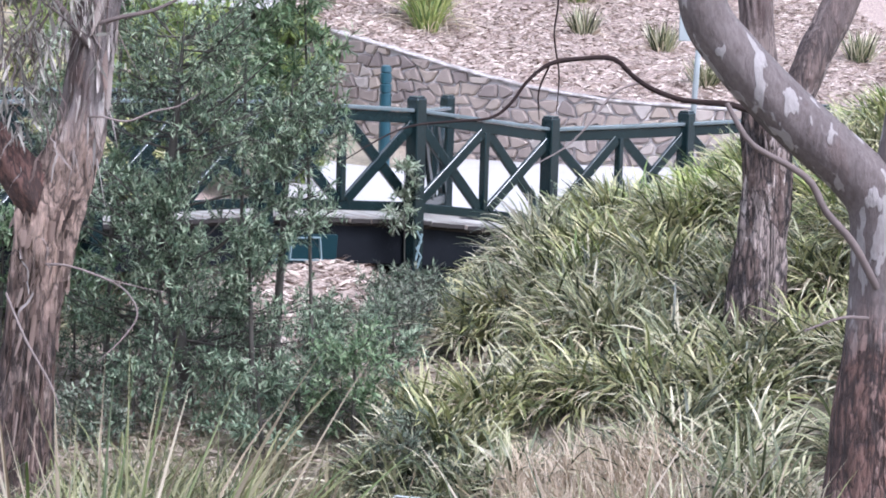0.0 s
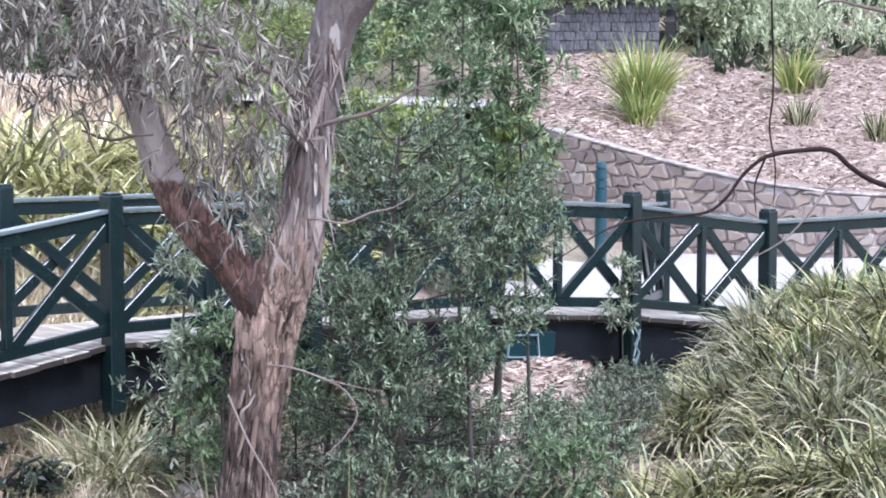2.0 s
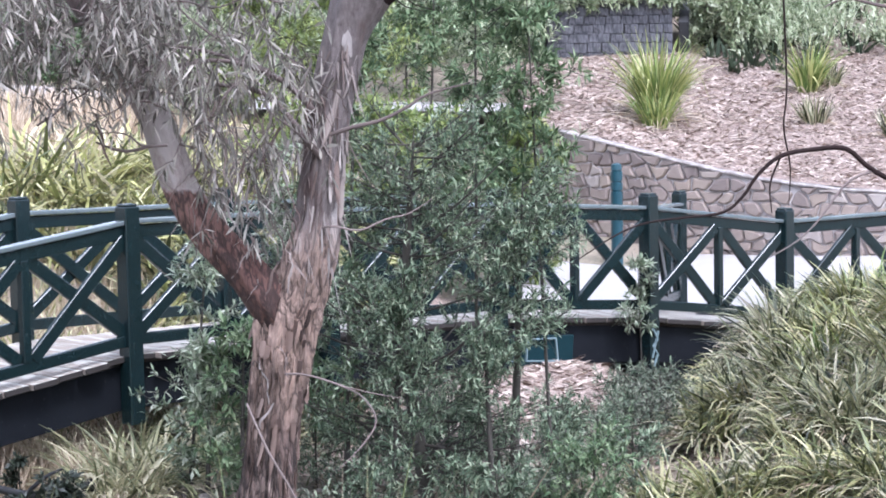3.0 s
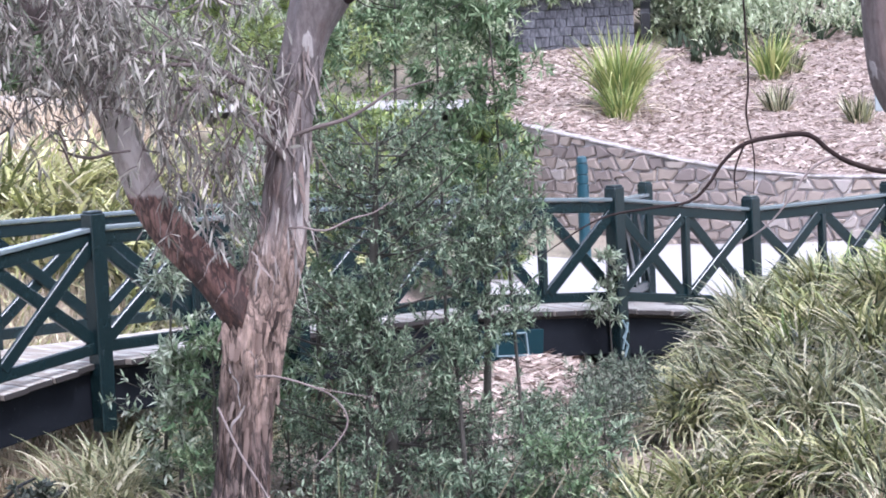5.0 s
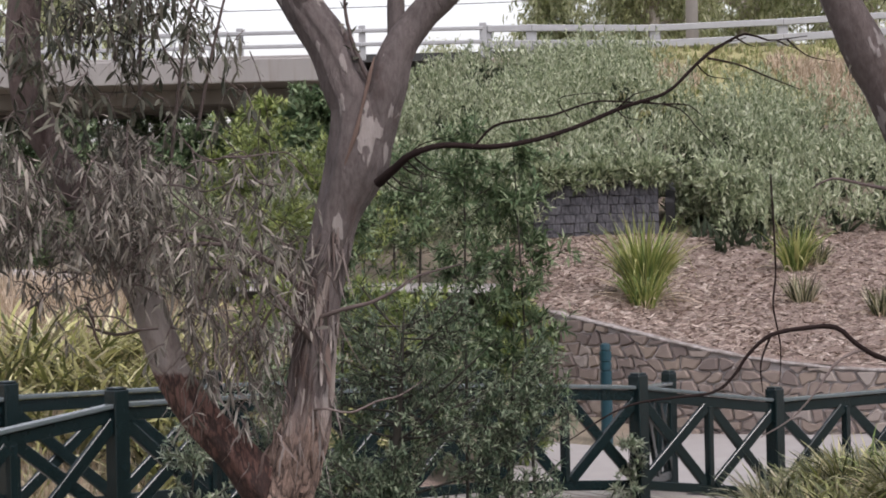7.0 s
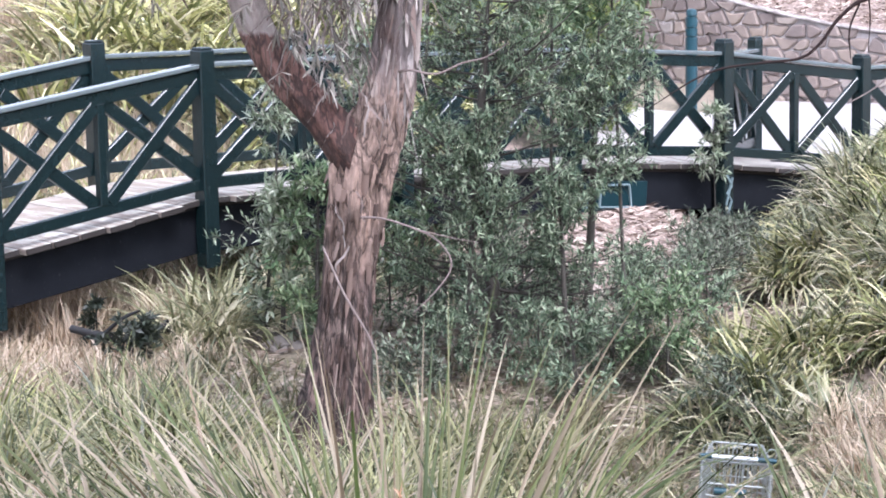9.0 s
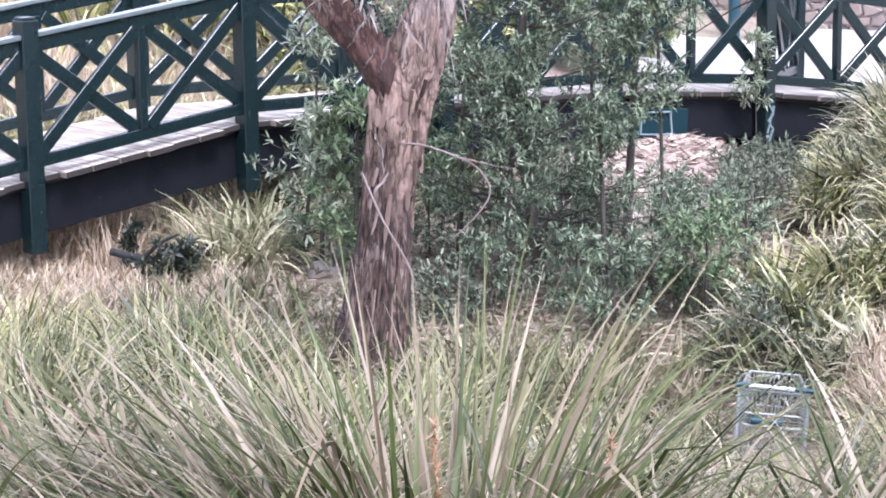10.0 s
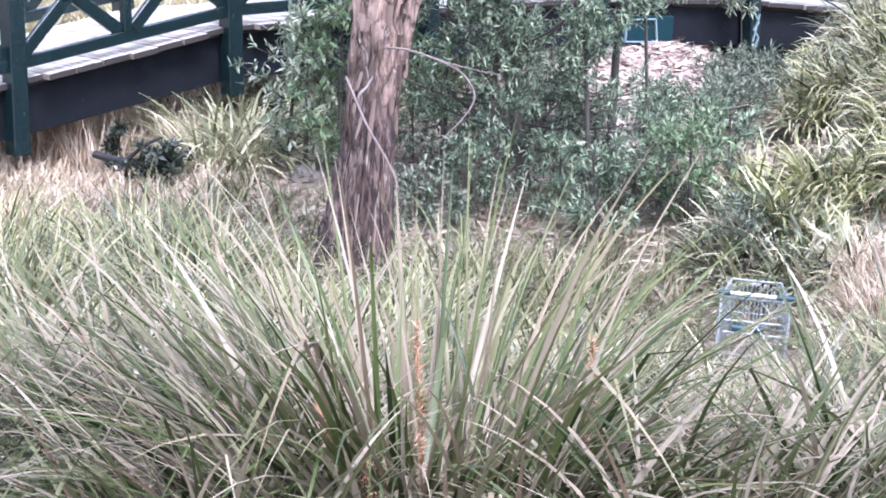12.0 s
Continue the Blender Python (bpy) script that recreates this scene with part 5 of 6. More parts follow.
K1 = [(3.6, 14.85, 1.26, 0.03), (3.37, 14.6, 1.32, 0.026), (3.2, 14.6, 1.33, 0.023), (3.03, 14.6, 1.35, 0.022), (2.84, 14.6, 1.42, 0.022), (2.72, 14.6, 1.5, 0.02), (2.6, 14.6, 1.6, 0.021), (2.4, 14.6, 1.6, 0.018), (2.18, 14.6, 1.56, 0.018), (2.03, 14.6, 1.44, 0.017), (1.93, 14.6, 1.3, 0.014), (1.8, 14.6, 1.2, 0.012), (1.54, 14.6, 1.17, 0.01), (1.3, 14.6, 1.14, 0.009), (1.1, 14.6, 1.06, 0.007), (0.81, 14.6, 0.88, 0.003)]
K2 = [(2.18, 14.6, 1.56, 0.009), (2.11, 14.6, 1.38, 0.008), (2.12, 14.6, 1.19, 0.004)]
K3 = [(2.2, 14.6, 2.6, 0.008), (2.22, 14.6, 2.0, 0.008), (2.2, 14.6, 1.75, 0.008), (2.24, 14.6, 1.49, 0.006), (2.23, 14.6, 1.23, 0.003)]
K4 = [(2.8, 14.6, 1.45, 0.01), (2.7, 14.6, 1.43, 0.009), (2.58, 14.6, 1.35, 0.008), (2.44, 14.6, 1.16, 0.007), (2.29, 14.6, 1.01, 0.006), (2.1, 14.6, 0.9, 0.003)]
part_me("bare_branch", stems("bare_branch", [[(x, y, z, q * 0.8) for x, y, z, q in ln] for ln in (K1, K2, K3)], M_TWIG, 8, 0.04, rough=0.4), gum3, "bare arching brown branch")
part_me("bare_twig", stems("bare_twig", [K4], M_VINE, 6, 0.06, rough=0.3), gum3)


def sapling(name, label, foot, top, reach, branches, twigs, leaves, material, r, long, wide, stem_r, low=0.12, lean=(0, 0), spreadz=0.55):
    """A young tree: stem, rising side branches, twigs and many small leaves."""
    foot, top = np.array(foot, float), np.array(top, float)
    t = thing(name, label, "tree" if stem_r > 0.02 else "shrub", tuple(foot))
    mid = (foot + top) / 2 + np.array([lean[0], lean[1], 0])
    trunk_line = [(*foot, stem_r * 1.2), (*(foot * 0.7 + mid * 0.3), stem_r), (*mid, stem_r * 0.75), (*(mid * 0.4 + top * 0.6), stem_r * 0.45), (*top, 0.004)]
    part_me("trunk", stems("trunk", [trunk_line], M_STEM, 9, 0.1, rough=0.15), t)
    ctr = curve(trunk_line, 0.03)
    H = top[2] - foot[2]
    lines, P, D = [], [], []
    for i in range(branches):
        u = low + (1 - low) * r.random() ** 0.85
        o = ctr[int(u * (len(ctr) - 1)), :3]
        a = r.uniform(0, 2 * np.pi)
        L = reach * (1.15 - 0.75 * u ** 2) * r.uniform(0.45, 1.1)
        e = o + np.array([math.cos(a) * L, math.sin(a) * L, L * (0.05 + (spreadz * 1.4 - 0.05) * r.random())])
        m = (o + e) / 2 + np.array([0, 0, -0.06 * L])
        lines.append([(*o, 0.26 * stem_r * (1.1 - 0.7 * u)), (*m, 0.15 * stem_r), (*e, 0.003)])
        for j in range(twigs):
            s = r.uniform(0.2, 1.0)
            p = o * (1 - s) ** 2 + 2 * m * s * (1 - s) + e * s ** 2
            dv = unit(np.array([math.cos(a), math.sin(a), 0.25]) * 0.7 + r.normal(0, 0.65, 3))
            l2 = r.uniform(0.12, 0.34) * min(1.0, reach)
            q = p + dv * l2
            lines.append([(*p, 0.003), (*q, 0.0012)])
            k = r.uniform(0.05, 1, leaves)[:, None]
            P.append(p + (q - p) * k)
            D.append(dv * 0.55 + r.normal(0, 0.6, (leaves, 3)) + np.array([0, 0, 0.1]))
    part_me("branching", stems("branching", lines, M_STEM, 4, 0.3), t)
    P, D = np.vstack(P), np.vstack(D)
    part_me("foliage", ribbons("foliage", P, D, r.uniform(*long, len(P)), r.uniform(*wide, len(P)), 0.2, material, segs=2, leaf=True, r=r), t)
    return t


r2, r9 = np.random.default_rng(21), np.random.default_rng(23)
sapling("wattle_sapling", "young dark-leaved wattle sapling on the creek bank", (-0.15, 15.5, -0.98), (-0.2, 15.5, 1.75), 0.95, 84, 10, 14, M_WAT, r2, (0.035, 0.08), (0.009, 0.017), 0.05, 0.03, (-0.12, 0))
sapling("wattle_sapling", "young dark-leaved wattle sapling on the creek bank", (0.45, 15.9, -0.98), (0.55, 15.8, 1.35), 0.68, 44, 10, 15, M_WAT, r2, (0.035, 0.08), (0.009, 0.017), 0.035, 0.42)
sapling("wattle_sapling", "thin young wattle beside the larger sapling", (-0.4, 15.2, -1.0), (-0.3, 15.2, 0.75), 0.5, 40, 9, 13, M_WAT, r9, (0.035, 0.08), (0.009, 0.017), 0.022, 0.4)
sapling("wattle_sapling", "thin young wattle beside the larger sapling", (0.3, 15.1, -1.0), (0.25, 15.1, 0.4), 0.42, 28, 9, 12, M_WAT, r9, (0.035, 0.08), (0.009, 0.017), 0.021, 0.45)
sapling("slender_shrub", "slender green-leaved shrub with thin upright stems", (-0.75, 16.0, -0.95), (-0.6, 16.0, 2.6), 0.5, 40, 9, 11, M_BUSHG, r2, (0.06, 0.12), (0.012, 0.024), 0.02, 0.1)
sapling("slender_shrub", "slender green-leaved shrub with thin upright stems", (0.2, 16.3, -0.95), (0.25, 16.2, 3.0), 0.42, 36, 9, 11, M_BUSHG, r2, (0.06, 0.12), (0.012, 0.024), 0.016, 0.42)
sapling("slender_shrub", "slender green-leaved shrub with thin upright stems", (0.75, 16.2, -0.9), (0.6, 16.2, 2.9), 0.42, 34, 9, 11, M_BUSHG, r2, (0.06, 0.12), (0.012, 0.024), 0.014, 0.42)
sapling("leafy_shrub", "pale green leafy shrub beside the footbridge post", (-1.9, 16.2, -0.98), (-1.7, 16.2, 1.1), 0.42, 30, 7, 9, M_BUSHL, r2, (0.05, 0.09), (0.012, 0.022), 0.014, 0.3)
sapling("leafy_shrub", "pale green leafy shrub behind the forked gum", (-1.2, 17.1, -1.0), (-1.1, 17.1, 1.55), 0.5, 36, 8, 9, M_BUSHL, r2, (0.05, 0.1), (0.012, 0.024), 0.016, 0.45)
sapling("leafy_shrub", "dusty grey-green shrub below the footbridge", (-1.5, 16.0, -0.98), (-1.45, 16.0, 0.35), 0.4, 34, 7, 9, M_BUSHG, r2, (0.06, 0.11), (0.014, 0.026), 0.02, 0.1)
sapling("leafy_shrub", "dusty grey-green shrub below the footbridge", (-1.75, 16.05, -0.98), (-1.7, 16.05, 0.2), 0.3, 26, 7, 9, M_BUSHL, r2, (0.06, 0.11), (0.014, 0.026), 0.018, 0.1)
sapling("leafy_shrub", "low green shrub at the foot of the sapling", (0.95, 14.6, -1.0), (0.95, 14.6, -0.25), 0.4, 26, 8, 10, M_BUSHG, r2, (0.04, 0.08), (0.012, 0.02), 0.016, 0.05)
sapling("leafy_shrub", "low dark shrub at the foot of the sapling", (0.35, 14.4, -1.0), (0.3, 14.4, -0.45), 0.4, 18, 8, 10, M_WAT, r2, (0.05, 0.09), (0.012, 0.02), 0.016, 0.05)
sapling("climber", "leafy climber on the footbridge post", (1.82, 20.95, -1.05), (1.78, 20.92, 0.28), 0.24, 18, 6, 7, M_BUSHL, r2, (0.05, 0.1), (0.012, 0.024), 0.008, 0.45)
for x, y, z0, z1, reach, matl in ((0.25, 24.2, -0.5, 1.25, 0.75, M_BUSHG), (0.8, 24.8, -0.5, 1.4, 0.5, M_BUSHY), (-0.6, 24.6, -0.2, 1.55, 0.8, M_BUSHY), (-1.6, 25.0, 0.1, 1.6, 0.9, M_BUSHY), (-2.3, 30.2, 0.9, 3.6, 1.0, M_BUSHY), (-1.3, 30.5, 0.9, 3.4, 1.0, M_BUSHY), (-3.4, 31.0, 1.0, 2.6, 1.0, M_SHRUB), (-0.2, 31.0, 0.6, 3.1, 1.1, M_BUSHG), (0.7, 34.5, 1.4, 3.2, 1.2, M_SHRUB), (-0.6, 35.5, 1.4, 3.4, 1.4, M_SHRUB), (-2.4, 36.0, 1.4, 3.3, 1.4, M_SHRUB)):
    sapling("bush", "yellow-green leafy bush behind the footbridge" if matl is M_BUSHY else "green leafy bush behind the footbridge", (x, y, z0), (x + 0.1, y, z1), reach, 46, 9, 12, matl, r2, (0.07, 0.14), (0.02, 0.04), 0.022, 0.08)

for x, y, z0, z1, reach, matl in ((-8.6, 50.5, 1.3, 4.3, 1.6, M_BUSHG), (-6.8, 49.5, 1.3, 4.0, 1.5, M_EUC), (-5.0, 48.5, 1.3, 4.2, 1.5, M_BUSHG), (-3.4, 47.0, 1.6, 4.6, 1.5, M_BUSHY), (-2.4, 45.0, 2.0, 4.6, 1.3, M_BUSHG), (-7.8, 44.5, 1.3, 3.0, 1.4, M_BUSHG), (-10.2, 48.0, 1.3, 4.0, 1.6, M_EUC), (-5.6, 43.0, 1.3, 3.0, 1.3, M_EUC), (-9.0, 68.5, 1.6, 6.3, 2.3, M_BUSHG), (-5.5, 69.0, 1.6, 6.3, 2.3, M_BUSHG), (-12.5, 68.5, 1.6, 6.3, 2.3, M_BUSHG), (-10.7, 66.5, 1.6, 6.2, 2.2, M_BUSHG), (-7.2, 66.5, 1.6, 6.2, 2.2, M_BUSHG), (-4.2, 66.5, 1.6, 6.0, 2.2, M_BUSHG), (-2.6, 70, 3.5, 6.0, 2.0, M_BUSHG)):
    sapling("creek_bush", "green bush on the creek bank near the road bridge", (x, y, z0), (x + 0.2, y, z1), reach, 60, 10, 11, matl, r2, (0.14, 0.26), (0.05, 0.09), 0.04, 0.08)

for x, y, h_, m_ in ((-0.5, 14.9, 0.45, M_WAT), (0.1, 15.0, 0.5, M_WAT), (0.6, 14.9, 0.4, M_DUSK), (1.25, 15.2, 0.65, M_WAT), (0.85, 16.2, 0.3, M_WAT), (-0.3, 17.0, 0.5, M_WAT), (1.5, 16.9, 0.45, M_DUSK), (-0.75, 14.6, 0.3, M_DUSK), (-0.7, 15.7, 0.6, M_WAT), (-1.0, 16.7, 0.7, M_WAT), (-0.4, 16.5, 0.6, M_DUSK), (-1.35, 17.3, 0.6, M_WAT), (1.3, 14.0, 0.4, M_DUSK), (0.75, 17.1, 0.28, M_WAT), (1.75, 18.5, 0.35, M_DUSK), (0.35, 16.0, 0.45, M_DUSK), (0.8, 15.3, 0.5, M_WAT), (0.0, 16.4, 0.55, M_WAT), (0.0, 17.6, 0.5, M_WAT), (-0.15, 18.2, 0.5, M_DUSK), (1.45, 18.4, 0.35, M_DUSK), (0.95, 18.0, 0.25, M_WAT), (1.35, 17.6, 0.3, M_WAT), (1.6, 18.9, 0.25, M_WAT), (1.7, 17.9, 0.45, M_DUSK)):
    sapling("low_shrub", "low fine-leaved shrub on the creek floor", (x, y, float(land(x, y)) - 0.03), (x, y, float(land(x, y)) + h_), 0.42, 22, 7, 9, m_, r2, (0.035, 0.08), (0.008, 0.018), 0.01, 0.05)
for x, y, z0, z1 in ((1.8, 37.8, 2.2, 3.2), (2.6, 38.1, 2.5, 3.3), (3.4, 38.0, 2.5, 3.25), (4.75, 37.6, 2.1, 3.1), (1.2, 37.3, 1.9, 3.0), (4.9, 37.6, 2.0, 2.9)):
    sapling("bank_shrub", "grey-green shrub spilling over the drain headwall", (x, y, z0), (x, y - 0.25, z1 - 0.1), 0.8, 46, 8, 10, M_SHRUB if x > 2 else M_BUSHG, r2, (0.1, 0.2), (0.03, 0.055), 0.015, 0.05)

for x in (1.75, 2.2, 2.75, 3.25, 3.7):
    sapling("bank_shrub", "grey-green shrub spilling over the drain headwall", (x, 37.36, 2.82), (x, 37.25, 3.1), 0.42, 30, 8, 9, M_SHRUB, r2, (0.1, 0.2), (0.03, 0.055), 0.014, 0.1, spreadz=-0.12)

# ---- mat rushes and grasses ----
def rush(name, label, at, count, long, wide, material, r, spread_r=0.12, upright=0.5, droop=(0.2, 0.9), segs=5, fold=0.0, group="", category="mat rush", kinks=0.08, single=0, blunt=False, dead=None, wild=0.5, aim=None):
    x, y = at[:2]
    z = (land(x, y) if len(at) < 3 else at[2]) - 0.03
    a = r.uniform(0, 2 * np.pi, count)
    q = spread_r * np.sqrt(r.random(count))
    P = np.stack([x + q * np.cos(a), y + q * np.sin(a), np.full(count, z)], 1)
    if len(at) < 3:
        P[:, 2] = land(P[:, 0], P[:, 1]) - 0.03
    lean = (0.12 + 0.88 * r.random(count) ** 0.8) * (1.35 - upright)
    a2 = (a if aim is None else aim) + r.normal(0, wild, count)
    D = np.stack([np.cos(a2) * np.sin(lean), np.sin(a2) * np.sin(lean), np.cos(lean)], 1)
    L, wide_, bend = r.uniform(*long, count), r.uniform(*wide, count), r.uniform(*droop, count) * (0.6 + 0.5 * lean)
    t = tagged(new(name), label, category, group)
    t.location = (x, y, z)
    P = P - np.array([x, y, z])
    for i in range(single):
        ob = new("blade", ribbons("blade", P[i:i + 1], D[i:i + 1], L[i], wide_[i], bend[i], material, segs=segs, fold=fold, r=r, kinks=kinks))
        ob.parent = t
    if count > single:
        ob = new("foliage", ribbons("foliage", P[single:], D[single:], L[single:], wide_[single:], bend[single:], material, segs=segs, fold=fold, r=r, kinks=kinks, blunt=blunt))
        ob.parent = t
        tagged(ob, kind="stuff")
    m = max(12, count // 7)
    a3, l3 = r.uniform(0, 2 * np.pi, m), r.uniform(0.7, 1.45, m)
    Q = np.stack([spread_r * 0.9 * np.cos(a3), spread_r * 0.9 * np.sin(a3), np.full(m, 0.02)], 1)
    if len(at) < 3:
        Q[:, 2] = land(x + Q[:, 0], y + Q[:, 1]) - z
    ob = new("dead_skirt", ribbons("dead_skirt", Q, np.stack([np.cos(a3) * np.sin(l3), np.sin(a3) * np.sin(l3), np.cos(l3)], 1), r.uniform(0.4, 0.75, m) * long[1], r.uniform(*wide, m) * 0.8, r.uniform(0.4, 1.4, m), dead or M_DRY, segs=4, r=r, kinks=0.3))
    ob.parent = t
    tagged(ob, "dead straw blades", kind="stuff")
    return t


r3 = np.random.default_rng(31)
near = rush("mat_rush", "large mat rush clump with long green and straw blades", (-0.33, 6.0), 640, (0.5, 1.45), (0.009, 0.023), M_LOMN1, r3, 0.34, 0.55, (0.1, 1.7), 9, 0.35, "near mat rushes", kinks=0.14, single=300, dead=M_STRAW)
for at, c_, lg in (((-1.45, 7.0), 300, (0.6, 1.15)), ((-0.95, 7.9), 240, (0.55, 1.0)), ((1.05, 5.9), 300, (0.6, 1.15)), ((-2.1, 8.0), 240, (0.5, 1.0)), ((0.6, 7.2), 130, (0.4, 0.75)), ((-0.85, 5.4), 240, (0.5, 0.9)), ((0.4, 5.3), 240, (0.45, 0.85)), ((-1.9, 5.9), 260, (0.5, 1.0))):
    rush("mat_rush", "arching mat rush clump with grey-green and straw blades", at, int(c_ * 1.3), lg, (0.009, 0.02), M_LOMN, r3, 0.32, 0.05, (0.4, 1.9), 8, 0.3, "near mat rushes", kinks=0.16, dead=M_STRAW)

for at, c_, lg, aim in (((-0.62, 5.95), 420, (0.6, 1.2), 3.1), ((-1.15, 6.3), 380, (0.6, 1.15), 3.0), ((-0.7, 5.5), 240, (0.5, 0.95), 3.6), ((0.15, 5.75), 260, (0.5, 1.0), -0.2), ((0.75, 5.6), 240, (0.5, 0.9), 0.2), ((-0.3, 5.35), 160, (0.35, 0.7), -1.5)):
    rush("mat_rush", "mat rush clump sweeping over with grey-green and tan blades", at, int(c_ * 0.85), lg, (0.012, 0.026), M_LOMN, r3, 0.3, 0.25, (0.4, 1.3), 8, 0.3, "near mat rushes", kinks=0.12, dead=M_STRAW, aim=aim)


def spike(at, top, r):
    """A rush's seed head: a stalk set with rusty husks."""
    o, e = np.array(at, float), np.array(top, float)
    part_me("stalk", stems("stalk", [[(*o, 0.004), (*((o + e) / 2), 0.004), (*e, 0.002)]], M_SEED, 5, 0.1), near)
    n = 260
    t = r.uniform(0.3, 1, n)[:, None]
    P = o + (e - o) * t
    D = r.normal(0, 1, (n, 3)) + np.array([0, 0, 0.6])
    part_me("seed_head", ribbons("seed_head", P, D, r.uniform(0.014, 0.042, n), r.uniform(0.006, 0.013, n), 0.1, M_SEED, segs=1, r=r), near, "rusty brown seed head")


spike((-0.33, 5.8, 0.1), (-0.345, 5.8, 0.78), r3)
spike((-0.5, 5.7, 0.1), (-0.6, 5.65, 0.6), r3)
spike((-0.42, 5.6, 0.1), (-0.47, 5.5, 0.52), r3)
spike((0.1, 6.0, 0.1), (0.13, 6.0, 0.68), r3)

# short rushes on the hollow's edge beside the abutment
for i in range(12):
    x, y = r3.uniform(2.25, 3.0), r3.uniform(19.0, 20.3)
    rush("mat_rush", "short mat rush clump at the hollow beside the footbridge", (x, y), 170, (0.16, 0.36), (0.012, 0.024), (M_MOUND, M_MOUNDY)[i % 2], r3, 0.22, 0.15, (1.1, 2.6), 5, 0.0, "mat rushes on the mound", blunt=True, wild=1.0)
# the mound of rushes by the bridge's end
for i in range(200):
    y = r3.uniform(13.9, 20.3)
    x = r3.uniform(np.interp(y, (13.9, 15, 17, 19, 20.3), (1.4, 1.45, 1.95, 2.85, 3.75)), 6.4)
    if (x - 3.68) ** 2 + (y - 15.0) ** 2 < 0.16:
        continue
    rush("mat_rush", "dense arching mat rush clump on the bank by the footbridge", (x, y, float(land(x, y)) + r3.uniform(0.0, 0.14)), 290, (0.26, 0.56), (0.0105, 0.02), (M_MOUND, M_MOUNDY, M_MOUND, M_MOUNDY, M_LOMG if x > 2.9 else M_MOUND)[i % 5] if y > 16 else (M_MOUND, M_MOUND, M_MOUNDY)[i % 3], r3, 0.24, 0.12, (0.6, 1.9), 5, 0.0, "mat rushes on the mound", blunt=True, wild=1.0)
for at, m in (((3.0, 12.7), M_MOUND), ((3.3, 13.1), M_MOUND), ((2.6, 12.9), M_MOUND), ((2.75, 13.2), M_MOUND), ((3.1, 12.2), M_MOUND), ((3.9, 12.8), M_MOUND), ((4.3, 13.6), M_MOUND), ((2.9, 13.6), M_MOUND), ((3.4, 13.9), M_MOUND), ((4.6, 12.2), M_MOUND), ((2.0, 13.3), M_MOUND), ((1.35, 13.6), M_MOUND), ((1.7, 13.5), M_MOUND), ((1.15, 14.1), M_MOUND)):
    rush("mat_rush", "grey-green arching mat rush clump at the foot of the bank", at, 270, (0.28, 0.58), (0.011, 0.02), m, r3, 0.24, 0.15, (0.7, 1.9), 6, 0.0, "mat rushes on the mound", blunt=True, wild=1.0)
for at, m in (((-2.9, 11.6), M_LOM), ((-2.3, 12.3), M_LOM), ((-3.2, 13.0), M_LOMY), ((-2.6, 10.4), M_LOM), ((-1.9, 10.9), M_LOM), ((-2.2, 9.4), M_LOM), ((-3.0, 9.6), M_LOM), ((-1.3, 9.7), M_LOM), ((2.0, 10.4), M_LOM), ((1.7, 9.0), M_LOM), ((0.2, 9.6), M_LOM)):
    rush("mat_rush", "low arching grassy rush clump on the creek bank", at, 150, (0.35, 0.75), (0.012, 0.025), m, r3, 0.25, 0.25, (0.6, 1.8), 6, 0.0, "rushes on the near bank", dead=M_STRAW)
for i in range(64):
    x, y = r3.uniform(-3.6, 2.6), r3.uniform(7.8, 13.2)
    if (np.hypot(x - 1.0, (y - 10.9) * 0.22) < 0.5) or (np.hypot(x + 1.15, y - 13) < 0.6) or (x > 1.5 and y > 11.6):
        continue
    rush("mat_rush", "low arching grassy rush clump on the creek bank", (x, y), 190, (0.36, 0.78), (0.007, 0.016), M_LOM, r3, 0.28, 0.15, (0.5, 2.1), 6, 0.0, "rushes on the near bank", kinks=0.15, dead=M_STRAW)
# clumps under and behind the bridge
for at, m in (((-2.55, 16.7), M_PRUSH), ((-2.2, 16.8), M_PRUSH), ((-2.4, 17.2), M_PRUSH), ((-2.75, 17.7), M_PRUSH), ((-2.0, 17.7), M_PRUSH), ((-2.45, 16.15), M_PRUSH), ((-2.2, 16.3), M_PRUSH), ((-3.3, 18.5), M_PRUSH), ((-1.6, 18.2), M_PRUSH), ((-3.9, 19.2), M_PRUSH), ((-4.6, 19.0), M_DRY)):
    rush("mat_rush", "arching mat rush clump below the footbridge", at, 240, (0.4, 0.8), (0.011, 0.022), m, r3, 0.2, 0.1, (1.0, 2.4), 7, 0.0, "mat rushes below the bridge", blunt=True)
def drift(name, label, spots, count, long, wide, material, r, spread_r=0.22, lean=1.1, droop=(1.0, 2.5), segs=6):
    """Many clumps that run into one another, as one mesh."""
    c = np.repeat(np.array(spots), count, 0)
    n = len(c)
    a, q = r.uniform(0, 2 * np.pi, n), spread_r * np.sqrt(r.random(n))
    x, y = c[:, 0] + q * np.cos(a), c[:, 1] + q * np.sin(a)
    l, a = (0.12 + 0.88 * r.random(n) ** 0.8) * lean, a + r.normal(0, 0.6, n)
    D = np.stack([np.cos(a) * np.sin(l), np.sin(a) * np.sin(l), np.cos(l)], 1)
    tagged(new(name, ribbons(name, np.stack([x, y, land(x, y) - 0.03], 1), D, r.uniform(*long, n), r.uniform(*wide, n), r.uniform(*droop, n) * (0.6 + 0.5 * l), material, segs=segs, r=r, kinks=0.08, blunt=True)), label, "mat rush", kind="stuff")


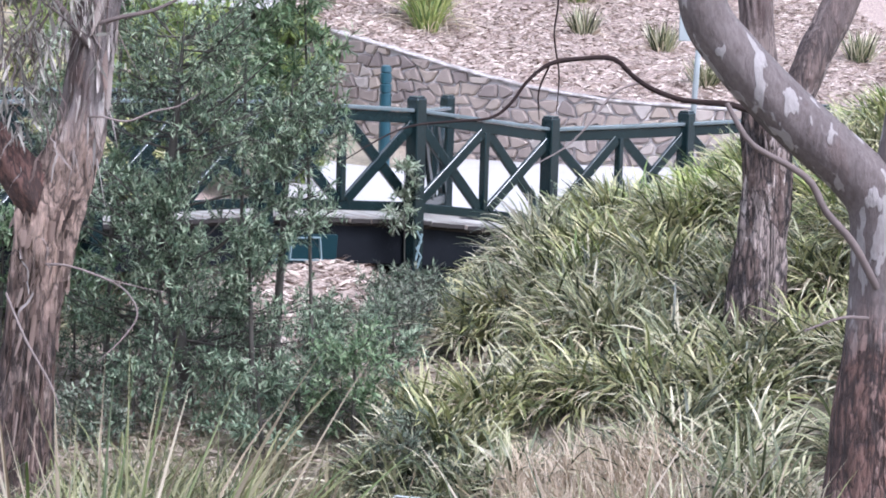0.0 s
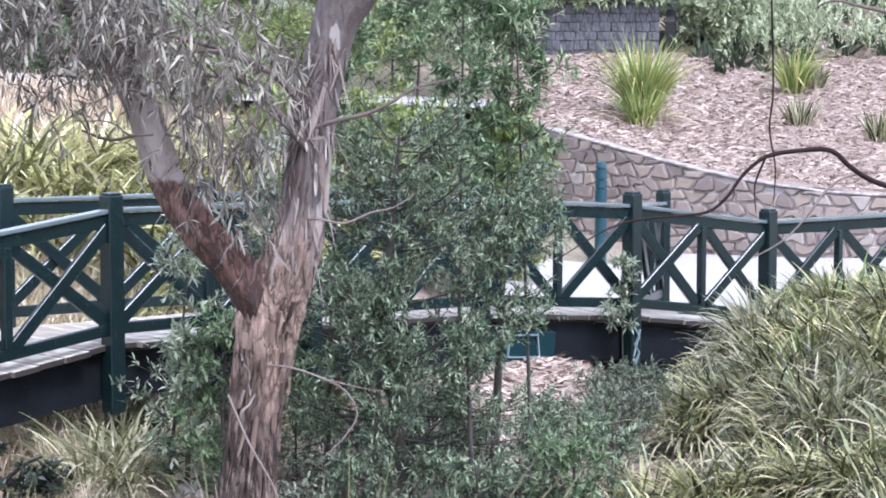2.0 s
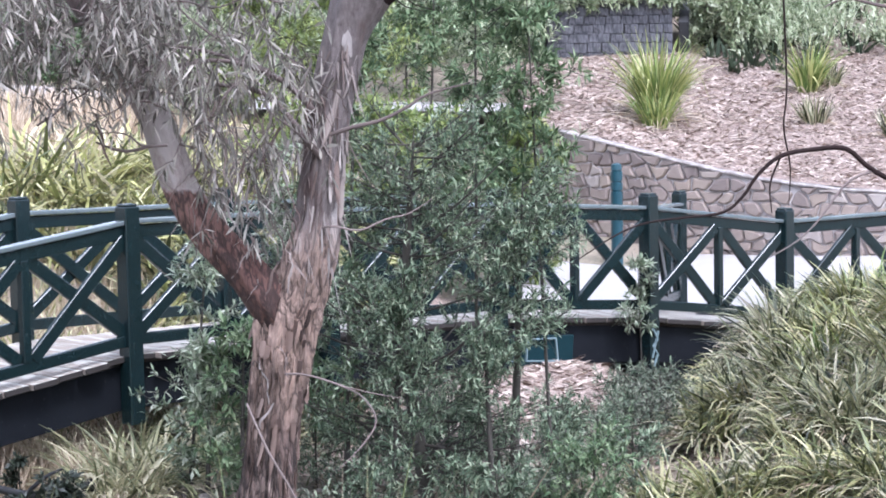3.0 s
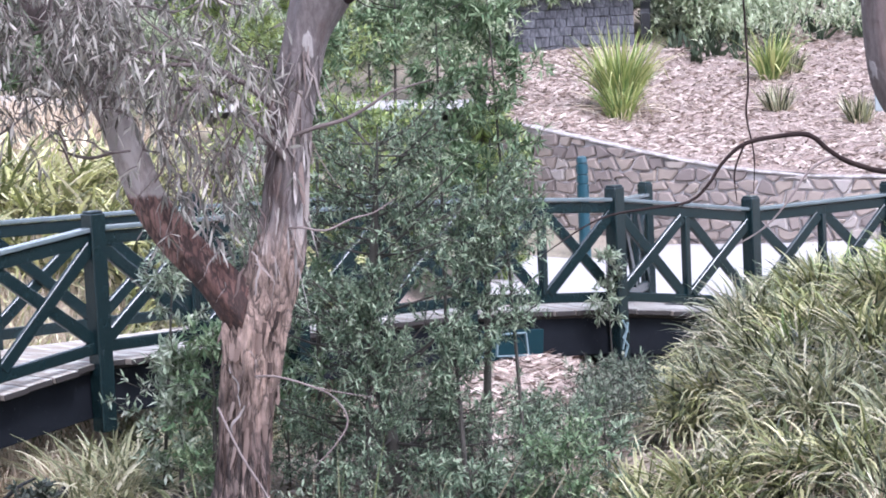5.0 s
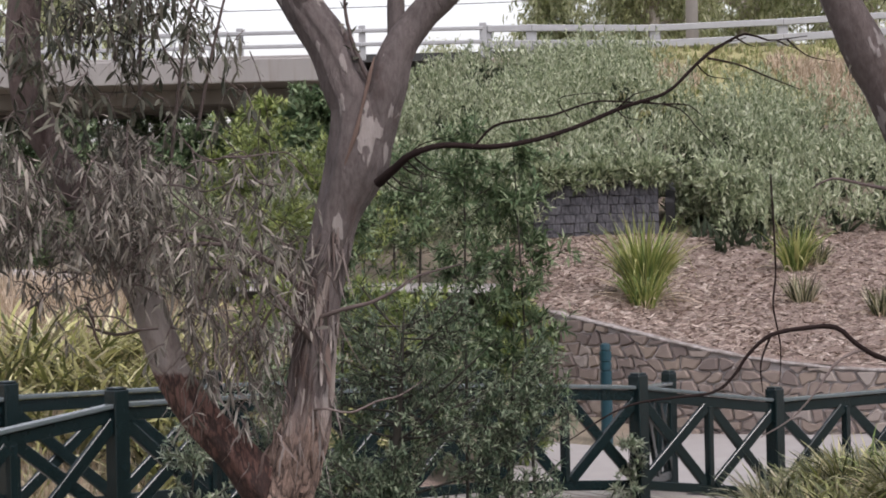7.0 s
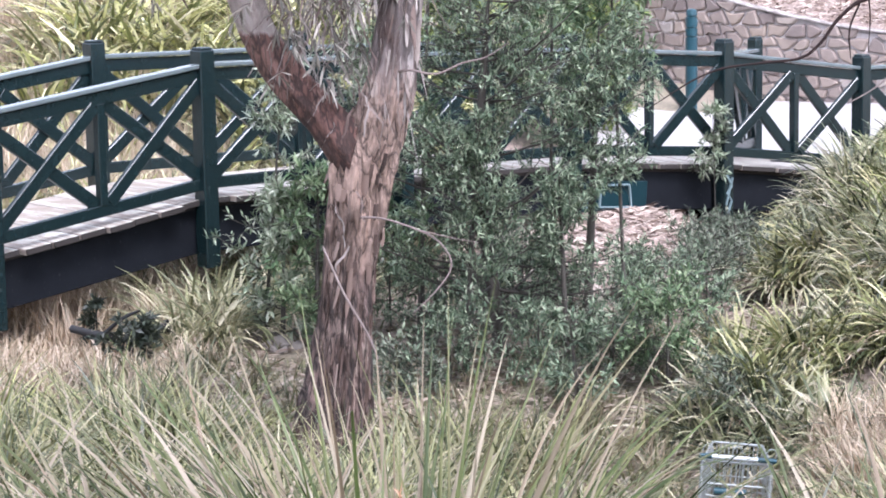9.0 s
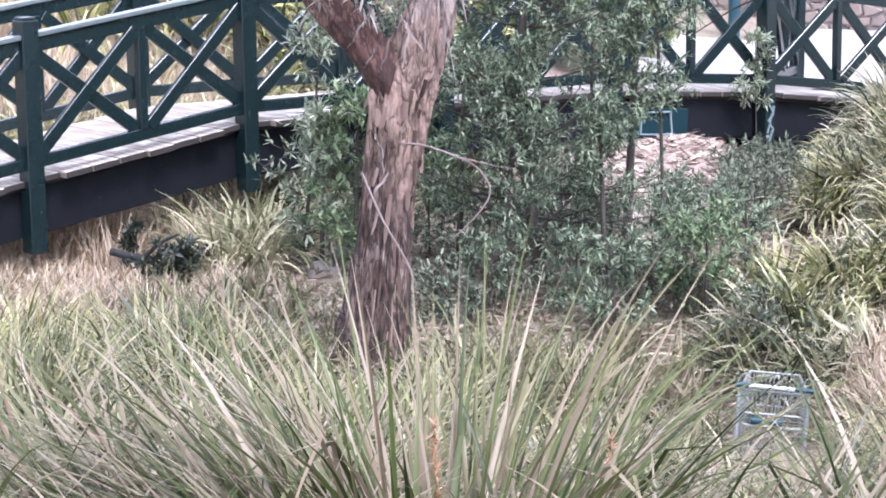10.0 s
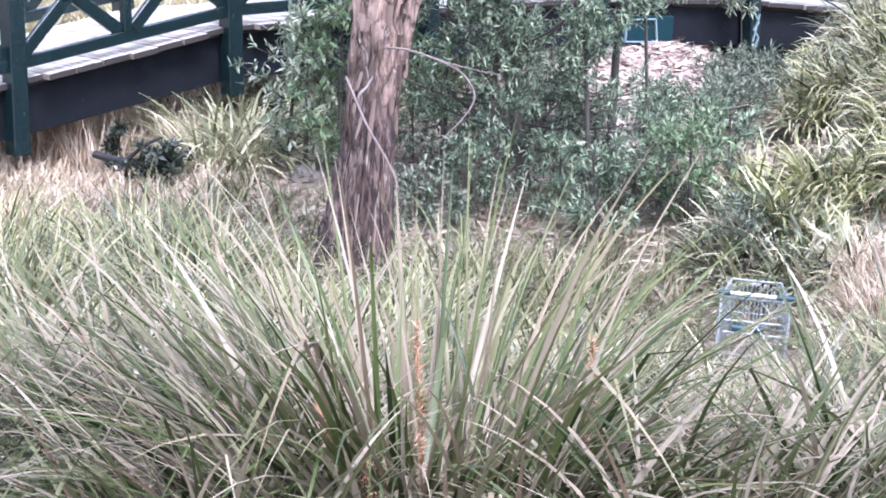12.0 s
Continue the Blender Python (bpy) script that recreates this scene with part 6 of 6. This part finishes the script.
for m in (M_LOMY, M_LOMY, M_LOM):
    drift("rush_drift", "yellow-green mat rushes massed behind the footbridge", [(r3.uniform(-4.9, -1.4), r3.uniform(22.0, 26.0)) for i in range(20)], 140, (0.8, 1.45), (0.026, 0.052), m, r3, lean=0.95)
for m in (M_PRUSH, M_LOMY):
    drift("rush_drift", "pale arching mat rushes massed behind the footbridge", [(x, x + 22.3 + r3.uniform(0.2, 3.2)) for x in r3.uniform(-7.0, -2.6, 30)], 140, (0.5, 0.95), (0.014, 0.03), m, r3)
for (x, y), c_, lg in (((2.95, 31.2), 400, (0.75, 1.4)), ((2.88, 30.7), 150, (0.4, 0.8)), ((5.35, 33.3), 150, (0.5, 0.95))):
    rush("mat_rush", "bright green mat rush planted in the mulched bank", (x, y, float(bank(x, y))), c_, lg, (0.018, 0.034), M_LOMG, r3, 0.15, 0.88, (0.3, 1.6), 8, 0.0, "rushes in the mulch", kinks=0.12)
for x, y, h in ((5.1, 31.1, 0.5), (6.03, 30.2, 0.5), (7.6, 33.6, 0.6), (5.75, 33.8, 0.45), (6.2, 28.2, 0.45), (8.63, 29.7, 0.5)):
    rush("small_tuft", "small dull green tuft planted in the mulched bank", (x, y, float(bank(x, y))), 130, (h * 0.6, h * 1.1), (0.014, 0.024), M_MOUND, r3, 0.14, 0.7, (0.1, 0.6), 3, 0.0, "rushes in the mulch", "tuft")


def meadow(name, label, n, box, long, wide, material, r, lean=0.7, droop=(0.1, 0.8), tuft=14, keep=None, height=land):
    """Loose grass over a stretch of ground."""
    m = n // tuft
    x, y = r.uniform(box[0], box[1], m), r.uniform(box[2], box[3], m)
    if keep is not None:
        ok = keep(x, y)
        x, y = x[ok], y[ok]
    m = len(x)
    x = np.repeat(x, tuft) + r.normal(0, 0.05, m * tuft)
    y = np.repeat(y, tuft) + r.normal(0, 0.05, m * tuft)
    P = np.stack([x, y, height(x, y) - 0.02], 1)
    k = len(P)
    a, l = r.uniform(0, 2 * np.pi, k), np.abs(r.normal(0, lean, k))
    D = np.stack([np.cos(a) * np.sin(l), np.sin(a) * np.sin(l), np.abs(np.cos(l)) + 0.1], 1)
    return tagged(new(name, ribbons(name, P, D, r.uniform(*long, k), r.uniform(*wide, k), r.uniform(*droop, k), material, segs=3, r=r)), label, "grass", kind="stuff")


def patchy(x, y):
    """Grass in drifts, thin round the trolley, the trunk and below the sapling."""
    k = np.sin(1.7 * x + 0.6 * y) * np.sin(1.1 * y - 0.8 * x) + 0.6 * np.sin(3.1 * x + 2) * np.sin(2.7 * y)
    far = np.clip((y - 11.5) / 3, 0, 1)
    thin = (np.hypot(x - 1.15, (y - 11.9) * 0.4) < 0.42) | ((y > 14.2) & (x > -1.6) & (x < 1.3))
    return (k > -0.5 + 0.7 * far) & ~thin


meadow("creek_grass", "tangled green and straw grass along the creek bed", 14000, (-4.2, 3.4, 7.6, 16.0), (0.14, 0.45), (0.01, 0.022), M_MIX, r3, 0.9, (0.2, 1.6), keep=patchy)
meadow("low_grass", "low straw and green grass over the creek floor", 26000, (-4.2, 3.4, 8.0, 17.0), (0.05, 0.17), (0.008, 0.02), M_MIX, r3, 1.0, (0.2, 1.2), keep=lambda x, y: np.hypot(x - 1.15, (y - 12.3) * 0.7) > 0.3)
meadow("creek_grass", "tangled green and straw grass beside the near rushes", 5000, (-2.6, 2.2, 4.6, 8.5), (0.12, 0.35), (0.008, 0.018), M_MIX, r3, 0.9, (0.2, 1.6))
meadow("dry_grass", "straw-coloured dry grass at the foot of the rush mound", 4000, (1.75, 2.75, 11.9, 13.3), (0.25, 0.5), (0.007, 0.014), M_DRY, r3, 0.75, (0.2, 1.4))
meadow("dry_grass", "straw-coloured dry grass in front of the footbridge", 9000, (-5.0, -2.3, 14.0, 17.4), (0.07, 0.24), (0.008, 0.018), M_DRY, r3, 0.7, (0.2, 1.4))
meadow("creek_grass", "green and straw grass on the bank under the footbridge", 8000, (-4.5, -0.6, 18.6, 23.5), (0.25, 0.6), (0.012, 0.026), M_MIX, r3, 0.7, (0.3, 1.6))
meadow("dry_grass", "straw-coloured dry grass below and behind the footbridge", 8000, (-5.2, -2.7, 16.4, 20.5), (0.25, 0.5), (0.008, 0.018), M_DRY, r3, 0.6)
meadow("dry_grass", "pale dry grass behind the footbridge", 14000, (-7.0, -2.8, 19.6, 25.5), (0.4, 0.9), (0.009, 0.02), M_DRY, r3, 0.35)
meadow("dry_grass", "straw-coloured dry grass on the far bank", 24000, (-9.0, -3.0, 24.5, 35), (0.25, 0.55), (0.01, 0.02), M_DRY, r3, 0.5, keep=lambda x, y: y < np.interp(x, (-14, -7, -5, -2), (37.3, 34.9, 33.3, 31.9)))
for x0, x1, y0, y1 in ((-9.0, -2.7, 25.2, 33.0), (-8.0, -3.0, 17.4, 25.2), (-5.4, -2.4, 14.0, 17.6)):
    tagged(new("thatch", sheet("thatch", np.linspace(x0, x1, 60), np.linspace(y0, y1, 60), lambda x, y: land(x, y) + 0.02 - 0.12 * (np.minimum(np.minimum(x - x0, x1 - x), np.minimum(y - y0, y1 - y)) < 0.05), M_THATCH)), "flattened thatch of pale dry grass", "dry grass", kind="structure")
meadow("dry_grass", "dry grass beside the road on top of the bank", 16000, (8.0, 16.0, 42.5, 53.0), (0.3, 0.6), (0.02, 0.045), M_DRY, r3, 0.4)
meadow("dry_grass", "dry grass beside the road on top of the bank", 1200, (5.3, 6.1, 50.0, 53.5), (0.15, 0.35), (0.02, 0.04), M_DRY, r3, 0.5)
us, vs = np.linspace(4.2, 17, 60), np.linspace(45.0, 57.2, 60)
tagged(new("verge", sheet("verge", us, vs, lambda x, y: land(x, y) + 0.015, M_TURF)), "mown yellow-green turf beside the road", "verge", kind="structure")
meadow("verge_grass", "green mown verge below the guard rail", 22000, (3.4, 16.0, 45.5, 57.2), (0.12, 0.28), (0.02, 0.045), M_VERGE, r3, 0.5)

# grey-green shrubs over the bank below the road
def bank_top(x, y):
    return np.where(y < 38.4, np.maximum(land(x, y), bank(x, np.minimum(y, 38.4)) * 0.98), land(x, y))


def shrub_ground(x, y):
    """Where the shrubs grow: not on the mown verge, the drain or the creek."""
    return ~((x > 5.0) & (y > 47.6 - 0.55 * (x - 5.0) + 0.5 * np.sin(3 * x))) & (y < 54.8) & ~((x < -1.5) & (y > 48)) & ~((x > 1.5) & (x < 4.3) & (y < 38.3)) & (y > np.where(x > 4.2, 34.5 + 0.5 * (x - 4.1), 37.5))


def shrub_bank(mounds, r):
    """Rounded leafy bushes that merge, each with rising shoots set with small leaves."""
    x, y = r.uniform(-3.2, 14.5, mounds), r.uniform(34.4, 55.5, mounds)
    drift = np.sin(0.9 * x + 0.5 * y) * np.sin(0.7 * y - 0.5 * x + 1) + 0.7 * np.sin(2.1 * x + 1) * np.sin(1.6 * y)
    ok = shrub_ground(x, y) & (drift > r.uniform(-0.75, 0.25, mounds))
    x, y = x[ok], y[ok]
    m, q, k = len(x), 24, 10
    size = r.uniform(0.4, 1.15, m) * np.clip((57 - y) / 4, 0.45, 1) * np.clip((y - 33.6) / 3.5, 0.35, 1)
    a, e = r.uniform(0, 2 * np.pi, (m, q)), np.arccos(r.uniform(0.1, 1, (m, q)))
    out = np.stack([np.cos(a) * np.sin(e), np.sin(a) * np.sin(e), np.cos(e)], -1)
    foot = np.stack([x, y, bank_top(x, y)], 1)[:, None] + out * (size[:, None, None] * np.array([1, 1, 0.85])) * r.uniform(0.8, 1.05, (m, q, 1))
    axis = unit(out * 0.5 + np.array([0, -0.1, 1.0]) + r.normal(0, 0.2, (m, q, 3)))
    s = np.linspace(0, 1, k)[None, None, :, None]
    P = foot[:, :, None] + axis[:, :, None] * s * r.uniform(0.18, 0.46, (m, q, 1, 1))
    D = axis[:, :, None] + r.normal(0, 0.55, (m, q, k, 3))
    n = m * q * k
    return ribbons("shrub_cover", P.reshape(-1, 3), D.reshape(-1, 3), r.uniform(0.08, 0.17, n), r.uniform(0.026, 0.048, n), 0.3, M_SHRUB, segs=2, leaf=True, r=r)


tagged(new("shrub_cover", shrub_bank(1120, r3)), "dense grey-green low shrubs covering the road bank", "shrubs", kind="stuff")
# dark leaves deepen the shaded gaps between the mounds
meadow("shrub_floor", "undergrowth darkened for the shade below the shrubs of the bank", 28000, (-3.2, 14.5, 34.6, 56), (0.2, 0.5), (0.04, 0.08), M_UNDER, r3, 0.9, keep=lambda x, y: shrub_ground(x, y), height=bank_top)

# fallen leaves and sticks on the creek floor
n = 14000
cx, cy = r3.uniform(-3.5, 2.0, n), r3.uniform(12.5, 18.5, n)
a = r3.uniform(0, 2 * np.pi, n)
tagged(new("leaf_litter", ribbons("leaf_litter", np.stack([cx, cy, land(cx, cy) + 0.02], 1), np.stack([np.cos(a), np.sin(a), r3.uniform(-0.1, 0.3, n)], 1), r3.uniform(0.06, 0.15, n), r3.uniform(0.012, 0.03, n), 0.1, M_LITTER, segs=2, leaf=True, r=r3)), "brown fallen leaves and bark on the creek floor", "leaf litter", kind="stuff")


def rock(at, size, seed, label):
    bm = bmesh.new()
    bmesh.ops.create_icosphere(bm, subdivisions=3, radius=1)
    for v in bm.verts:
        k = 1 + 0.35 * noise.noise(v.co * 1.3 + Vector((seed, 0, 0))) + 0.1 * noise.noise(v.co * 4)
        v.co = Vector((v.co.x * size[0] * k + at[0], v.co.y * size[1] * k + at[1], v.co.z * size[2] * k + at[2]))
    tagged(part("rock", bm, M_ROCK, smooth=True), label, "rock")


rock((-1.75, 15.9, -0.97), (0.17, 0.14, 0.11), 1, "grey creek rock half buried in litter")
rock((-1.95, 16.2, -0.95), (0.16, 0.12, 0.1), 4, "grey creek rock half buried in litter")
rock((-1.55, 16.3, -0.97), (0.13, 0.12, 0.08), 7, "grey creek rock half buried in litter")
rock((0.75, 20.7, -0.67), (0.2, 0.14, 0.07), 9, "pale rock below the footbridge")
rock((1.1, 20.85, -0.7), (0.16, 0.13, 0.06), 12, "pale rock below the footbridge")
lg = thing("fallen_branch", "dark broken branch lying in dry grass", "branch", (-2.9, 16.0, -0.95))
part_me("stem", stems("stem", [[(-3.3, 16.1, -0.82, 0.03), (-3.0, 16.0, -0.86, 0.035), (-2.6, 15.95, -0.8, 0.03)], [(-2.6, 15.95, -0.8, 0.045), (-2.55, 15.95, -0.78, 0.05)], [(-3.1, 16.0, -0.9, 0.02), (-2.9, 15.9, -0.72, 0.015), (-2.75, 15.9, -0.65, 0.008)]], M_DARK, 9, 0.05, rough=0.3), lg)
sapling("dark_weed", "small dark-leaved weed by the fallen branch", (-2.75, 15.5, -1.0), (-2.75, 15.5, -0.68), 0.26, 16, 6, 8, M_WEED, r2, (0.05, 0.09), (0.02, 0.035), 0.008, 0.1)
sapling("dark_weed", "small dark-leaved weed by the footbridge", (-3.15, 16.3, -1.0), (-3.15, 16.3, -0.62), 0.12, 10, 5, 7, M_WEED, r2, (0.05, 0.09), (0.02, 0.035), 0.008, 0.1)


# ---- shopping trolley sunk in the grass ----
def trolley(at, yaw):
    t = thing("shopping_trolley", "abandoned wire shopping trolley half sunk in creek grass", "shopping trolley", at)
    t.rotation_euler = (radians(-4), radians(4), yaw)
    base = Matrix.Translation(-Vector(at))

    def wires(name, segs, rad, material, label=""):
        me = stems(name, [[(*a, rad), (*[(u + v) / 2 for u, v in zip(a, b)], rad), (*b, rad)] for a, b in segs], material, 6, 0.4)
        ob = new(name, me)
        ob.parent = t
        tagged(ob, label)

    w, d, h = 0.195, 0.6, 0.42
    wires("handle", [((-w - 0.02, -0.02, h + 0.03), (w + 0.02, -0.02, h + 0.03))], 0.013, M_SIGN, "pale grey handle bar")
    wires("handle_end", [((-w - 0.025, -0.02, h + 0.03), (-w + 0.05, -0.02, h + 0.03))], 0.016, M_TEAL, "teal plastic grip")
    wires("handle_end", [((w - 0.08, -0.02, h + 0.03), (w + 0.025, -0.02, h + 0.03))], 0.016, M_TEAL, "teal plastic grip")
    rim = [((-w, 0, h), (w, 0, h)), ((-w, 0, h), (-w * 0.75, d, h)), ((w, 0, h), (w * 0.75, d, h)), ((-w * 0.75, d, h), (w * 0.75, d, h))]
    wires("rim", rim, 0.008, M_WIRE)
    mesh_ = []
    for i in range(13):
        x = -w + 2 * w * i / 12
        mesh_.append(((x, 0, h), (x * 0.9, 0.05, 0)))
        mesh_.append(((x * 0.75, d, h), (x * 0.7, d - 0.05, 0.08)))
        mesh_.append(((x * 0.9, 0.05, 0), (x * 0.7, d - 0.05, 0.08)))
    for k in range(5):
        z = h * k / 5
        mesh_.append(((-w, 0.01 + 0.04 * (1 - k / 5), z), (w, 0.01 + 0.04 * (1 - k / 5), z)))
        for s in (-1, 1):
            mesh_.append(((s * w, 0, z), (s * w * 0.75, d, z)))
    for k in range(9):
        y = d * k / 8
        for s in (-1, 1):
            mesh_.append(((s * w * (1 - 0.25 * k / 8), y, h), (s * w * 0.9 * (1 - 0.25 * k / 8), y, 0.02)))
    for seg in mesh_:
        wires("wire", [seg], 0.0035, M_WIRE)
    wires("flap_bar", [((-w + 0.03, -0.01, h - 0.13), (w - 0.03, -0.01, h - 0.13)), ((-w + 0.03, -0.01, h - 0.2), (w - 0.03, -0.01, h - 0.2))], 0.008, M_WIRE)
    wires("flap", [((-0.12, -0.012, h - 0.17), (-0.05, -0.012, h - 0.17)), ((-0.01, -0.012, h - 0.17), (0.06, -0.012, h - 0.17))], 0.022, M_TEAL, "teal plastic seat flap")
    wires("frame", [((-w, 0, h), (-w, -0.05, -0.35)), ((w, 0, h), (w, -0.05, -0.35)), ((-w, -0.05, -0.35), (-w * 0.7, d, -0.35)), ((w, -0.05, -0.35), (w * 0.7, d, -0.35))], 0.012, M_WIRE)
    for x in (-0.17, 0.0, 0.19):
        pts = [(x + 0.03 * math.cos(v), 0.0, h + 0.05 + 0.045 * math.sin(v)) for v in np.linspace(0, math.pi, 7)]
        wires("hook", list(zip(pts, pts[1:])), 0.004, M_WIRE)


trolley((1.17, 12.5, -1.345), radians(-6))

# ---- trees beyond the road ----
def far_tree(at, high, reach, label, r, leaves=22000, low=0.3):
    x, y, z = at
    t = thing("far_gum_tree", label, "tree", at)
    lines = [[(x, y, z, 0.3), (x + 0.3, y, z + high * 0.3, 0.22), (x - 0.2, y, z + high * 0.6, 0.14), (x + 0.2, y, z + high * 0.95, 0.03)]]
    P, D = [], []
    for i in range(26):
        u = r.uniform(low, 0.95)
        o = np.array([x + 0.2 * math.sin(6 * u), y, z + high * u])
        a = r.uniform(0, 2 * np.pi)
        L = reach * r.uniform(0.4, 1.0) * (1.2 - 0.6 * u)
        e = o + np.array([math.cos(a) * L, math.sin(a) * L, L * r.uniform(0.1, 0.7)])
        lines.append([(*o, 0.1), (*((o + e) / 2 + np.array([0, 0, 0.2])), 0.06), (*e, 0.02)])
        for j in range(7):
            c_ = e + (o - e) * r.uniform(0, 0.6) + r.normal(0, 0.35, 3)
            k = leaves // (26 * 7)
            P.append(c_ + r.normal(0, 1, (k, 3)) * np.array([0.38, 0.38, 0.3]))
            D.append(np.stack([r.normal(0, 0.5, k), r.normal(0, 0.5, k), r.uniform(-1.2, 0.1, k)], 1))
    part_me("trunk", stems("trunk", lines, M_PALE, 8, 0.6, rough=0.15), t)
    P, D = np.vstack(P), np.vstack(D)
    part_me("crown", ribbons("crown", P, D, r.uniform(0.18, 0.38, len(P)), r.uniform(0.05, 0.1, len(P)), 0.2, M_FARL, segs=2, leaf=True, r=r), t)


r4 = np.random.default_rng(41)
for x, y, h, q in ((8.0, 82, 9, 2.5), (11.5, 84, 10, 3.6), (15.5, 80, 10, 3.8), (20, 86, 11, 4), (4.9, 86, 6.5, 1.3), (9.5, 95, 10, 4), (14, 98, 11, 4), (26, 84, 10, 4)):
    far_tree((x, y, 6.4), h, q, "tall eucalypt with pale limbs beyond the road", r4, 15000, low=0.12)
for x, y, h, q in ((-13.5, 84, 4.6, 1.6), (-15.5, 88, 4.8, 1.8), (-17.8, 84, 4.2, 1.6), (-12.0, 92, 3.6, 1.5), (0.6, 95, 2.6, 0.9)):
    far_tree((x, y, 6.4), h, q, "dark rounded tree beyond the road bridge", r4, 6000, 0.2)

# small repeated pieces last
def face_headwall():
    """Split-faced blocks in courses on the drain headwall, one object each, on six shared shapes."""
    r = random.Random(8)
    shapes = []
    for i in range(6):
        bm = bmesh.new()
        beam_bm(bm, (-0.5, 0, 0), (0.5, 0, 0), 1, 1, 0.05)
        for v in bm.verts:
            v.co += Vector((r.uniform(-0.03, 0.03), r.uniform(-0.25, 0.25), r.uniform(-0.08, 0.08)))
        me = bpy.data.meshes.new("block")
        bm.to_mesh(me)
        bm.free()
        shapes.append(finish(me, M_BLOCK, False))
    z = 1.62
    while z < 2.8:
        high, x = r.uniform(0.11, 0.17), 1.7 + r.uniform(0, 0.05)
        while x < 3.7:
            w = min(r.uniform(0.16, 0.4), 3.76 - x)
            ob = new("block", r.choice(shapes))
            ob.parent = head
            ob.matrix_basis = Matrix.Translation((x + w / 2, 37.165 + r.uniform(-0.012, 0.008), z + high / 2)) @ Matrix.Diagonal((w - 0.005, 0.05, high - 0.005, 1))
            x += w
        z += high


face_headwall()
boards()
lay_stones()
